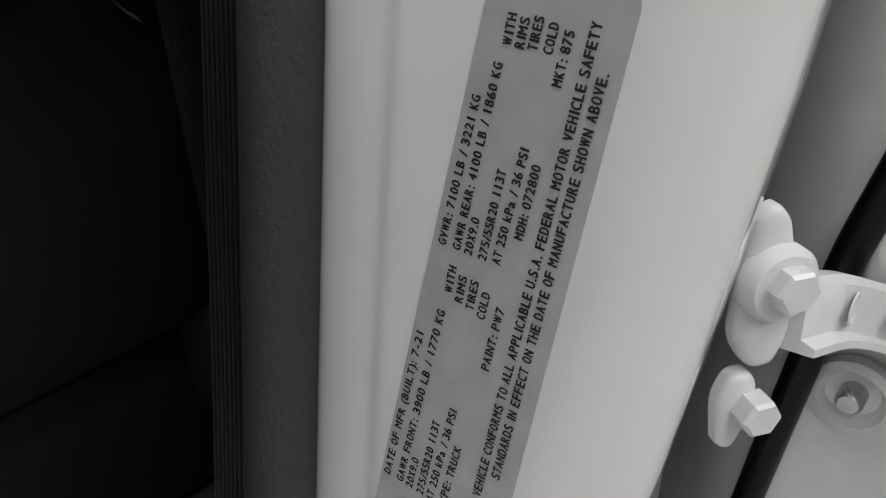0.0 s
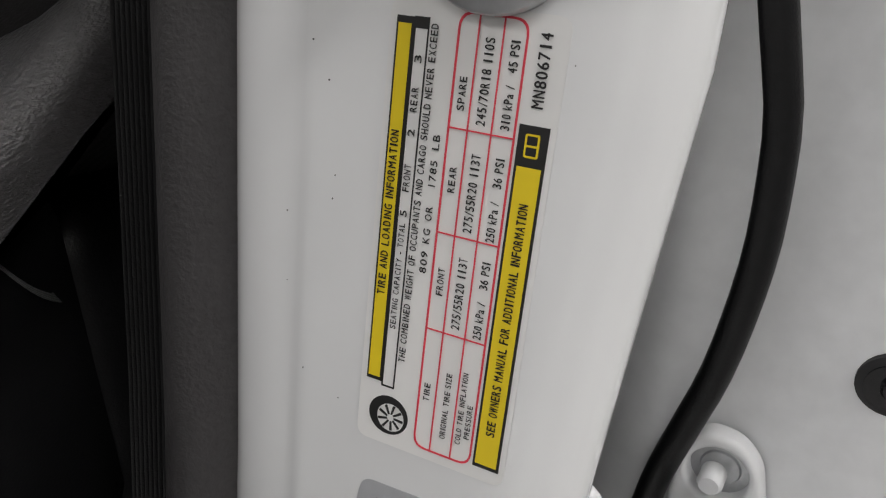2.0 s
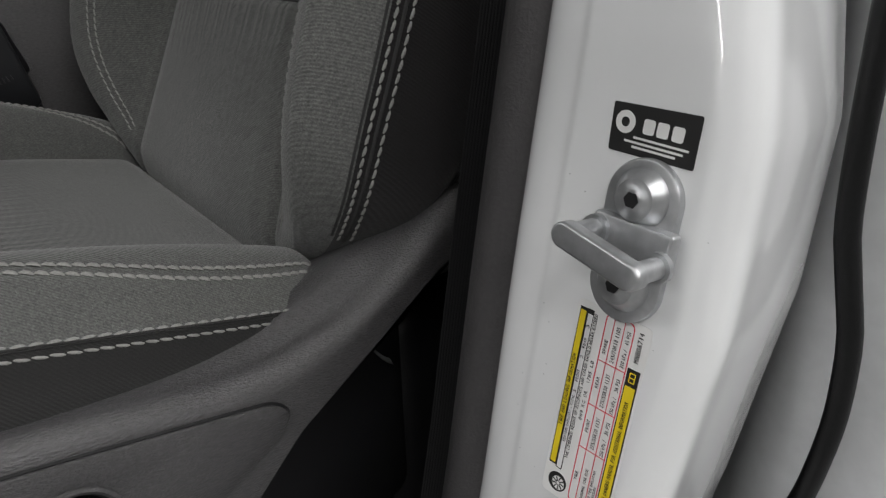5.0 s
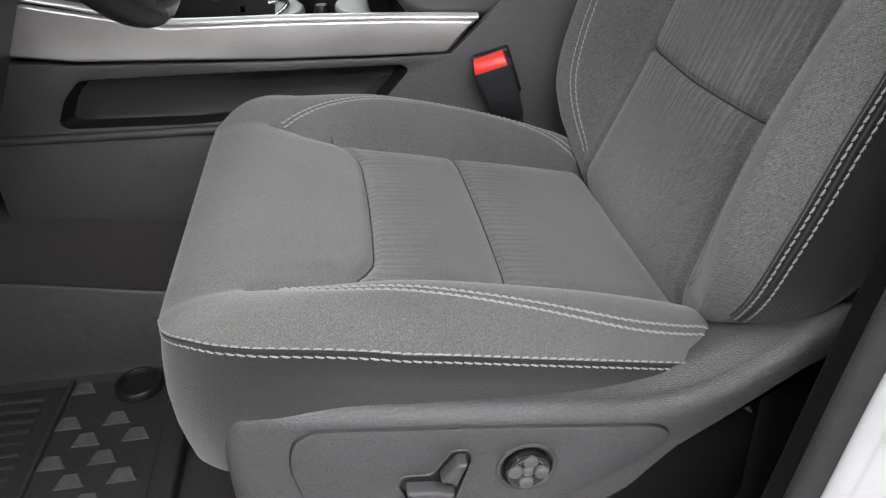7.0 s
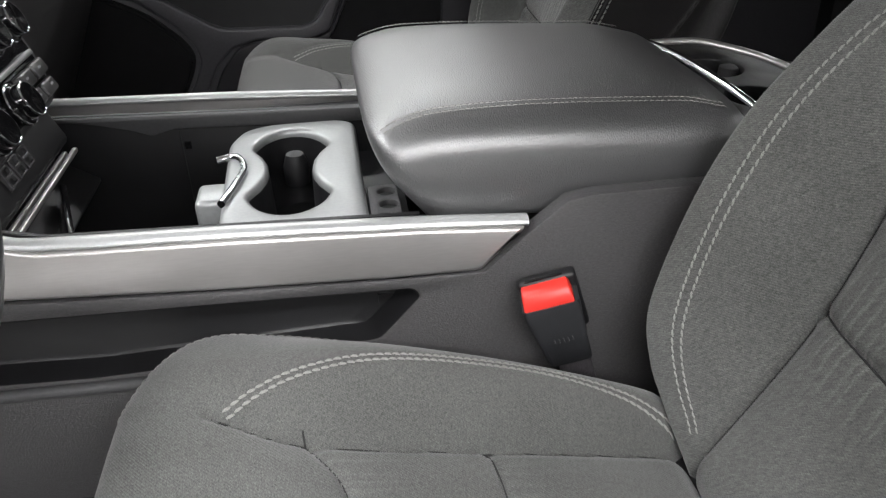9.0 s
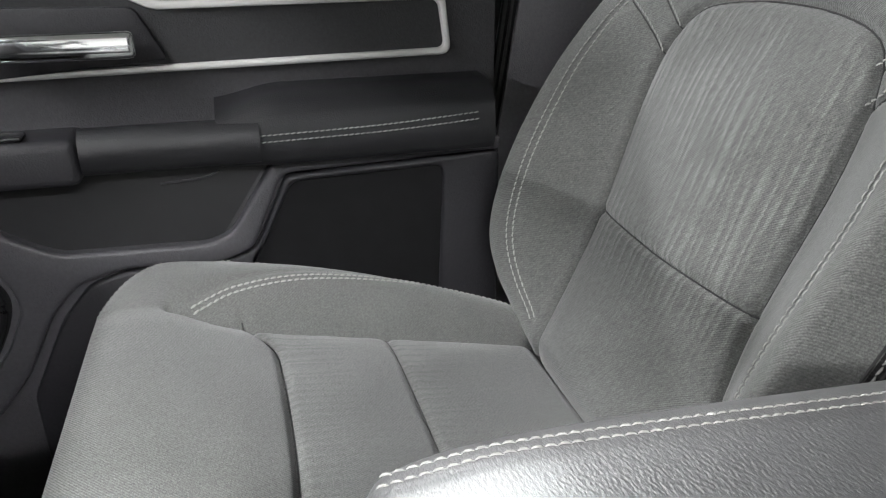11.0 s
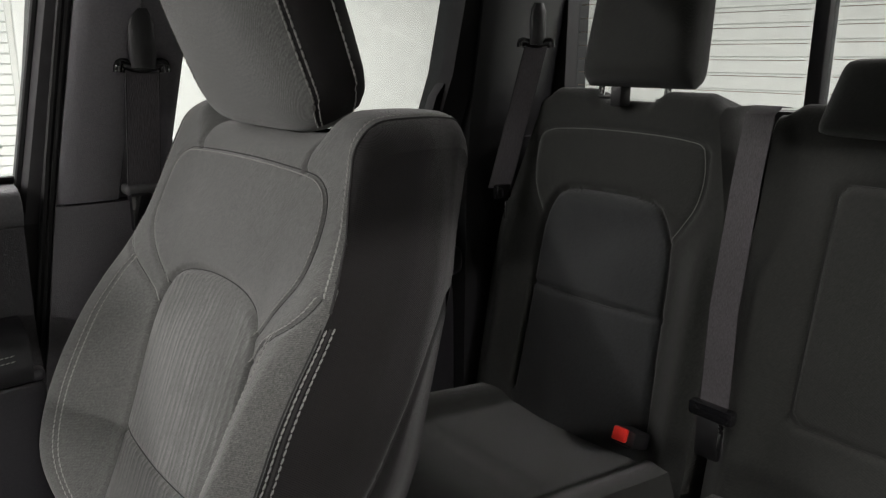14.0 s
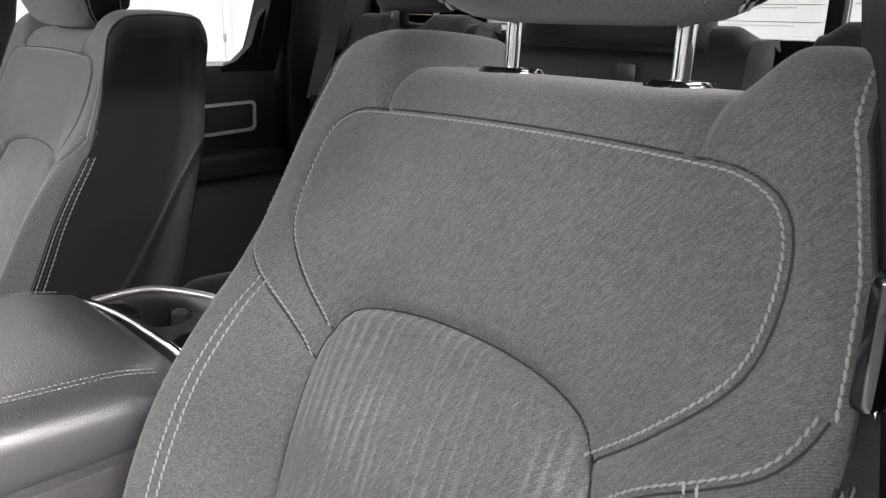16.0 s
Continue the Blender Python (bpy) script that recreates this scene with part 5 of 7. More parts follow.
# rear door of the driver's side: front edge face with seal, bosses and hinges
rear_door = thing("rear_door_left", (0.2, -0.98, 0.55), "white closed rear door with black rubber seal", "door", kind="structure")
face = []
for v in np.linspace(0.48, 1.42, 60):
    x0 = 0.152 + 0.10 * (v - 0.9)
    line = smooth_line([(x0 + 0.05, -0.86), (x0 + 0.012, -0.90), (x0 + 0.002, -0.925), (x0 + 0.006, -0.955), (x0 + 0.002, -0.985), (x0, -1.005), (x0 + 0.003, -1.035), (x0 + 0.014, -1.055), (x0 + 0.05, -1.062), (x0 + 0.5, -1.062)], 50)
    face.append([(x, y, v) for x, y in line])
part("door_shell", mesh_grid(face), PAINT_DULL, rear_door)
seal_line = [(0.130, -0.944, 1.40), (0.130, -0.944, 1.20), (0.130, -0.947, 1.09), (0.130, -0.954, 1.05), (0.130, -0.961, 1.019), (0.130, -0.963, 0.992), (0.130, -0.963, 0.965), (0.130, -0.960, 0.935), (0.131, -0.955, 0.905), (0.132, -0.947, 0.875), (0.133, -0.938, 0.84), (0.134, -0.930, 0.79), (0.134, -0.922, 0.74), (0.134, -0.910, 0.66)]
part("door_seal", tube(seal_line, 0.0065, 12, n=60, up=(1, 0, 0)), RUBBER, rear_door, "black rubber door seal")
for y, z, r, mat_ in ((-1.018, 0.911, 0.0105, BLACK), (-0.949, 0.781, 0.013, PAINT_DULL)):
    x0 = 0.152 + 0.10 * (z - 0.9)
    boss = part("boss", spun([(r * 1.35, 0.004), (r * 1.3, -0.001), (r, -0.002), (r * 0.85, 0.003), (r * 0.6, 0.006), (0.0, 0.006)], (x0, y, z), "x", 28), mat_, rear_door, "round stamped boss")
    if mat_ is BLACK:
        part("plug_face", spun([(r * 1.0, 0.002), (r * 1.0, -0.0030), (r * 0.6, -0.0022), (0, -0.0022)], (x0, y, z), "x", 28), GLOSS_BLACK, boss)
    part("stud", spun([(r * 0.42, 0.006), (r * 0.42, -0.004), (r * 0.3, -0.006), (0, -0.006)], (x0, y, z), "x", 16), STEEL if mat_ is PAINT_DULL else GLOSS_BLACK, boss)


H0, HA, HN = Vector((0.052, -0.925, 0.862)), Vector((0.8, -0.6, 0)), Vector((-0.6, -0.8, 0))


def at_hinge(a, b, c=0.0):
    return tuple(H0 + HA * float(a) + UP * float(b) + HN * float(c))


def hinge():
    """Upper hinge of the rear door: two leaves, hex bolts and a flat strap to the door."""
    leaf = rounded([(0.001, -0.016), (0.002, 0.010), (0.005, 0.025), (0.010, 0.029), (0.015, 0.024), (0.0195, 0.006), (0.0205, -0.016), (0.016, -0.027), (0.008, -0.027)], 0.007)
    leaf_ob = part("hinge_leaf", plate(leaf, (), HN * 0.006, lambda a, b: at_hinge(a, b, -0.004), 0.0028, 3), PAINT_DULL, rear_door, "white painted hinge leaf")
    spin = Matrix(((HA.x, HN.x, 0, 0), (HA.y, HN.y, 0, 0), (0, 0, 1, 0), (0, 0, 0, 1)))

    def round_at(profile, a, b, sides):
        return turned(spun(profile, (0, 0, 0), "y", sides), Matrix.Translation(at_hinge(a, b, 0.0)) @ spin)

    part("boss_ring", round_at([(0.0125, 0.0), (0.0125, 0.004), (0.0105, 0.007), (0.0, 0.007)], 0.012, 0.004, 24), PAINT_DULL, leaf_ob)
    part("hex_bolt", round_at([(0.0072, 0.006), (0.0072, 0.0115), (0.0062, 0.0128), (0.0, 0.0128)], 0.0125, 0.005, 6), PAINT_DULL, leaf_ob, smooth=False)
    foot = rounded([(0.001, -0.057), (-0.001, -0.038), (0.003, -0.029), (0.010, -0.029), (0.013, -0.034), (0.010, -0.052), (0.006, -0.059)], 0.004)
    foot_ob = part("hinge_foot", plate(foot, (), HN * 0.006, lambda a, b: at_hinge(a, b, -0.005), 0.0025, 3), PAINT_DULL, rear_door, "white painted hinge foot")
    part("hex_bolt", round_at([(0.0068, 0.0), (0.0068, 0.0075), (0.0058, 0.0088), (0.0, 0.0088)], 0.0105, -0.042, 6), PAINT_DULL, foot_ob, smooth=False)
    strap_line = smooth_line([(0.068, -0.937, 0.853), (0.090, -0.943, 0.847), (0.112, -0.951, 0.836), (0.130, -0.961, 0.825), (0.143, -0.974, 0.816)], 24)
    rings = []
    for i, p in enumerate(strap_line):
        w = 0.0115 + 0.002 * (i / 24) ** 2
        rings.append([(p[0], p[1] + b, p[2] + c) for b, c in ((-0.002, w), (-0.0045, w - 0.003), (-0.0045, -w + 0.003), (-0.009, -w + 0.001), (-0.009, -w - 0.002), (0.003, -w - 0.002), (0.003, w))])
    strap = part("hinge_strap", loft(rings), PAINT_DULL, rear_door, "white painted hinge strap")
    for q in (7, 14):
        p = strap_line[q]
        part("dimple", spun([(0.006, -0.0012), (0.0052, -0.0018), (0.0035, -0.0006), (0.0, -0.0004)], (p[0], p[1] - 0.0042, p[2]), "y", 20), PAINT_DULL, strap)
    # leaf bolted to the door, with a deep round recess and a pin
    on_door = lambda y, z: (0.1525 + 0.10 * (z - 0.9), y, z)
    hole = [(-0.963 + 0.0135 * math.cos(k * math.pi / 14), 0.849 + 0.0140 * math.sin(k * math.pi / 14)) for k in range(28)]
    pad = rounded([(-0.943, 0.819), (-0.944, 0.857), (-0.955, 0.870), (-0.970, 0.869), (-0.980, 0.859), (-0.990, 0.815), (-0.992, 0.773), (-0.975, 0.775), (-0.966, 0.805)], 0.006)
    door_leaf = part("door_leaf", plate(pad, [hole], (-0.009, 0, 0), on_door, 0.0025, 3), PAINT_DULL, rear_door, "white painted hinge leaf with a round recess")
    part("washer", spun([(0.0140, -0.001), (0.0100, 0.0), (0.0085, -0.002), (0.0060, -0.002), (0.0, -0.002)], (0.147, -0.963, 0.849), "x", 28), STEEL, door_leaf, "dull steel washer")
    part("stud", spun([(0.0058, 0.0), (0.0058, -0.011), (0.0045, -0.013), (0.0, -0.013)], (0.147, -0.961, 0.846), "x", 18), PAINT_DULL, door_leaf)
    part("hinge_pin", spun([(0.0, 0.052), (0.009, 0.052), (0.0105, 0.050), (0.0105, 0.030), (0.0125, 0.029), (0.0125, 0.012), (0.0105, 0.011), (0.0105, 0.002), (0.009, 0.0), (0.0, 0.0)], (0.138, -0.978, 0.773), "z", 24), PAINT_DULL, door_leaf, "white painted hinge pin")


hinge()


# ---- floor of the cab, mat, centre console, dashboard ----
solo("floor", slab(-1.7, 1.2, -0.80, 0.80, 0.60, 0.690, 0.0), CARPET, "dark carpeted cab floor under the seats", "floor", "structure")
solo("tunnel_carpet", loft([[(x, -0.20, z1), (x, -0.216, z1 - 0.004), (x, -0.232, 0.69), (x, 0.232, 0.69), (x, 0.216, z1 - 0.004), (x, 0.20, z1)] for x, z1 in ((-1.6, 0.99), (-0.9, 0.966), (-0.58, 0.922), (-0.3, 0.905), (0.25, 0.90))]), CARPET, "dark carpet over the transmission tunnel", "carpet", "structure")

mat_ob = thing("floor_mat", (-0.8, -0.45, 0.70), "black moulded rubber floor mat with raised pattern", "floor mat")
part("tray", slab(-1.35, -0.585, -0.745, -0.245, 0.6905, 0.700, 0.004), RUBBER_MAT, mat_ob)
wall_rows = []
for x in np.linspace(-1.35, -0.585, 24):
    zt = 0.826 - 0.19 * (x + 0.62)
    wall_rows.append([(x, -0.262, 0.7005), (x, -0.247, 0.705), (x, -0.240, 0.72), (x, -0.2335, zt - 0.004), (x, -0.230, zt), (x, -0.226, zt), (x, -0.2325, 0.70)])
part("side_lip", mesh_grid(wall_rows), RUBBER_MAT, mat_ob)
for k in range(22):
    y = -0.275 - 0.0215 * k
    part("ridge", turned(slab(-0.25, 0.25, -0.0045, 0.0045, 0, 0.0045, 0.002), Matrix.Translation((-1.048, y, 0.7002)) @ Matrix.Rotation(radians(-3), 4, "Z")), RUBBER_MAT, mat_ob)
part("divider", turned(slab(-0.004, 0.004, -0.24, 0.24, 0, 0.009, 0.003), Matrix.Translation((-0.776, -0.495, 0.7002)) @ Matrix.Rotation(radians(-2), 4, "Z")), RUBBER_MAT, mat_ob)
for i in range(5):
    for j in range(13):
        x, y = -0.748 + 0.064 * i + 0.032 * (j % 2) - 0.012 * (j // 2) * 0.2, -0.275 - 0.0365 * j
        if x > -0.632 or (abs(x + 0.669) < 0.05 and y > -0.325):
            continue
        tread = bmesh.new()
        base = [(x - 0.0185, y - 0.0095), (x + 0.0185, y - 0.0095), (x + 0.009, y + 0.0095), (x - 0.009, y + 0.0095)]
        lo_v = [tread.verts.new((a, b, 0.7002)) for a, b in base]
        hi_v = [tread.verts.new((x + 0.93 * (a - x), y + 0.93 * (b - y), 0.7025 if b < y else 0.7070)) for a, b in base]
        tread.faces.new(hi_v)
        for k in range(4):
            tread.faces.new((lo_v[k], lo_v[(k + 1) % 4], hi_v[(k + 1) % 4], hi_v[k]))
        part("tread", tread, TREAD_SHEEN, mat_ob, smooth=False)
part("rear_lip", slab(-0.618, -0.585, -0.70, -0.33, 0.7002, 0.716, 0.005, 3), RUBBER_MAT, mat_ob)
part("anchor_knob", spun([(0.034, 0.0), (0.034, 0.010), (0.032, 0.0125), (0.0285, 0.0125), (0.0265, 0.009), (0.026, 0.005), (0.0, 0.005)], (-0.669, -0.283, 0.7002), "z", 36), BLACK, mat_ob, "round black mat anchor")

console = thing("center_console", (-0.25, 0, 0.95), "dark centre console with silver trim and padded armrest", "console")
for sg in (-1, 1):
    y0 = 0.186 * sg
    body = [(-0.80, 0.92), (-0.80, 1.165), (-0.66, 1.150), (-0.42, 1.137), (-0.27, 1.1315), (-0.188, 1.1305), (-0.150, 1.165), (-0.116, 1.193), (-0.095, 1.197), (0.10, 1.197), (0.22, 1.165), (0.235, 0.92)]
    pocket = rounded([(-0.700, 1.076), (-0.685, 1.108), (-0.662, 1.130), (-0.481, 1.126), (-0.252, 1.120), (-0.246, 1.112), (-0.285, 1.070), (-0.53, 1.062), (-0.690, 1.069)], 0.008)
    part("side_panel", plate(body, [pocket], (0, 0.016 * sg, 0), xz(y0), 0.003), PLASTIC, console)
    well = []
    for k, (dy, sc) in enumerate(((0.003, 1.0), (-0.004, 0.99), (-0.024, 0.95), (-0.026, 0.88))):
        cxm, czm = -0.47, 1.095
        well.append([(cxm + (a - cxm) * sc, y0 + sg * (0.012 + dy), czm + (b - czm) * sc) for a, b in pocket])
    bm = mesh_grid(well, True)
    bm.verts.ensure_lookup_table()
    bm.faces.new([bm.verts[3 * len(pocket) + k] for k in range(len(pocket))])
    # shallow well coloured black to stand in for a deep pocket's shade
    part("map_pocket", bm, BLACK, console, "map pocket, blackened for the shade inside")
    # lower lip of the pocket and lower body
    part("pocket_lip", tube([(-0.80, y0 + 0.017 * sg, 1.060), (-0.60, y0 + 0.018 * sg, 1.055), (-0.30, y0 + 0.018 * sg, 1.050)], 0.006, 10, n=20), PLASTIC_GREY, console)
    trim = [(-0.80, 1.176), (-0.66, 1.1545), (-0.42, 1.1405), (-0.27, 1.1345), (-0.192, 1.1335), (-0.152, 1.1725), (-0.25, 1.1795), (-0.40, 1.186), (-0.545, 1.190), (-0.60, 1.203), (-0.70, 1.226), (-0.80, 1.25)]
    if sg > 0:
        # the far edge runs straight, lower than the near one
        trim = [(a, b) for a, b in trim[:5]] + [(-0.152, 1.156), (-0.40, 1.170), (-0.80, 1.184)]
    part("silver_trim", plate(rounded(trim, 0.004, 3), (), (0, 0.010 * sg, 0), xz(y0 + 0.009 * sg), 0.004, 3), SILVER, console, "satin silver trim strip")
    rim = [(-0.80, y0 + 0.004 * sg, 1.253), (-0.66, y0 + 0.004 * sg, 1.222), (-0.59, y0 + 0.006 * sg, 1.203), (-0.55, y0 + 0.008 * sg, 1.194), (-0.40, y0 + 0.008 * sg, 1.189), (-0.25, y0 + 0.008 * sg, 1.182), (-0.15, y0 + 0.008 * sg, 1.175)]
    if sg > 0:
        rim = [(-0.80, y0 + 0.006, 1.187), (-0.55, y0 + 0.008, 1.179), (-0.40, y0 + 0.008, 1.174), (-0.15, y0 + 0.008, 1.160)]
    part("bright_rim", tube(rim, 0.0085, 12, n=50, flat=0.55), SILVER_PALE, console, "bright silver upper edge")
    part("inner_wall", plate([(-0.80, 0.99), (-0.80, 1.24), (-0.60, 1.198), (-0.55, 1.186), (-0.24, 1.176), (-0.24, 0.99)] if sg < 0 else [(-0.80, 0.99), (-0.80, 1.180), (-0.40, 1.166), (-0.24, 1.160), (-0.24, 0.99)], (), (0, -0.006 * sg, 0), xz(y0 - 0.018 * sg), 0.001), BLACK, console)
    part("inner_cap", slab(-0.80, -0.24, min(y0, y0 - 0.0185 * sg), max(y0, y0 - 0.0185 * sg), 1.168 - 0.007 * (1 + sg), 1.174 - 0.007 * (1 + sg), 0), PLASTIC_GREY, console)
part("bin_floor", slab(-0.80, -0.24, -0.160, 0.160, 0.985, 0.995, 0), BLACK, console)
part("bin_ledge", plate(rounded([(-0.66, 1.174), (-0.30, 1.162), (-0.24, 1.160), (-0.24, 1.142), (-0.501, 1.150), (-0.528, 1.143), (-0.551, 1.152), (-0.591, 1.162), (-0.634, 1.169)], 0.004), (), (0, -0.010, 0), xz(0.167), 0.003), PLASTIC_GREY, console, "wedge shaped inner ledge")
part("wall_seam", slab(-0.4965, -0.4945, 0.1600, 0.1625, 1.05, 1.146, 0), BLACK, console)
part("bin_divider", slab(-0.432, -0.424, -0.160, 0.160, 0.99, 1.12, 0.002), BLACK, console)
part("bin_catch", slab(-0.492, -0.484, 0.1590, 0.1625, 1.123, 1.132, 0.0), GLOSS_BLACK, console)
part("pad_edge", turned(slab(-0.004, 0.004, -0.12, 0.10, -0.012, 0.012, 0.003), Matrix.Translation((-0.585, -0.03, 1.12)) @ Matrix.Rotation(radians(18), 4, "Z") @ Matrix.Rotation(radians(25), 4, "Y")), GLOSS_BLACK, console)
part("charging_pad", turned(slab(-0.14, 0.0, -0.16, 0.16, -0.004, 0.004, 0.003), Matrix.Translation((-0.60, 0.0, 1.09)) @ Matrix.Rotation(radians(32), 4, "Y")), BLACK, console)
for dy in (-0.09, -0.03):
    part("bin_clip", turned(slab(-0.004, 0.004, -0.02, 0.02, 0, 0.05, 0.003), Matrix.Translation((-0.50, dy - 0.03, 0.996)) @ Matrix.Rotation(radians(30), 4, "Y")), PLASTIC_GREY, console)

# cup holder plate with its two joined wells
def bone(scale=1.0, cx=-0.356, cy=-0.020):
    pts = []
    for k in range(64):
        w = 2 * math.pi * k / 64
        sx, sy = math.cos(w), math.sin(w)
        if abs(sy) > 0.30:
            pts.append((cx + 0.0425 * scale * sx, cy + math.copysign(0.057, sy) + 0.046 * scale * (sy - math.copysign(0.30, sy)) / 0.7))
        else:
            pts.append((cx + math.copysign(0.0405 * scale - 0.0185 * (1 - (sy / 0.30) ** 2), sx), cy + 0.057 * sy / 0.30))
    return pts


xy = lambda z: (lambda a, b: (a, b, z))
cup = part("cup_holder_plate", plate(rounded([(-0.418, -0.165), (-0.424, 0.060), (-0.410, 0.096), (-0.380, 0.110), (-0.30, 0.110), (-0.283, 0.096), (-0.283, -0.165)], 0.016, 6), [bone()], (0, 0, 0.014), xy(1.152), 0.006, 3), CUP_SILVER, console, "pale silver plate round two joined cup holders")
well = [[(*p, 1.158) for p in bone(0.99)], [(*p, 1.13) for p in bone(0.97)], [(*p, 1.075) for p in bone(0.92)], [(*p, 1.072) for p in bone(0.7)]]
bm = mesh_grid(well, True)
bm.verts.ensure_lookup_table()
bm.faces.new([bm.verts[3 * 64 + k] for k in range(64)])
part("cup_well", bm, BLACK, cup, "black cup well")
part("cup_finger", spun([(0.0, 0.018), (0.010, 0.015), (0.015, 0.0), (0.014, -0.02), (0.0, -0.02)], (-0.354, 0.052, 1.135), "z", 20), BLACK, cup)
part("cup_divider", slab(-0.395, -0.32, -0.030, -0.022, 1.075, 1.105, 0.003), PLASTIC_GREY, cup)
part("plate_skirt", plate(rounded([(-0.417, -0.164), (-0.423, 0.060), (-0.409, 0.095), (-0.379, 0.109), (-0.30, 0.109), (-0.284, 0.095), (-0.284, -0.164)], 0.016, 6), [bone(1.02)], (0, 0, 0.028), xy(1.1235)), PLASTIC_GREY, cup)
part("latch", slab(-0.448, -0.418, -0.075, -0.030, 1.120, 1.160, 0.006, 3), CUP_SILVER, cup, "satin grey latch tab")
part("latch_bow", tube([(-0.418, -0.098, 1.168), (-0.408, -0.060, 1.169), (-0.402, -0.020, 1.169), (-0.412, 0.010, 1.169), (-0.432, 0.012, 1.166)], 0.004, 10, n=30), CHROME, cup, "bright wire bow")
part("pen_tray", plate(rounded([(-0.281, -0.165), (-0.281, -0.060), (-0.250, -0.060), (-0.250, -0.165)], 0.006), [ring for ring in ([(-0.262 + 0.009 * math.cos(k * math.pi / 8), yy + 0.009 * math.sin(k * math.pi / 8)) for k in range(16)] for yy in (-0.075, -0.103, -0.131))], (0, 0, 0.006), xy(1.150), 0.002), PLASTIC_GREY, console, "charcoal pen tray with round holes")
part("tray_floor", slab(-0.282, -0.235, -0.175, 0.175, 1.09, 1.10, 0), BLACK, console)

# padded armrest lid
def lid_ring(x, top, half, bottom, n=44):
    ring = []
    for w in np.linspace(0, 2 * math.pi, n, endpoint=False):
        cw, sw = math.cos(w), math.sin(w)
        y = math.copysign(abs(cw) ** 0.46, cw) * half
        z = (top + bottom) / 2 + math.copysign(abs(sw) ** (0.55 if sw > 0 else 0.22), sw) * (top - bottom) / 2
        y *= 1.0 + 0.02 * (top - z) / (top - bottom)
        ring.append((x, y, z))
    return ring


def lid_top(x):
    return 1.184 + (0.083 - 0.012 * ramp(-0.2, 0.08, x)) * ramp(-0.360, -0.215, x) ** 0.40


rings = []
for x in np.r_[-0.292 + 0.045 * np.linspace(0, 1, 16) ** 1.8, np.linspace(-0.235, 0.06, 16), np.linspace(0.064, 0.082, 4)]:
    # rounded front end; the front face slopes back towards its foot
    e = np.clip((x + 0.292) / 0.030, 0, 1)
    inset = 0.026 * (1 - math.sqrt(1 - (1 - e) ** 2))
    top = 1.184 + (lid_top(x) - 1.184 - 0.9 * inset) * (1 - 0.12 * ramp(0.0, 0.06, x) - 0.30 * ramp(0.055, 0.084, x))
    tail = np.clip((x - 0.010) / 0.0735, 0, 1)
    ring = lid_ring(x, top, 0.180 - 0.6 * inset - 0.045 * (1 - math.sqrt(1 - tail**2)), 1.161)
    slope = 0.062 * (1 - ramp(-0.292, -0.05, x))
    rings.append([(px + slope * np.clip((1.244 - pz) / 0.074, 0, 1), py, pz) for px, py, pz in ring])
part("armrest_lid", loft(rings), LEATHER, console, "black grained leatherette armrest lid")


def place_lid(y, x):
    e = np.clip((x + 0.292) / 0.030, 0, 1)
    top = 1.184 + (lid_top(x) - 1.184 - 0.9 * 0.026 * (1 - math.sqrt(1 - (1 - e) ** 2))) * (1 - 0.12 * ramp(0.0, 0.06, x) - 0.30 * ramp(0.055, 0.084, x))
    e = np.clip(abs(y) / (0.180 * 1.01), 0, 1)
    sw = (1 - e ** (1 / 0.46 * 2)) ** 0.5
    low = 1.18
    return np.array((x, y, (top + low) / 2 + abs(sw) ** 0.55 * (top - low) / 2 + 0.0008))


lid_lines = [smooth_line([(-0.156 * q, -0.268), (-0.149 * q, -0.24), (-0.143 * q, -0.15), (-0.141 * q, -0.05), (-0.143 * q, 0.045)], 30) for q in (-1, 1)]
st = stitches("lid_stitching", place_lid, [beside(k, 0.0035) for k in lid_lines] + [beside(k, -0.0035) for k in lid_lines], THREAD, console, outward=(0, 0, 1))
strip = [(0.056, 0.168, 1.222), (0.076, 0.12, 1.230), (0.086, 0.05, 1.233), (0.090, -0.02, 1.233), (0.092, -0.09, 1.232), (0.094, -0.145, 1.226), (0.088, -0.175, 1.212)]
part("chrome_strip", tube(strip, 0.0055, 12, n=44, flat=0.7), CHROME, console, "bright chrome strip behind the armrest")
rear_top = plate(rounded([(0.085, -0.17), (0.085, 0.165), (0.11, 0.195), (0.175, 0.185), (0.222, 0.12), (0.238, 0.0), (0.238, -0.14), (0.20, -0.18)], 0.02, 5), [[(0.152 + 0.034 * math.cos(k * math.pi / 12), yy + 0.036 * math.sin(k * math.pi / 12)) for k in range(24)] for yy in (0.085, -0.020)], (0, 0, 0.008), xy(1.196), 0.003)
part("rear_tray", rear_top, BLACK, console, "black rear cup tray")
for yy in (0.085, -0.020):
    part("rear_cup_well", spun([(0.0345, 0.006), (0.033, -0.04), (0.028, -0.06), (0.0, -0.06)], (0.152, yy, 1.196), "z", 28, cap=False), BLACK, console)
    part("rear_cup_finger", spun([(0.0, 0.012), (0.012, 0.008), (0.014, -0.01), (0.0, -0.02)], (0.178, yy + 0.01, 1.192), "z", 18), PLASTIC_GREY, console)
part("rear_rim", tube([(0.100, 0.193, 1.206), (0.150, 0.190, 1.207), (0.178, 0.183, 1.207), (0.205, 0.150, 1.206), (0.228, 0.10, 1.205), (0.240, 0.03, 1.204), (0.243, -0.06, 1.204)], 0.005, 10, n=40), SILVER, console, "thin silver rim")
part("rear_slot", slab(0.098, 0.128, 0.10, 0.165, 1.2045, 1.209, 0.002), GLOSS_BLACK, console)

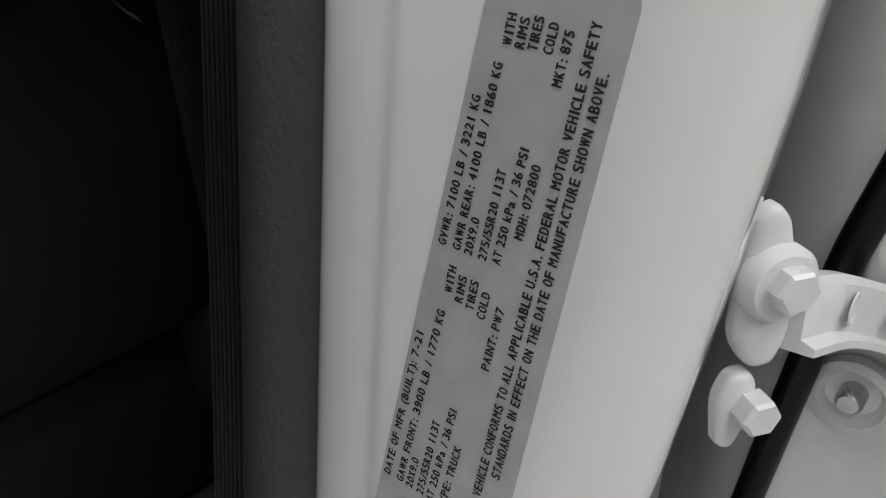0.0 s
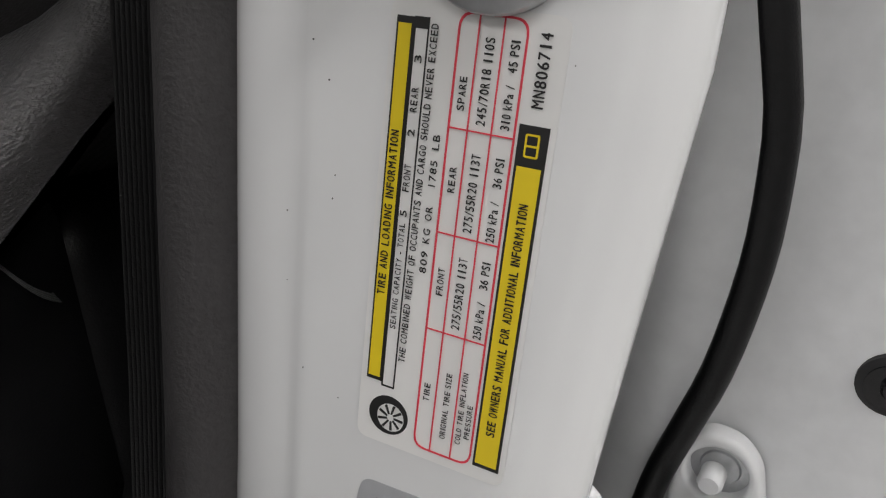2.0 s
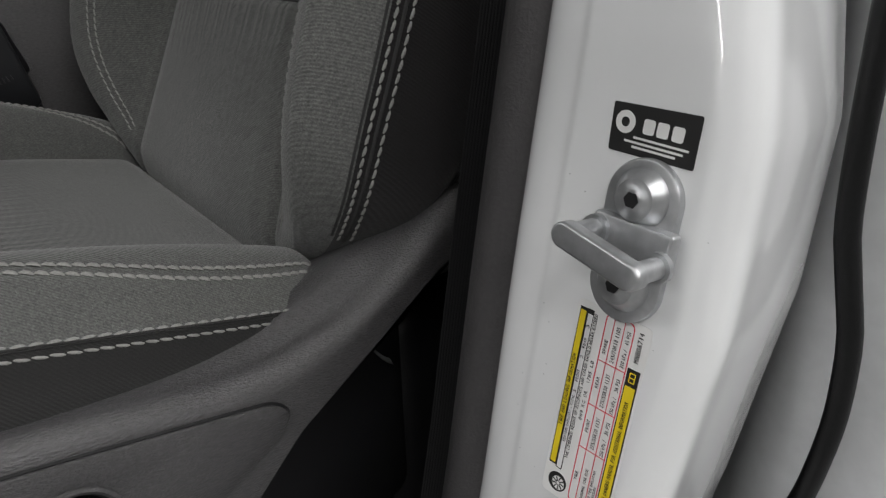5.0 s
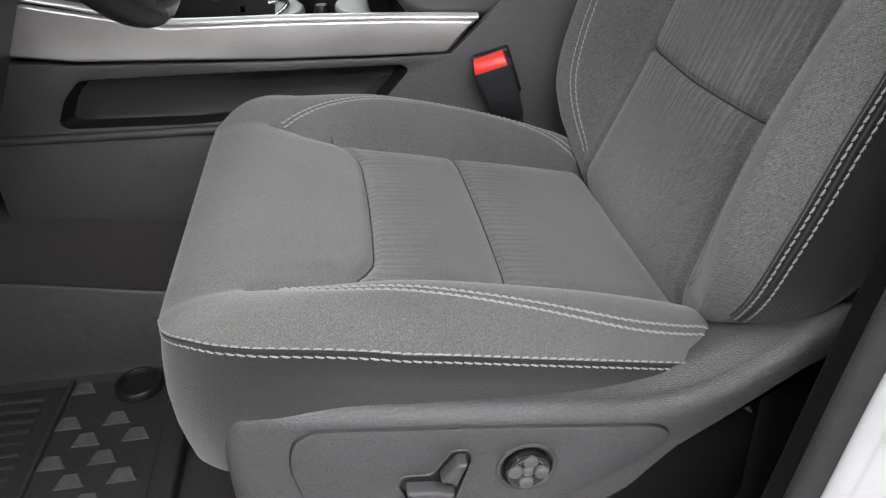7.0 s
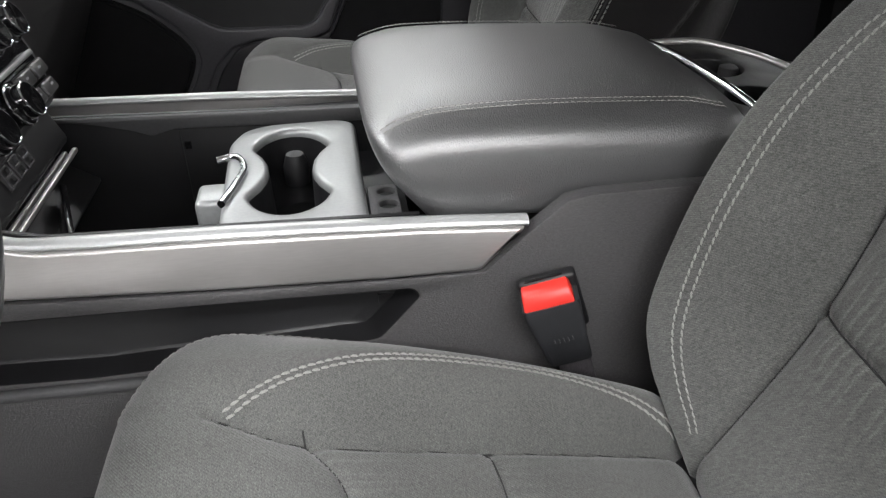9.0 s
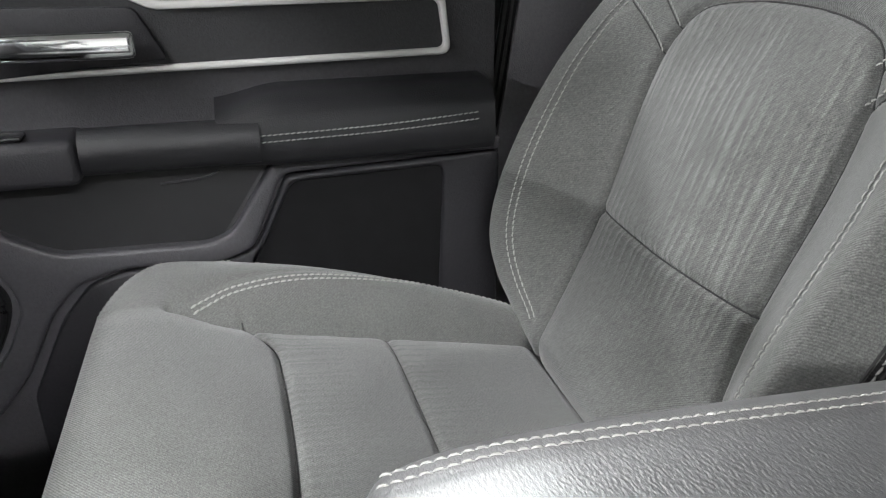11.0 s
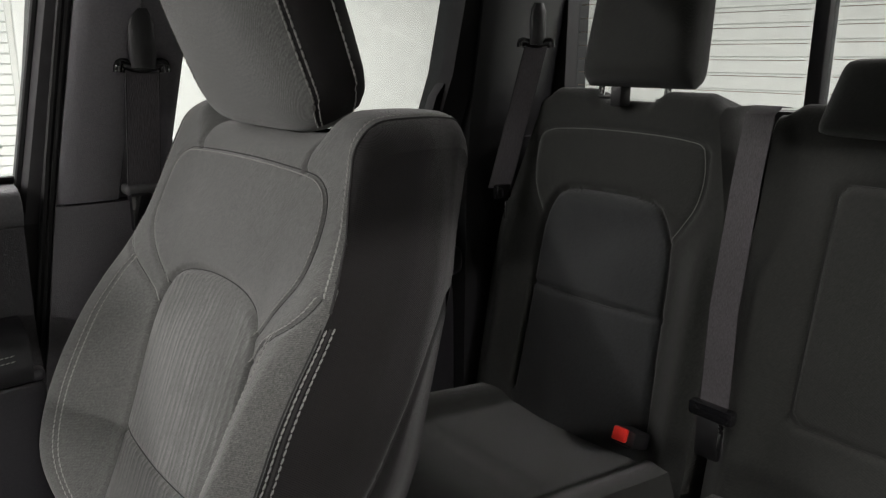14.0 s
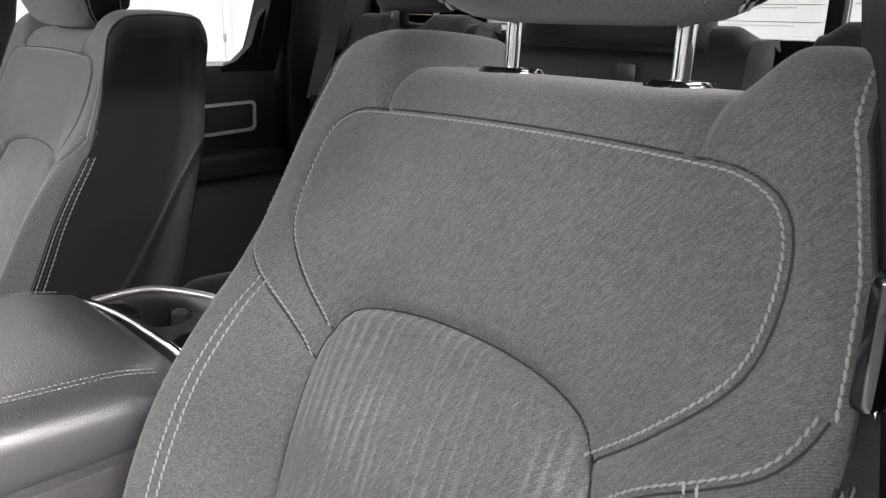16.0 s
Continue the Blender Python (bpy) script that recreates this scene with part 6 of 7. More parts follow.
# belt buckle beside the console
buckle = thing("seat_belt_buckle", (-0.125, -0.235, 1.04), "black seat belt buckle with red release button", "belt buckle")
BK = Matrix.Translation((-0.132, -0.233, 1.097)) @ Matrix.Rotation(radians(-19), 4, "Y") @ Matrix.Rotation(radians(10), 4, "X") @ Matrix.Rotation(radians(-10), 4, "Z")
buckle_body = []
for z, x0, x1, y0, y1 in ((-0.060, -0.014, 0.018, -0.007, 0.009), (-0.056, -0.018, 0.0215, -0.0105, 0.013), (-0.015, -0.0215, 0.0235, -0.0130, 0.0155), (0.0225, -0.0245, 0.0255, -0.0135, 0.0165), (0.0265, -0.0240, 0.0250, -0.0130, 0.0165)):
    buckle_body.append(rounded([(x0, y0), (x1, y0), (x1, y1), (x0, y1)], 0.005, 4))
    buckle_body[-1] = [(x, y, z) for x, y in buckle_body[-1]]
part("body", turned(loft(buckle_body), BK), BUCKLE_GREY, buckle)
part("back_shell", turned(slab(-0.0235, 0.0275, 0.006, 0.0185, -0.030, 0.0400, 0.004, 3), BK), BLACK, buckle)
part("release_button", turned(loft([[(x, y, z) for x, y in rounded([(-0.0225 + q, -0.0125 + e), (0.0215 - q, -0.0125 + e), (0.0215 - q, 0.0075), (-0.0225 + q, 0.0075)], 0.002, 3)] for z, q, e in ((0.0255, 0.0, 0.0), (0.0305, 0.0004, 0.0012), (0.0365, 0.0012, 0.0065), (0.0385, 0.0025, 0.0095))]), BK), RED, buckle, "red release button")
part("tongue_slot", turned(slab(-0.017, 0.017, 0.0085, 0.012, 0.036, 0.0405, 0.001), BK), GLOSS_BLACK, buckle)
for q in (-0.006, -0.002, 0.002, 0.006, 0.010):
    part("press_mark", turned(slab(q - 0.0006, q + 0.0006, -0.0134, -0.0122, -0.022, -0.016, 0.0003), BK), PLASTIC_GREY, buckle)
part("stalk", turned(slab(-0.011, 0.019, -0.004, 0.004, -0.13, -0.034, 0.002), BK), WEBBING, buckle)

# dashboard, centre stack and steering wheel
dash = thing("dashboard", (-0.85, 0, 1.2), "dark dashboard with centre stack of knobs and switches", "dashboard")
part("dash_body", loft([[(-0.80, y, 1.02), (-0.70, y, 1.24), (-0.74, y, 1.42), (-1.05, y, 1.50), (-1.30, y, 1.46), (-1.30, y, 0.95), (-0.92, y, 0.90)] for y in (-0.78, -0.4, 0.0, 0.4, 0.78)]), PLASTIC, dash)
STACK = Matrix.Translation((-0.640, 0.0, 1.255)) @ Matrix.Rotation(radians(-24), 4, "Y")
part("stack_face", turned(plate(rounded([(-0.165, -0.056), (0.140, -0.056), (0.160, -0.040), (0.176, 0.0), (0.176, 0.20), (-0.185, 0.20), (-0.185, 0.0)], 0.014, 6), (), (0.16, 0, 0), lambda p, q: (-0.16, p, q), 0.006, 3), STACK), PLASTIC_GREY, dash, "charcoal centre stack")
part("stack_foot", turned(slab(-0.16, -0.012, -0.15, 0.13, -0.10, -0.05, 0.008, 3), STACK), BLACK, dash, "black recess under the centre stack")
part("stack_panel", turned(plate(rounded([(-0.15, -0.048), (0.130, -0.048), (0.148, -0.036), (0.160, 0.004), (0.160, 0.19), (-0.165, 0.19), (-0.165, 0.0)], 0.008, 5), (), (0.003, 0, 0), lambda p, q: (0.0, p, q), 0.001), STACK), GLOSS_BLACK, dash, "gloss black panel")
part("bright_line", turned(slab(0.002, 0.008, -0.150, 0.152, -0.0035, 0.0025, 0.002), STACK), SILVER_PALE, dash, "bright strip")
for y in (-0.125, -0.085, 0.090, 0.132):
    part("switch", turned(slab(0.002, 0.012, y - 0.018, y + 0.018, -0.0260, -0.0090, 0.003, 3), STACK), SWITCH_SATIN, dash, "satin switch with printed mark")
    part("key_cap", turned(slab(0.002, 0.012, y - 0.026, y + 0.010, -0.0465, -0.0300, 0.003, 3), STACK), SWITCH_SATIN, dash)
    for z in (-0.0165, -0.037):
        part("switch_mark", turned(slab(0.0119, 0.0124, y - 0.006, y + 0.001, z - 0.0012, z + 0.0012, 0.0), STACK), PAPER_GREY, dash)
for y, z, r in ((0.045, -0.030, 0.020), (-0.035, -0.030, 0.020), (0.140, 0.036, 0.019), (0.085, 0.036, 0.019)):
    at = STACK @ Matrix.Translation((0.004, y, z))
    k = part("knob", turned(spun([(r * 1.1, 0.0), (r * 1.08, 0.006), (r * 0.96, 0.008), (r * 0.93, 0.017), (r * 0.85, 0.0195), (0, 0.018)], (0, 0, 0), "x", 30), at), GLOSS_BLACK, dash, "round black knob")
    for h, q, fat in ((0.0180, 0.90, 0.0014), (0.004, 1.10, 0.0014)):
        part("knob_ring", turned(tube([(h, r * q * math.cos(w), r * q * math.sin(w)) for w in np.linspace(0, 2 * math.pi, 28, endpoint=False)], fat, 8, closed=True), at), CHROME, k, "chrome ring")
for y in (-0.035, -0.010, 0.015):
    part("socket", turned(plate(rounded(quad(y - 0.011, y + 0.011, -0.082, -0.060), 0.003), [rounded(quad(y - 0.007, y + 0.007, -0.079, -0.073), 0.001), rounded(quad(y - 0.007, y + 0.007, -0.069, -0.063), 0.001)], (0.004, 0, 0), lambda p, q: (-0.012, p, q), 0.001), STACK), KNOB_GREY, dash, "charging socket")
for x, z in ((-0.601, 1.158), (-0.613, 1.154)):
    part("tray_edge", slab(x - 0.003, x + 0.003, -0.15, 0.105, z - 0.006, z, 0.002), SILVER, dash, "silver tray edge")

wheel = thing("steering_wheel", (-0.56, -0.48, 1.44), "black leather steering wheel with grey spokes", "steering wheel")
WH = Matrix.Translation((-0.560, -0.48, 1.440)) @ Matrix.Rotation(radians(-24), 4, "Y")
part("rim", turned(tube([(0, 0.180 * math.cos(w), 0.180 * math.sin(w)) for w in np.linspace(0, 2 * math.pi, 72, endpoint=False)], 0.0165, 16, closed=True, up=(1, 0, 0)), WH), RIM_LEATHER, wheel, "black leather rim")
part("hub", turned(spun([(0.075, -0.01), (0.078, 0.0), (0.07, 0.02), (0.04, 0.032), (0, 0.034)], (0, 0, 0), "x", 32), WH), PLASTIC, wheel, "black hub")
for ang in (0, 180, 250, 290):
    part("spoke", turned(slab(-0.008, 0.010, -0.024, 0.024, 0.06, 0.170, 0.006), WH @ Matrix.Rotation(radians(90 - ang), 4, "X")), PLASTIC_GREY, wheel)
part("column", tube([(-0.575, -0.48, 1.43), (-0.80, -0.48, 1.33)], 0.05, 20), BLACK, wheel)
for ang in (250, 290):
    part("spoke_plate", turned(slab(0.0095, 0.0125, -0.016, 0.016, 0.085, 0.150, 0.002), WH @ Matrix.Rotation(radians(90 - ang), 4, "X")), SILVER, wheel, "satin silver spoke plate")


# ---- passenger's side: doors, pillar, belt ----
door = thing("door_right", (-0.5, 0.80, 0.75), "closed front passenger door with dark padded trim", "door", kind="structure")
X0, X1 = -1.15, -0.004


def along(profile, xs=(X0, X1), n=30, grow=None):
    """A padded moulding: profile (y, z) swept along the door's length."""
    rings = []
    for x in np.linspace(xs[0], xs[1], n):
        k = grow(x) if grow else 1.0
        rings.append([(x, y if grow is None else 0.80 + (y - 0.80) * k, z) for y, z in profile])
    return loft(rings)


part("door_card", along(smooth_line([(0.86, 0.76), (0.775, 0.76), (0.768, 0.95), (0.770, 1.12), (0.775, 1.20), (0.792, 1.24), (0.795, 1.30), (0.795, 1.40), (0.80, 1.43), (0.86, 1.44)], 40)), DOOR_CARD, door, "dark grey grained door card")
rings = []
for x in np.linspace(X0, X1, 90):
    low = 1.416 - 0.011 * ramp(-0.088, -0.056, x)
    rings.append([(x, y, z) for y, z in smooth_line([(0.86, low - 0.001), (0.800, low), (0.791, low + 0.004), (0.784, 0.5 * low + 0.718), (0.790, 1.446), (0.812, 1.456), (0.86, 1.458)], 26)])
part("window_sill", loft(rings), DOOR_TOP_LIT, door, "grained padded window sill")
# dark strip that draws the shadow in the gap below the sill
part("sill_shadow_gap", plate(rounded([(-1.12, 1.394), (-1.12, 1.4145), (-0.095, 1.4145), (-0.066, 1.404), (-0.090, 1.395)], 0.003), (), (0, -0.0015, 0), xz(0.7945), 0.0), DOOR_PLASTIC_SHADED, door)
part("upper_moulding", tube([(X0, 0.790, 1.3885), (-0.15, 0.789, 1.3900), (-0.110, 0.789, 1.3905), (-0.092, 0.790, 1.3875), (-0.077, 0.793, 1.379)], 0.0062, 10, n=40), DOOR_TOP_LIT, door, "grey moulding above the frame")
FRAME_OUT = rounded([(-1.10, 1.395), (-0.416, 1.395), (-0.373, 1.373), (-0.066, 1.3755), (-0.058, 1.306), (-1.10, 1.292)], 0.014, 8)
FRAME_IN = rounded([(-1.09, 1.387), (-0.418, 1.387), (-0.376, 1.3645), (-0.0735, 1.3665), (-0.066, 1.3135), (-1.09, 1.299)], 0.010, 8)
part("trim_frame", plate(FRAME_OUT, [FRAME_IN], (0, -0.010, 0), xz(0.795), 0.003), DOOR_SILVER_LIT, door, "satin silver frame")
part("trim_inlay", plate(FRAME_IN, (), (0, -0.003, 0), xz(0.7955), 0.0), DOOR_INLAY, door, "charcoal vinyl inlay")
part("gloss_strip", plate(rounded([(-0.41, 1.3940), (-0.362, 1.3780), (-0.085, 1.3790), (-0.105, 1.389), (-0.13, 1.3940)], 0.004), (), (0, -0.007, 0), xz(0.793), 0.003), GLOSS_BLACK, door, "gloss black strip above the frame")
part("release_bezel", plate(rounded([(-0.56, 1.372), (-0.392, 1.368), (-0.365, 1.315), (-0.56, 1.300)], 0.008), (), (0, -0.010, 0), xz(0.793), 0.003), DOOR_PLASTIC_SHADED, door)
part("release_handle", slab(-0.53, -0.392, 0.748, 0.766, 1.322, 1.349, 0.007, 3), CHROME, door, "chrome door release handle")
# armrest: tapered pad with a grab handle in front of it
rings = []
for x in np.linspace(-0.325, -0.026, 30):
    k = ramp(-0.33, -0.255, x)
    rings.append([(x, y, z) for y, z in smooth_line([(0.79, 1.206), (0.745 - 0.010 * k, 1.207), (0.726 - 0.004 * k, 1.222), (0.722, 1.245), (0.730, 1.260 + 0.010 * k), (0.757, 1.268 + 0.014 * k), (0.79, 1.272 + 0.013 * k)], 22)])
pad = part("armrest_pad", loft(rings), DOOR_PAD, door, "black padded door armrest")
place_pad = lambda x, z: np.array((x, np.interp(z, (1.222, 1.245, 1.262), (0.7205, 0.7205, 0.727)), z))
st = stitches("armrest_stitching", place_pad, [np.array([(-0.282, 1.243), (-0.15, 1.246), (-0.045, 1.252)]), np.array([(-0.282, 1.236), (-0.15, 1.239), (-0.045, 1.245)])], THREAD_DIM, None, outward=(0, -1, 0.2), step=0.006, length=0.0045)
st.parent = door
st.matrix_parent_inverse = Matrix.Translation(-Vector(door.location))
part("grab_handle", loft([[(x, 0.735 + 0.020 * math.cos(w), 1.236 + 0.0 * x + 0.024 * math.sin(w)) for w in np.linspace(0, 2 * math.pi, 20, endpoint=False)] for x in (-0.456, -0.44, -0.36, -0.295, -0.283)]), DOOR_PAD, door, "black grab handle")
part("switch_block", slab(-0.70, -0.457, 0.715, 0.79, 1.206, 1.252, 0.010, 3), DOOR_PLASTIC_SHADED, door, "window switch block")
sw = part("window_switch", slab(-0.545, -0.505, 0.725, 0.75, 1.2515, 1.258, 0.003), GLOSS_BLACK, door, "window switch")
BAND_PATH = [(-0.78, 1.262), (-0.601, 1.181), (-0.526, 1.133), (-0.498, 1.121), (-0.348, 1.117), (-0.322, 1.127), (-0.268, 1.208), (-0.006, 1.214), (-0.006, 1.198), (-0.262, 1.190), (-0.300, 1.106), (-0.335, 1.093), (-0.440, 1.097), (-0.490, 1.083), (-0.522, 1.050), (-0.555, 0.985), (-0.600, 0.93), (-0.615, 0.96), (-0.572, 1.015), (-0.551, 1.060), (-0.556, 1.090), (-0.586, 1.132), (-0.650, 1.181), (-0.79, 1.240)]
part("armrest_tail", plate(rounded(BAND_PATH, 0.010, 4), (), (0, -0.020, 0), xz(0.775), 0.006, 3), DOOR_CARD, door, "charcoal pocket frame")
part("pocket_back", plate([(-0.70, 1.238), (-0.52, 1.118), (-0.34, 1.110), (-0.275, 1.205), (-0.40, 1.24)], (), (0, -0.003, 0), xz(0.7715)), BLACK, door)
part("pocket_line", tube([(-0.39, 0.7665, 1.187), (-0.345, 0.7665, 1.190), (-0.328, 0.7665, 1.197)], 0.0018, 6, n=16), DOOR_PLASTIC_SHADED, door)
SPEAKER_RIM = smooth_line([(-0.82, 1.235), (-0.66, 1.168), (-0.600, 1.126), (-0.568, 1.090), (-0.562, 1.060), (-0.582, 1.012), (-0.63, 0.94), (-0.70, 0.85)], 60)
part("speaker_panel", plate([tuple(p) for p in SPEAKER_RIM] + [(-1.08, 0.85), (-1.10, 1.23)], (), (0, -0.006, 0), xz(0.772)), MATTE_BLACK, door, "black speaker panel")
part("speaker_rim", tube([(p, 0.765, q) for p, q in SPEAKER_RIM - (0.008, 0.004)], 0.004, 8), MATTE_BLACK, door, "raised rim of the speaker panel")
LOWER_PANEL = rounded([(-0.252, 1.178), (-0.075, 1.183), (-0.090, 0.83), (-0.43, 0.83), (-0.36, 0.97)], 0.012, 5)
# darker plastic than the card above: light fading downwards, put into the colour
part("lower_border_shaded", plate(rounded([(-0.515, 1.040), (-0.480, 1.080), (-0.440, 1.092), (-0.335, 1.090), (-0.297, 1.104), (-0.258, 1.186), (-0.006, 1.196), (-0.006, 0.78), (-0.56, 0.78), (-0.56, 0.95)], 0.010), [LOWER_PANEL], (0, -0.012, 0), xz(0.7725), 0.005, 3), DOOR_PLASTIC_SHADED, door, "border of the lower panel, darkened for shade")
part("lower_panel", plate(LOWER_PANEL, (), (0, -0.002, 0), xz(0.7685)), MATTE_BLACK, door, "black lower door panel")
pin = part("lock_pin", spun([(0.0035, 0.0), (0.0035, 0.006), (0.0025, 0.007), (0.0035, 0.009), (0.0045, 0.018), (0.003, 0.021), (0, 0.021)], (-0.053, 0.822, 1.458), "z", 14), BLACK, door, "black lock pin")
part("pin_collar", spun([(0.015, -0.002), (0.014, 0.003), (0.008, 0.005), (0.0, 0.004)], (-0.053, 0.822, 1.457), "z", 22), PLASTIC_GREY, pin, "round grey collar")
# window frame: rear upright and glass
lean_x = lambda z: 0.013 + 0.160 * (z - 1.457)
part("frame_upright", loft([[(lean_x(z) + a, b - 0.16 * (z - 1.45), z) for a, b in ((-0.008, 0.838), (0.000, 0.826), (0.030, 0.824), (0.036, 0.84), (0.036, 0.90), (-0.006, 0.90))] for z in (1.40, 1.6, 1.8, 1.95)]), FRAME_GREY, door, "dark grey window frame")
part("frame_seal", tube([(lean_x(z) - 0.008, 0.842 - 0.16 * (z - 1.45), z) for z in (1.44, 1.6, 1.8, 1.95)], 0.006, 8, n=12), RUBBER, door)
part("sill_seal", tube([(X0, 0.846, 1.460), (0.0, 0.846, 1.462)], 0.006, 8), RUBBER, door)
pane = part("window_pane", plate([(-1.15, 1.44), (lean_x(1.44), 1.44), (lean_x(1.95), 1.95), (-0.75, 1.95)], (), (0, 0.004, 0), lambda a, b: (a, 0.860 - 0.16 * (b - 1.45), b)), GLASS, door, "clear side glass")
pane.visible_shadow = False
for k, (x, w, z) in enumerate(((-0.024, 0.026, 1.507), (-0.026, 0.018, 1.501), (-0.022, 0.022, 1.496), (-0.024, 0.015, 1.490), (-0.020, 0.011, 1.484))):
    part("etched_mark", plate([(x - w, z - 0.0014), (x + w * 0.6, z - 0.0014), (x + w * 0.6, z + (0.0024 if k == 0 else 0.0008)), (x - w, z + (0.0024 if k == 0 else 0.0008))], (), (0, 0.0006, 0), lambda a, b: (a, 0.8585 - 0.16 * (b - 1.45), b)), PAPER_GREY, pane, "small grey glass marking")

# pillar between the doors, with trim, belt guide and belt
pillar_r = thing("pillar_right", (0.08, 0.84, 0.75), "dark trimmed pillar between passenger doors", "pillar", kind="structure")
px0 = lambda z: 0.020 + 0.150 * (z - 1.30)
rings = []
for z in np.linspace(0.74, 1.425, 16):
    rings.append([(px0(z) + a, b - 0.10 * max(z - 1.40, 0), z) for a, b in smooth_line([(0.0, 0.90), (0.0, 0.815), (0.006, 0.805), (0.05, 0.800), (0.10, 0.803), (0.13, 0.815), (0.14, 0.90)], 24)])
part("lower_trim", loft(rings), PILLAR_TRIM, pillar_r, "dark grey lower pillar trim")
rings = []
for z in np.linspace(1.428, 1.96, 16):
    rings.append([(px0(z) + a, b - 0.16 * (z - 1.43), z) for a, b in smooth_line([(0.002, 0.90), (0.002, 0.812), (0.008, 0.803), (0.05, 0.798), (0.085, 0.802), (0.092, 0.815), (0.16, 0.825), (0.165, 0.90)], 24)])
part("upper_trim", loft(rings), PILLAR_TRIM, pillar_r, "dark grey upper pillar trim")
part("gap_panel", loft([[(px0(z) - 0.03, 0.862 - 0.13 * max(z - 1.43, 0), z), (px0(z) + 0.02, 0.862 - 0.13 * max(z - 1.43, 0), z), (px0(z) + 0.02, 0.90, z), (px0(z) - 0.03, 0.90, z)] for z in np.linspace(0.76, 1.95, 14)]), BLACK, pillar_r, "black body panel behind the door gap")
for dx in (-0.012, -0.004):
    part("door_gap_seal", tube([(px0(z) + dx, 0.812 - 0.13 * max(z - 1.43, 0), z) for z in np.linspace(0.76, 1.95, 14)], 0.0055, 8), RUBBER, pillar_r)


def belt(name, guide, foot, width, label, across=(1, 0, 0), tilt=0.0, turn=1):
    b = thing(name, guide, label, "seat belt")
    g, f, c = np.array(guide), np.array(foot), np.array(across, float) * width / 2
    n = np.cross(f - g, c)
    n /= np.linalg.norm(n)
    rows = [[g + (f - g) * t - c + n * 0.0008, g + (f - g) * t + c + n * 0.0008, g + (f - g) * t + c - n * 0.0008, g + (f - g) * t - c - n * 0.0008] for t in np.linspace(0, 1, 12)]
    part("webbing", loft(rows), WEBBING, b, "black woven webbing")
    for k in (-0.7, 0.7):
        part("webbing_edge", tube([g + c * 1.34 * k / 0.7 * 0.72, f + c * 1.34 * k / 0.7 * 0.72], 0.0012, 6), BLACK, b)
    ends = [g - c * 1.35, g - c * 1.2 + (0, 0, 0.012), g + (0, 0, 0.006), g + c * 1.2 + (0, 0, 0.012), g + c * 1.35]
    part("guide_loop", tube([tuple(p) for p in ends], 0.008, 12, n=24), GLOSS_BLACK, b, "black belt guide")
    part("guide_bolt_cover", loft([[tuple(g + np.array(((0.020 * math.cos(w)) * s, -0.004 + 0.012 * math.sin(w) * s, z))) for w in np.linspace(0, 2 * math.pi, 20, endpoint=False)] for z, s in ((0.006, 0.9), (0.03, 1.0), (0.07, 0.95), (0.085, 0.6))]), BLACK, b, "black bolt cover")
    return b


front_belt = belt("seat_belt", (0.162, 0.770, 1.608), (0.152, 0.774, 1.43), 0.047, "black front passenger seat belt on the pillar")
part("belt_outlet", slab(0.126, 0.178, 0.768, 0.80, 1.436, 1.452, 0.006, 3), PLASTIC_GREY, front_belt, "grey belt outlet")
part("belt_tongue", slab(0.128, 0.160, 0.758, 0.772, 1.385, 1.440, 0.005), GLOSS_BLACK, front_belt, "black belt tongue")
part("tongue_plate", slab(0.150, 0.158, 0.754, 0.758, 1.400, 1.422, 0.001), CHROME, front_belt, "bright steel tongue")
driver_belt = belt("seat_belt", (0.162, -0.770, 1.608), (0.152, -0.774, 1.43), 0.047, "black driver's seat belt beside the seat")
part("belt_tongue", slab(0.120, 0.170, -0.735, -0.722, 1.415, 1.480, 0.006), GLOSS_BLACK, driver_belt, "black belt tongue")
part("tongue_plate", slab(0.140, 0.152, -0.731, -0.726, 1.375, 1.415, 0.001), CHROME, driver_belt, "bright steel tongue")

# rear passenger door
rear_r = thing("rear_door_right", (0.5, 0.86, 0.75), "closed rear passenger door with dark trim", "door", kind="structure")
part("door_card", loft([[(x, y, z) for y, z in smooth_line([(0.95, 0.75), (0.855, 0.76), (0.85, 1.1), (0.862, 1.2), (0.872, 1.30), (0.865, 1.43), (0.875, 1.456), (0.95, 1.46)], 24)] for x in (0.19, 0.4, 0.6, 0.80)]), DOOR_PLASTIC_SHADED, rear_r, "dark door card")
RF = rounded([(0.50, 1.365), (0.745, 1.372), (0.742, 1.298), (0.50, 1.288)], 0.016, 6)
RI = rounded([(0.51, 1.357), (0.737, 1.364), (0.734, 1.306), (0.51, 1.297)], 0.010, 6)
part("trim_frame", plate(RF, [RI], (0, -0.008, 0), xz(0.871), 0.002), DOOR_SILVER_LIT, rear_r, "satin silver frame")
part("trim_inlay", plate(RI, (), (0, -0.002, 0), xz(0.871)), BLACK, rear_r)
part("armrest", slab(0.30, 0.79, 0.80, 0.87, 1.20, 1.262, 0.02, 4), DOOR_PLASTIC_SHADED, rear_r, "dark armrest")
part("frame_front", loft([[(0.20 + a, b - 0.14 * (z - 1.45), z) for a, b in ((0, 0.87), (0.03, 0.87), (0.03, 0.95), (0, 0.95))] for z in (1.44, 1.95)]), MATTE_BLACK, rear_r)
part("frame_rear", loft([[(x + a, b - 0.14 * (z - 1.45), z) for a, b in ((-0.03, 0.87), (0.03, 0.87), (0.03, 0.95), (-0.03, 0.95))] for x, z in ((0.775, 1.44), (0.800, 1.52), (0.820, 1.60), (0.830, 1.7), (0.855, 1.95))]), MATTE_BLACK, rear_r, "black window frame")
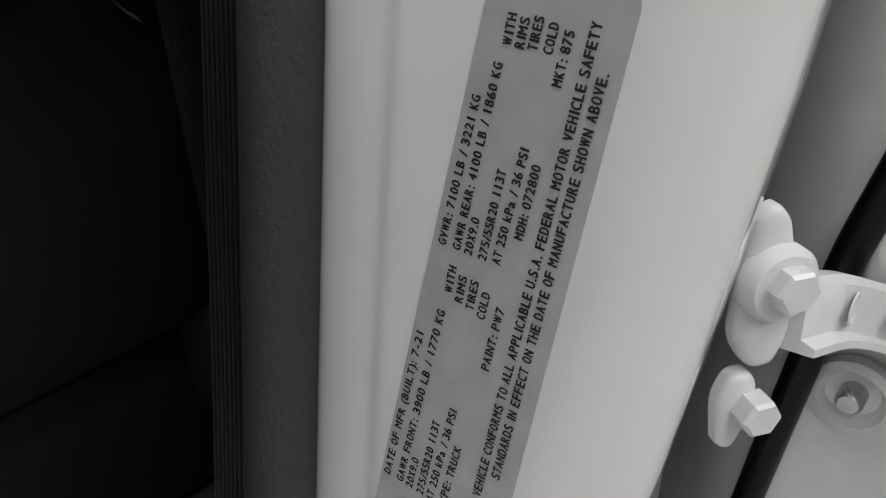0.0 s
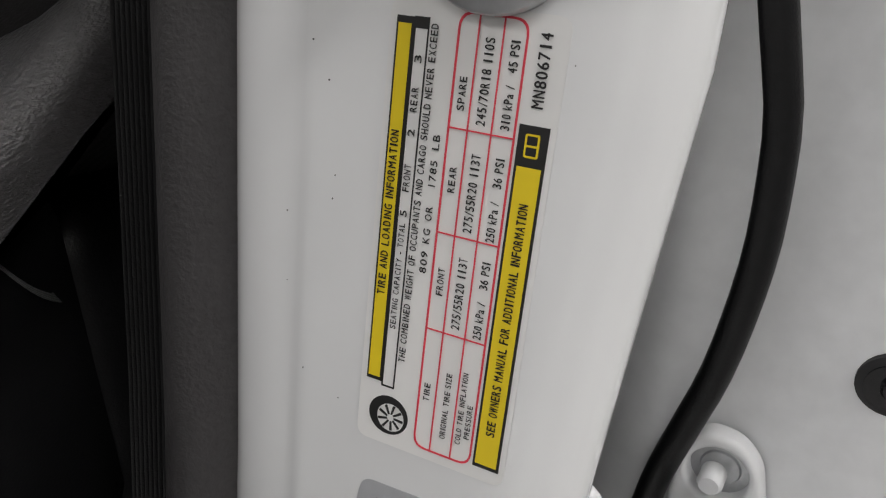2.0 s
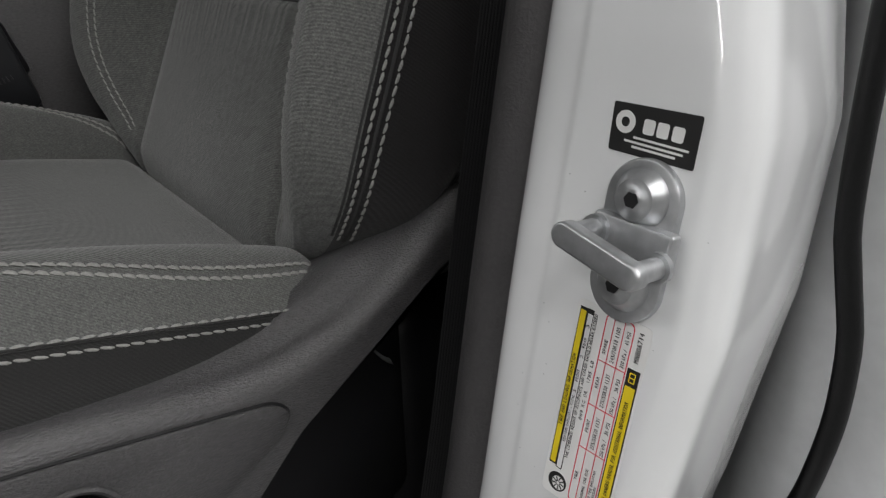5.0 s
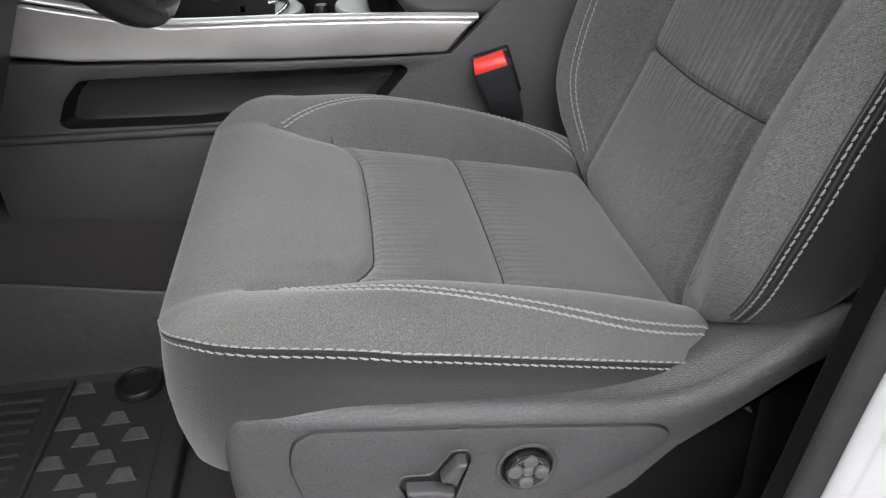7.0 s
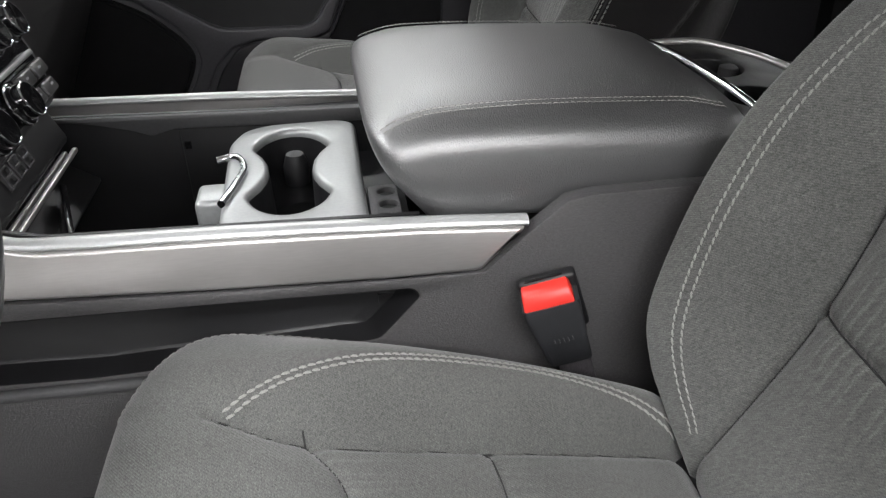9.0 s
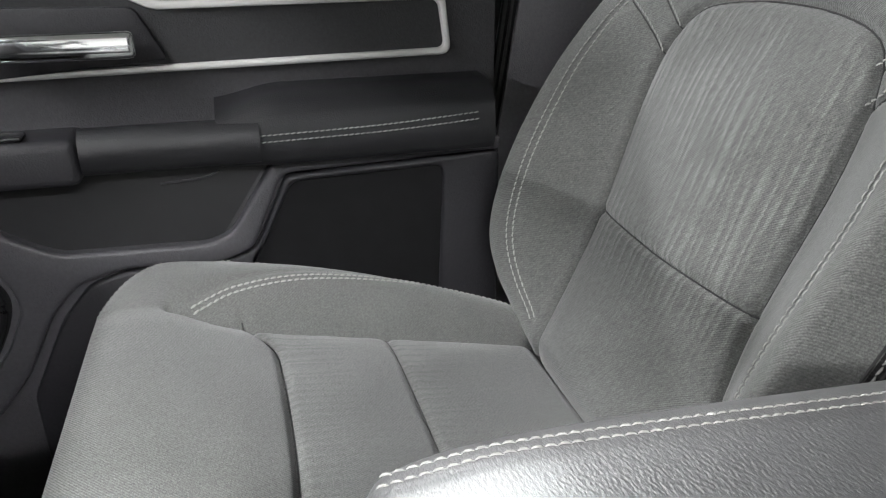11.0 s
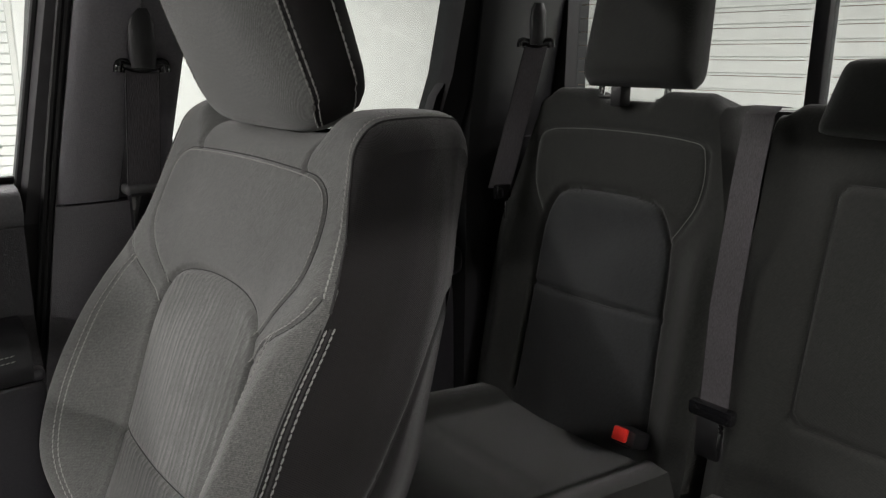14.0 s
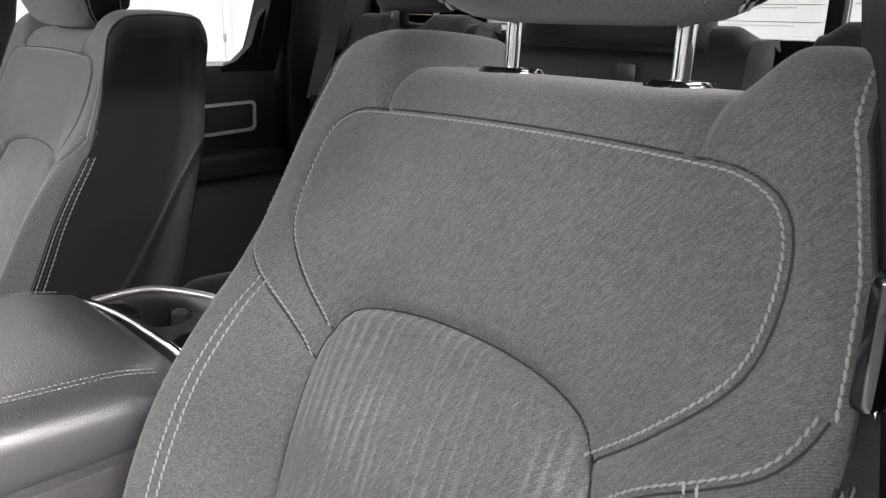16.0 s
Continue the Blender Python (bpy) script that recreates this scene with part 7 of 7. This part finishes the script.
part("frame_corner", plate([(0.66, 1.452), (0.70, 1.465), (0.742, 1.50), (0.765, 1.56), (0.80, 1.60), (0.80, 1.44), (0.66, 1.44)], (), (0, 0.03, 0), xz(0.868), 0.004), MATTE_BLACK, rear_r)
glass2 = part("window_pane", plate([(0.20, 1.44), (0.80, 1.44), (0.82, 1.95), (0.22, 1.95)], (), (0, 0.004, 0), lambda a, b: (a, 0.905 - 0.14 * (b - 1.45), b)), GLASS, rear_r, "clear side glass")
glass2.visible_shadow = False

# rear corner pillars, rear wall with sliding window
for sg in (-1, 1):
    cp = thing("rear_pillar_right" if sg > 0 else "rear_pillar_left", (0.95, 0.85 * sg, 0.75), "black trimmed rear corner pillar of the cab", "pillar", kind="structure")
    part("trim_panel", loft([[(x, (y - 0.14 * max(z - 1.45, 0)) * sg, z) for x, y in smooth_line([(0.835, 0.96), (0.838, 0.885), (0.86, 0.862), (0.95, 0.868), (1.08, 0.895), (1.14, 0.915), (1.2, 0.915)], 20)] for z in np.linspace(0.72, 1.98, 12)]), BLACK, cp, "black corner trim")
    part("trim_joint", tube([(0.842, 0.870 * sg, 1.468), (0.95, 0.862 * sg, 1.466), (1.06, 0.886 * sg, 1.465)], 0.0025, 6), PLASTIC, cp)
rear_belt = belt("seat_belt", (0.945, 0.775, 1.655), (0.865, 0.785, 1.375), 0.047, "black rear seat belt against the corner trim", across=(0.75, -0.62, 0))
part("belt_tongue", slab(0.845, 0.885, 0.770, 0.785, 1.355, 1.385, 0.005), GLOSS_BLACK, rear_belt)
part("tongue_plate", slab(0.862, 0.868, 0.764, 0.768, 1.315, 1.352, 0.001), CHROME, rear_belt, "bright steel tongue")

rw = thing("wall_rear", (1.18, 0, 0.75), "dark rear wall of the cab around the window", "wall", kind="structure")
part("lower_wall", slab(1.13, 1.20, -0.95, 0.95, 0.60, 1.545, 0.0), BLACK, rw)
part("upper_wall", slab(1.13, 1.20, -0.95, 0.95, 1.93, 2.0, 0.0), BLACK, rw)
for sg in (-1, 1):
    part("side_wall", slab(1.13, 1.20, 0.86 if sg > 0 else -0.95, 0.95 if sg > 0 else -0.86, 1.545, 1.93, 0.0), BLACK, rw)
rear_window = thing("window_rear", (1.17, 0, 1.545), "sliding rear window with brown defroster lines", "window", kind="structure")
for y in (-0.305, 0.305):
    part("window_bar", slab(1.150, 1.185, y - 0.014, y + 0.014, 1.545, 1.93, 0.004), BLACK, rear_window, "black window bar")
for y0, y1 in ((-0.86, -0.32), (-0.291, 0.291), (0.32, 0.86)):
    pane = part("window_pane", slab(1.166, 1.170, y0, y1, 1.545, 1.93, 0.0), GLASS, rear_window, "clear rear glass")
    pane.visible_shadow = False
for k in range(12):
    z = 1.575 + 0.029 * k
    for y0, y1 in ((-0.85, -0.33), (0.33, 0.85)) + (((-0.28, 0.28),) if k % 1 == 0 else ()):
        part("defroster_line", tube([(1.1645, y0, z), (1.1645, y1, z + 0.002)], 0.0007, 5), WINDOW_LINE, rear_window)

# ---- rear bench ----
R_LEAN = radians(9)


def rear_back(name, c, half, top, label, insert=True, head=0.0):
    """One backrest of the rear bench, with its cushion in front."""
    seat = thing(name, (0.75, c, 0.70), label, "car seat", "rear seats")
    ox, oz = 0.862, 0.965
    sn, cs = math.sin(R_LEAN), math.cos(R_LEAN)

    def on(s, h, d):
        s, h, d = np.broadcast_arrays(np.asarray(s, float), np.asarray(h, float), np.asarray(d, float))
        return np.stack([ox + h * sn - d * cs, c + s, oz + h * cs + d * sn], -1)

    w = lambda h: np.interp(h, (-0.1, 0.0, 0.2, 0.36, 0.45, 0.55, top), (half, half, half, half * 0.98, half * 0.90, half * 0.80, half * 0.72) if insert else (half,) * 7)
    ins = smooth_line([(-0.165, 0.0), (-0.155, 0.20), (-0.150, 0.33), (-0.135, 0.39), (-0.10, 0.425), (0, 0.432), (0.10, 0.425), (0.135, 0.39), (0.150, 0.33), (0.155, 0.20), (0.165, 0.0)], 50)
    yoke = smooth_line([(-0.15, 0.36), (-0.19, 0.43), (-0.195, 0.50), (-0.17, 0.54), (0, 0.55), (0.17, 0.54), (0.195, 0.50), (0.19, 0.43), (0.15, 0.36)], 40)

    tray = smooth_line(rounded([(-0.155, 0.13), (0.155, 0.13), (0.150, 0.50), (-0.150, 0.50)], 0.03, 6) + [(-0.155, 0.16)], 80)

    def shape(s, h):
        d = 0.030 * ramp(0.16, 0.24, np.abs(s)) * (1 - ramp(0.30, 0.45, h)) * (1 - 0.6 * ramp(half - 0.05, half, np.abs(s)))
        if insert:
            d = d + 0.014 * np.exp(-((s / 0.12) ** 4)) * (1 - ramp(0.40, 0.435, h))
            for line, deep in ((ins, 0.011), (np.array([(-0.155, 0.226), (0.155, 0.226)]), 0.008), (yoke, 0.004)):
                d = d - deep * np.exp(-((near_line(line, s, h) / 0.006) ** 2))
        else:
            d = d - 0.008 * np.exp(-((near_line(tray, s, h) / 0.006) ** 2))
        return d

    a = np.linspace(-1, 1, 130)
    hi = top - 0.020 * ramp(0.55, 0.75, 1 - np.abs(a)) * (1 if insert else 0) - 0.02 * ramp(0.85, 1, np.abs(a))
    v = np.linspace(0, 1, 130)[:, None]
    h = -0.09 + v * (hi[None] - 0.03 + 0.09)
    s = a[None] * w(h)
    d = shape(s, h)
    rows = [on(s, h, d)]
    for k in np.linspace(0.15, 1, 7):
        t = k * math.radians(95)
        rows.append(on(s[-1], h[-1] + 0.03 * math.sin(t), d[-1] - 0.03 + 0.03 * math.cos(t))[None])
    rows.append(on(s[-1], h[-1] + 0.022, d[-1] - 0.11)[None])
    rows.append(on(s[-1], h[-1] - 0.10, d[-1] - 0.12)[None])
    if insert:
        lim = table((-0.1, 0.0, 0.20, 0.33, 0.39, 0.425, 0.435), (0.165, 0.165, 0.155, 0.150, 0.135, 0.10, 0.0))
        flat_s, flat_h = s[:-1, :-1] + np.diff(s[:-1], axis=1) / 2, h[:-1, :-1] + np.diff(h, axis=0)[:, :-1] / 2
        mask = (np.abs(flat_s) < lim(flat_h)) & (flat_h < 0.435)
        sheet, panel = mesh_grid(np.concatenate(rows)), mesh_grid(rows[0])
        for mesh, gone in ((sheet, mask), (panel, ~mask)):
            mesh.faces.ensure_lookup_table()
            bmesh.ops.delete(mesh, geom=[mesh.faces[i] for i in np.flatnonzero(gone.reshape(-1))], context="FACES")
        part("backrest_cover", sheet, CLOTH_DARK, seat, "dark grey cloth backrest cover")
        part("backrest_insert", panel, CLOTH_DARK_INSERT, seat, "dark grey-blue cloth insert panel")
        for line in (ins, np.array([(-0.155, 0.226), (0, 0.222), (0.155, 0.226)]), yoke):
            part("backrest_seam", tube([on(p[0], p[1], shape(p[0], p[1]) + 0.0002) for p in smooth_line(line, 60)], 0.0011, 6), SEAM_DARK, seat, "dark sewn seam")
    else:
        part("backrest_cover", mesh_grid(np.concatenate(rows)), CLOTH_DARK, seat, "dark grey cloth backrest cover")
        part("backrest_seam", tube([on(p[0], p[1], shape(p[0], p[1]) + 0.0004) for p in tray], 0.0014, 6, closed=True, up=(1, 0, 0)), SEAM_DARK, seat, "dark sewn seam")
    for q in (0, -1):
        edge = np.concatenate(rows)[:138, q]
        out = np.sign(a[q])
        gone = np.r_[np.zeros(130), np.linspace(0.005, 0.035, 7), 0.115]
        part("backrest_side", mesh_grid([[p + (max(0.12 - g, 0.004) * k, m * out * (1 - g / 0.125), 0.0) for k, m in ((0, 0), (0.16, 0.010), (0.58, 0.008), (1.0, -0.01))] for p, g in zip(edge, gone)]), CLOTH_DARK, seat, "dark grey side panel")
    if insert:
        pl = lambda s, h: on(s, h, shape(s, h))
        stitches("backrest_stitching", pl, [beside(yoke, -0.004)[::2]], THREAD_DIM, seat, outward=(-1, 0, 0.2))
    # cushion
    rings = []
    for x in np.linspace(0.455, 0.895, 26):
        e = min(1.0, math.sqrt(max(1 - ((0.53 - min(x, 0.53)) / 0.078) ** 2, 0.0)))
        tz = 0.885 + 0.075 * e - 0.03 * ramp(0.55, 0.9, x)
        ring = []
        for y in np.linspace(-1, 1, 40):
            bump = 0.022 * ramp(0.55, 0.8, abs(y)) * (1 - ramp(0.86, 1.0, abs(y)))
            line = 0.007 * math.exp(-(((x - 0.62) / 0.007) ** 2)) if abs(y) < 0.6 else 0
            line += 0.007 * math.exp(-(((abs(y) - 0.62) * half / 0.008) ** 2))
            ring.append((x, c + half * 1.01 * y, tz + bump - line - 0.05 * ramp(0.9, 1.0, abs(y))))
        ring += [(x, c + half, 0.80), (x, c - half, 0.80)]
        rings.append(ring)
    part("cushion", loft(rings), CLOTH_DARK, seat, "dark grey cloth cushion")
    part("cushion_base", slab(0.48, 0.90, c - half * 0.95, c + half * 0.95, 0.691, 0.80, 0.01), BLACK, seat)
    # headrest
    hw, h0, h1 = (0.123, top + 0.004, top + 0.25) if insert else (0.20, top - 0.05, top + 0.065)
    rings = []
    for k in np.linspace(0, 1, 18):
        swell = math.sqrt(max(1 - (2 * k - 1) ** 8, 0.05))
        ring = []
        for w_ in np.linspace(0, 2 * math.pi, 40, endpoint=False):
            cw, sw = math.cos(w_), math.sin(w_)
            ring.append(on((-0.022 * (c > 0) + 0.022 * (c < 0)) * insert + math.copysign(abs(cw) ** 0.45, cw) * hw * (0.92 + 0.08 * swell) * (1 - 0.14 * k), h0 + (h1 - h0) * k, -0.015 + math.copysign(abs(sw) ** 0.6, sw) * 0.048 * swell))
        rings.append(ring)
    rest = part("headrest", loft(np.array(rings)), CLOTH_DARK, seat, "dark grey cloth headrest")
    if insert:
        for q in (-0.075, 0.075):
            part("headrest_rod", tube([on(q, top - 0.045, -0.03), on(q, top + 0.03, -0.028)], 0.0065, 12), CHROME, seat, "chrome headrest rod")
            part("rod_guide", spun([(0.02, -0.004), (0.02, 0.004), (0.008, 0.006)], on(q, top - 0.018, -0.03), "z", 18), BLACK, seat)
        part("headrest_block", slab(0.935, 0.965, c - 0.012, c + 0.012, 1.55, 1.585, 0.003), BLACK, seat)
    else:
        part("pull_strap", turned(slab(-0.008, 0.0, -0.02, 0.02, -0.02, 0.02, 0.004), Matrix.Translation(on(-0.06, top - 0.09, 0.008))), BLACK, seat, "black pull strap")
    return seat


rear_back("rear_seat", 0.560, 0.262, 0.625, "dark grey cloth rear seat behind the passenger")
rear_back("rear_seat", -0.560, 0.262, 0.625, "dark grey cloth rear seat behind the driver")
rear_back("rear_seat", 0.0, 0.262, 0.615, "narrow dark rear middle seat with low headrest", insert=False)
strap = thing("seat_belt", (0.9, 0.262, 1.0), "black rear middle belt hanging over the backrest", "seat belt")
part("webbing", loft([[(x, y - 0.024, z), (x, y + 0.024, z), (x + 0.002, y + 0.024, z), (x + 0.002, y - 0.024, z)] for x, y, z in ((0.99, 0.275, 1.560), (0.950, 0.275, 1.564), (0.928, 0.275, 1.552), (0.906, 0.274, 1.45), (0.868, 0.268, 1.25), (0.826, 0.244, 1.10))]), WEBBING, strap, "black woven webbing")
part("belt_tongue", slab(0.812, 0.832, 0.205, 0.282, 1.085, 1.110, 0.006), GLOSS_BLACK, strap)
part("tongue_plate", slab(0.806, 0.810, 0.212, 0.222, 1.045, 1.088, 0.001), CHROME, strap, "bright steel tongue")
part("tongue_grip", slab(0.812, 0.826, 0.222, 0.265, 1.02, 1.088, 0.005), BLACK, strap)
rb = thing("seat_belt_buckle", (0.82, 0.42, 0.96), "black rear belt buckle with red button", "belt buckle")
part("body", turned(slab(-0.02, 0.03, -0.022, 0.022, -0.015, 0.015, 0.006), Matrix.Translation((0.822, 0.392, 0.992)) @ Matrix.Rotation(radians(20), 4, "Y")), BLACK, rb)
part("release_button", turned(slab(-0.030, -0.018, -0.013, 0.013, -0.012, 0.012, 0.003), Matrix.Translation((0.822, 0.402, 0.996)) @ Matrix.Rotation(radians(20), 4, "Y") @ Matrix.Rotation(radians(12), 4, "Z")), RED, rb, "red release button")

# ---- cab shell: roof, windshield, far side; unseen, added to block and shape light ----
solo("ceiling", slab(-0.85, 1.2, -0.80, 0.80, 1.955, 1.985, 0.0), HEADLINER, "light grey cloth headliner of the cab", "ceiling", "structure")
solo("roof", slab(-0.90, 1.25, -0.88, 0.88, 1.99, 2.03, 0.01), PAINT, "unseen white truck roof, added to block light", "roof", "structure")
solo("body_side_right", slab(-2.2, 1.25, 0.955, 1.03, 0.50, 1.45, 0.02), PAINT, "unseen white truck body side, added to block light", "body", "structure")
solo("cowl", slab(-2.3, -1.32, -0.95, 0.95, 0.55, 1.30, 0.05), PAINT, "unseen white truck hood ahead of the dashboard, added to block light", "hood", "structure")
for sg in (-1, 1):
    solo("front_pillar_right" if sg > 0 else "front_pillar_left", tube([(-1.42, 0.84 * sg, 1.32), (-0.80, 0.76 * sg, 1.97)], 0.045, 12), PLASTIC, "unseen dark front pillar beside the windshield, added to shape the light", "pillar", "structure")
wind = solo("window_front", plate([(-0.80, -1.42), (0.80, -1.42), (0.74, -0.82), (-0.74, -0.82)], (), (0, 0, 0.005), lambda a, b: (b, a, 1.33 + 1.06 * (b + 1.42))), GLASS, "clear windshield glass", "window", "structure")
wind.visible_shadow = False
solo("rear_door_inner", slab(0.20, 1.13, -0.95, -0.90, 0.60, 1.45, 0.01), PLASTIC, "dark inner side of the rear driver's side door", "door trim", "structure")

# ---- garage ----
solo("ground", slab(-14, 16, -12, 14, -0.2, 0.0, 0), CONCRETE, "grey concrete garage floor", "ground", "structure")
wall_y = thing("wall_side", (0, 9.7, 0), "white garage wall with ribbed sectional door", "wall", kind="structure")
part("wall_face", slab(-14, 12, 9.7, 9.9, 0, 4.2, 0), WALL_WHITE, wall_y)
for k in range(26):
    z = 0.06 + 0.115 * k
    part("door_slat", slab(-6.5, 1.6, 9.672, 9.698, z, z + 0.108, 0.008, 1), WALL_WHITE, wall_y)
part("wall_post", slab(1.66, 2.1, 9.60, 9.698, 0, 4.2, 0.01), WALL_WHITE, wall_y)
part("wall_post", slab(-6.9, -6.55, 9.60, 9.698, 0, 4.2, 0.01), WALL_WHITE, wall_y)
gdoor = thing("garage_door", (4.9, 9.66, 0), "plain white hinged door in the garage wall", "door", kind="structure")
part("leaf", slab(4.35, 5.30, 9.655, 9.695, 0.01, 2.12, 0.006), WALL_WHITE, gdoor)
part("frame", joined(slab(4.25, 4.345, 9.63, 9.698, 0, 2.24, 0.004), slab(5.305, 5.40, 9.63, 9.698, 0, 2.24, 0.004), slab(4.345, 5.305, 9.63, 9.698, 2.125, 2.24, 0.004)), WALL_WHITE, gdoor)
for z in (0.35, 1.2, 1.95):
    part("door_hinge", slab(5.285, 5.32, 9.615, 9.655, z - 0.06, z + 0.06, 0.004), STEEL, gdoor)
wall_x = thing("wall_back", (11, 0, 0), "white clad garage wall behind the truck", "wall", kind="structure")
part("wall_face", slab(11.0, 11.2, -12, 9.7, 0, 4.2, 0), WALL_WHITE, wall_x)
for k in range(17):
    part("cladding_board", slab(10.972, 10.998, -12, 9.6, 0.02 + 0.245 * k, 0.255 + 0.245 * k, 0.006, 1), WALL_WHITE, wall_x)
part("notice_board", slab(10.94, 10.97, 2.3, 3.9, 1.35, 2.05, 0.01), WALL_WHITE, wall_x)
solo("wall_front", slab(-14.2, -14, -12, 14, 0, 4.2, 0), WALL_WHITE, "white garage wall ahead of the truck", "wall", "structure")
solo("wall_far", slab(-14, 12, -12.2, -12, 0, 4.2, 0), WALL_WHITE, "white garage wall beside the open door", "wall", "structure")
solo("garage_ceiling", slab(-14, 12, -12.2, 14, 4.2, 4.4, 0), WALL_WHITE, "white garage ceiling", "ceiling", "structure")
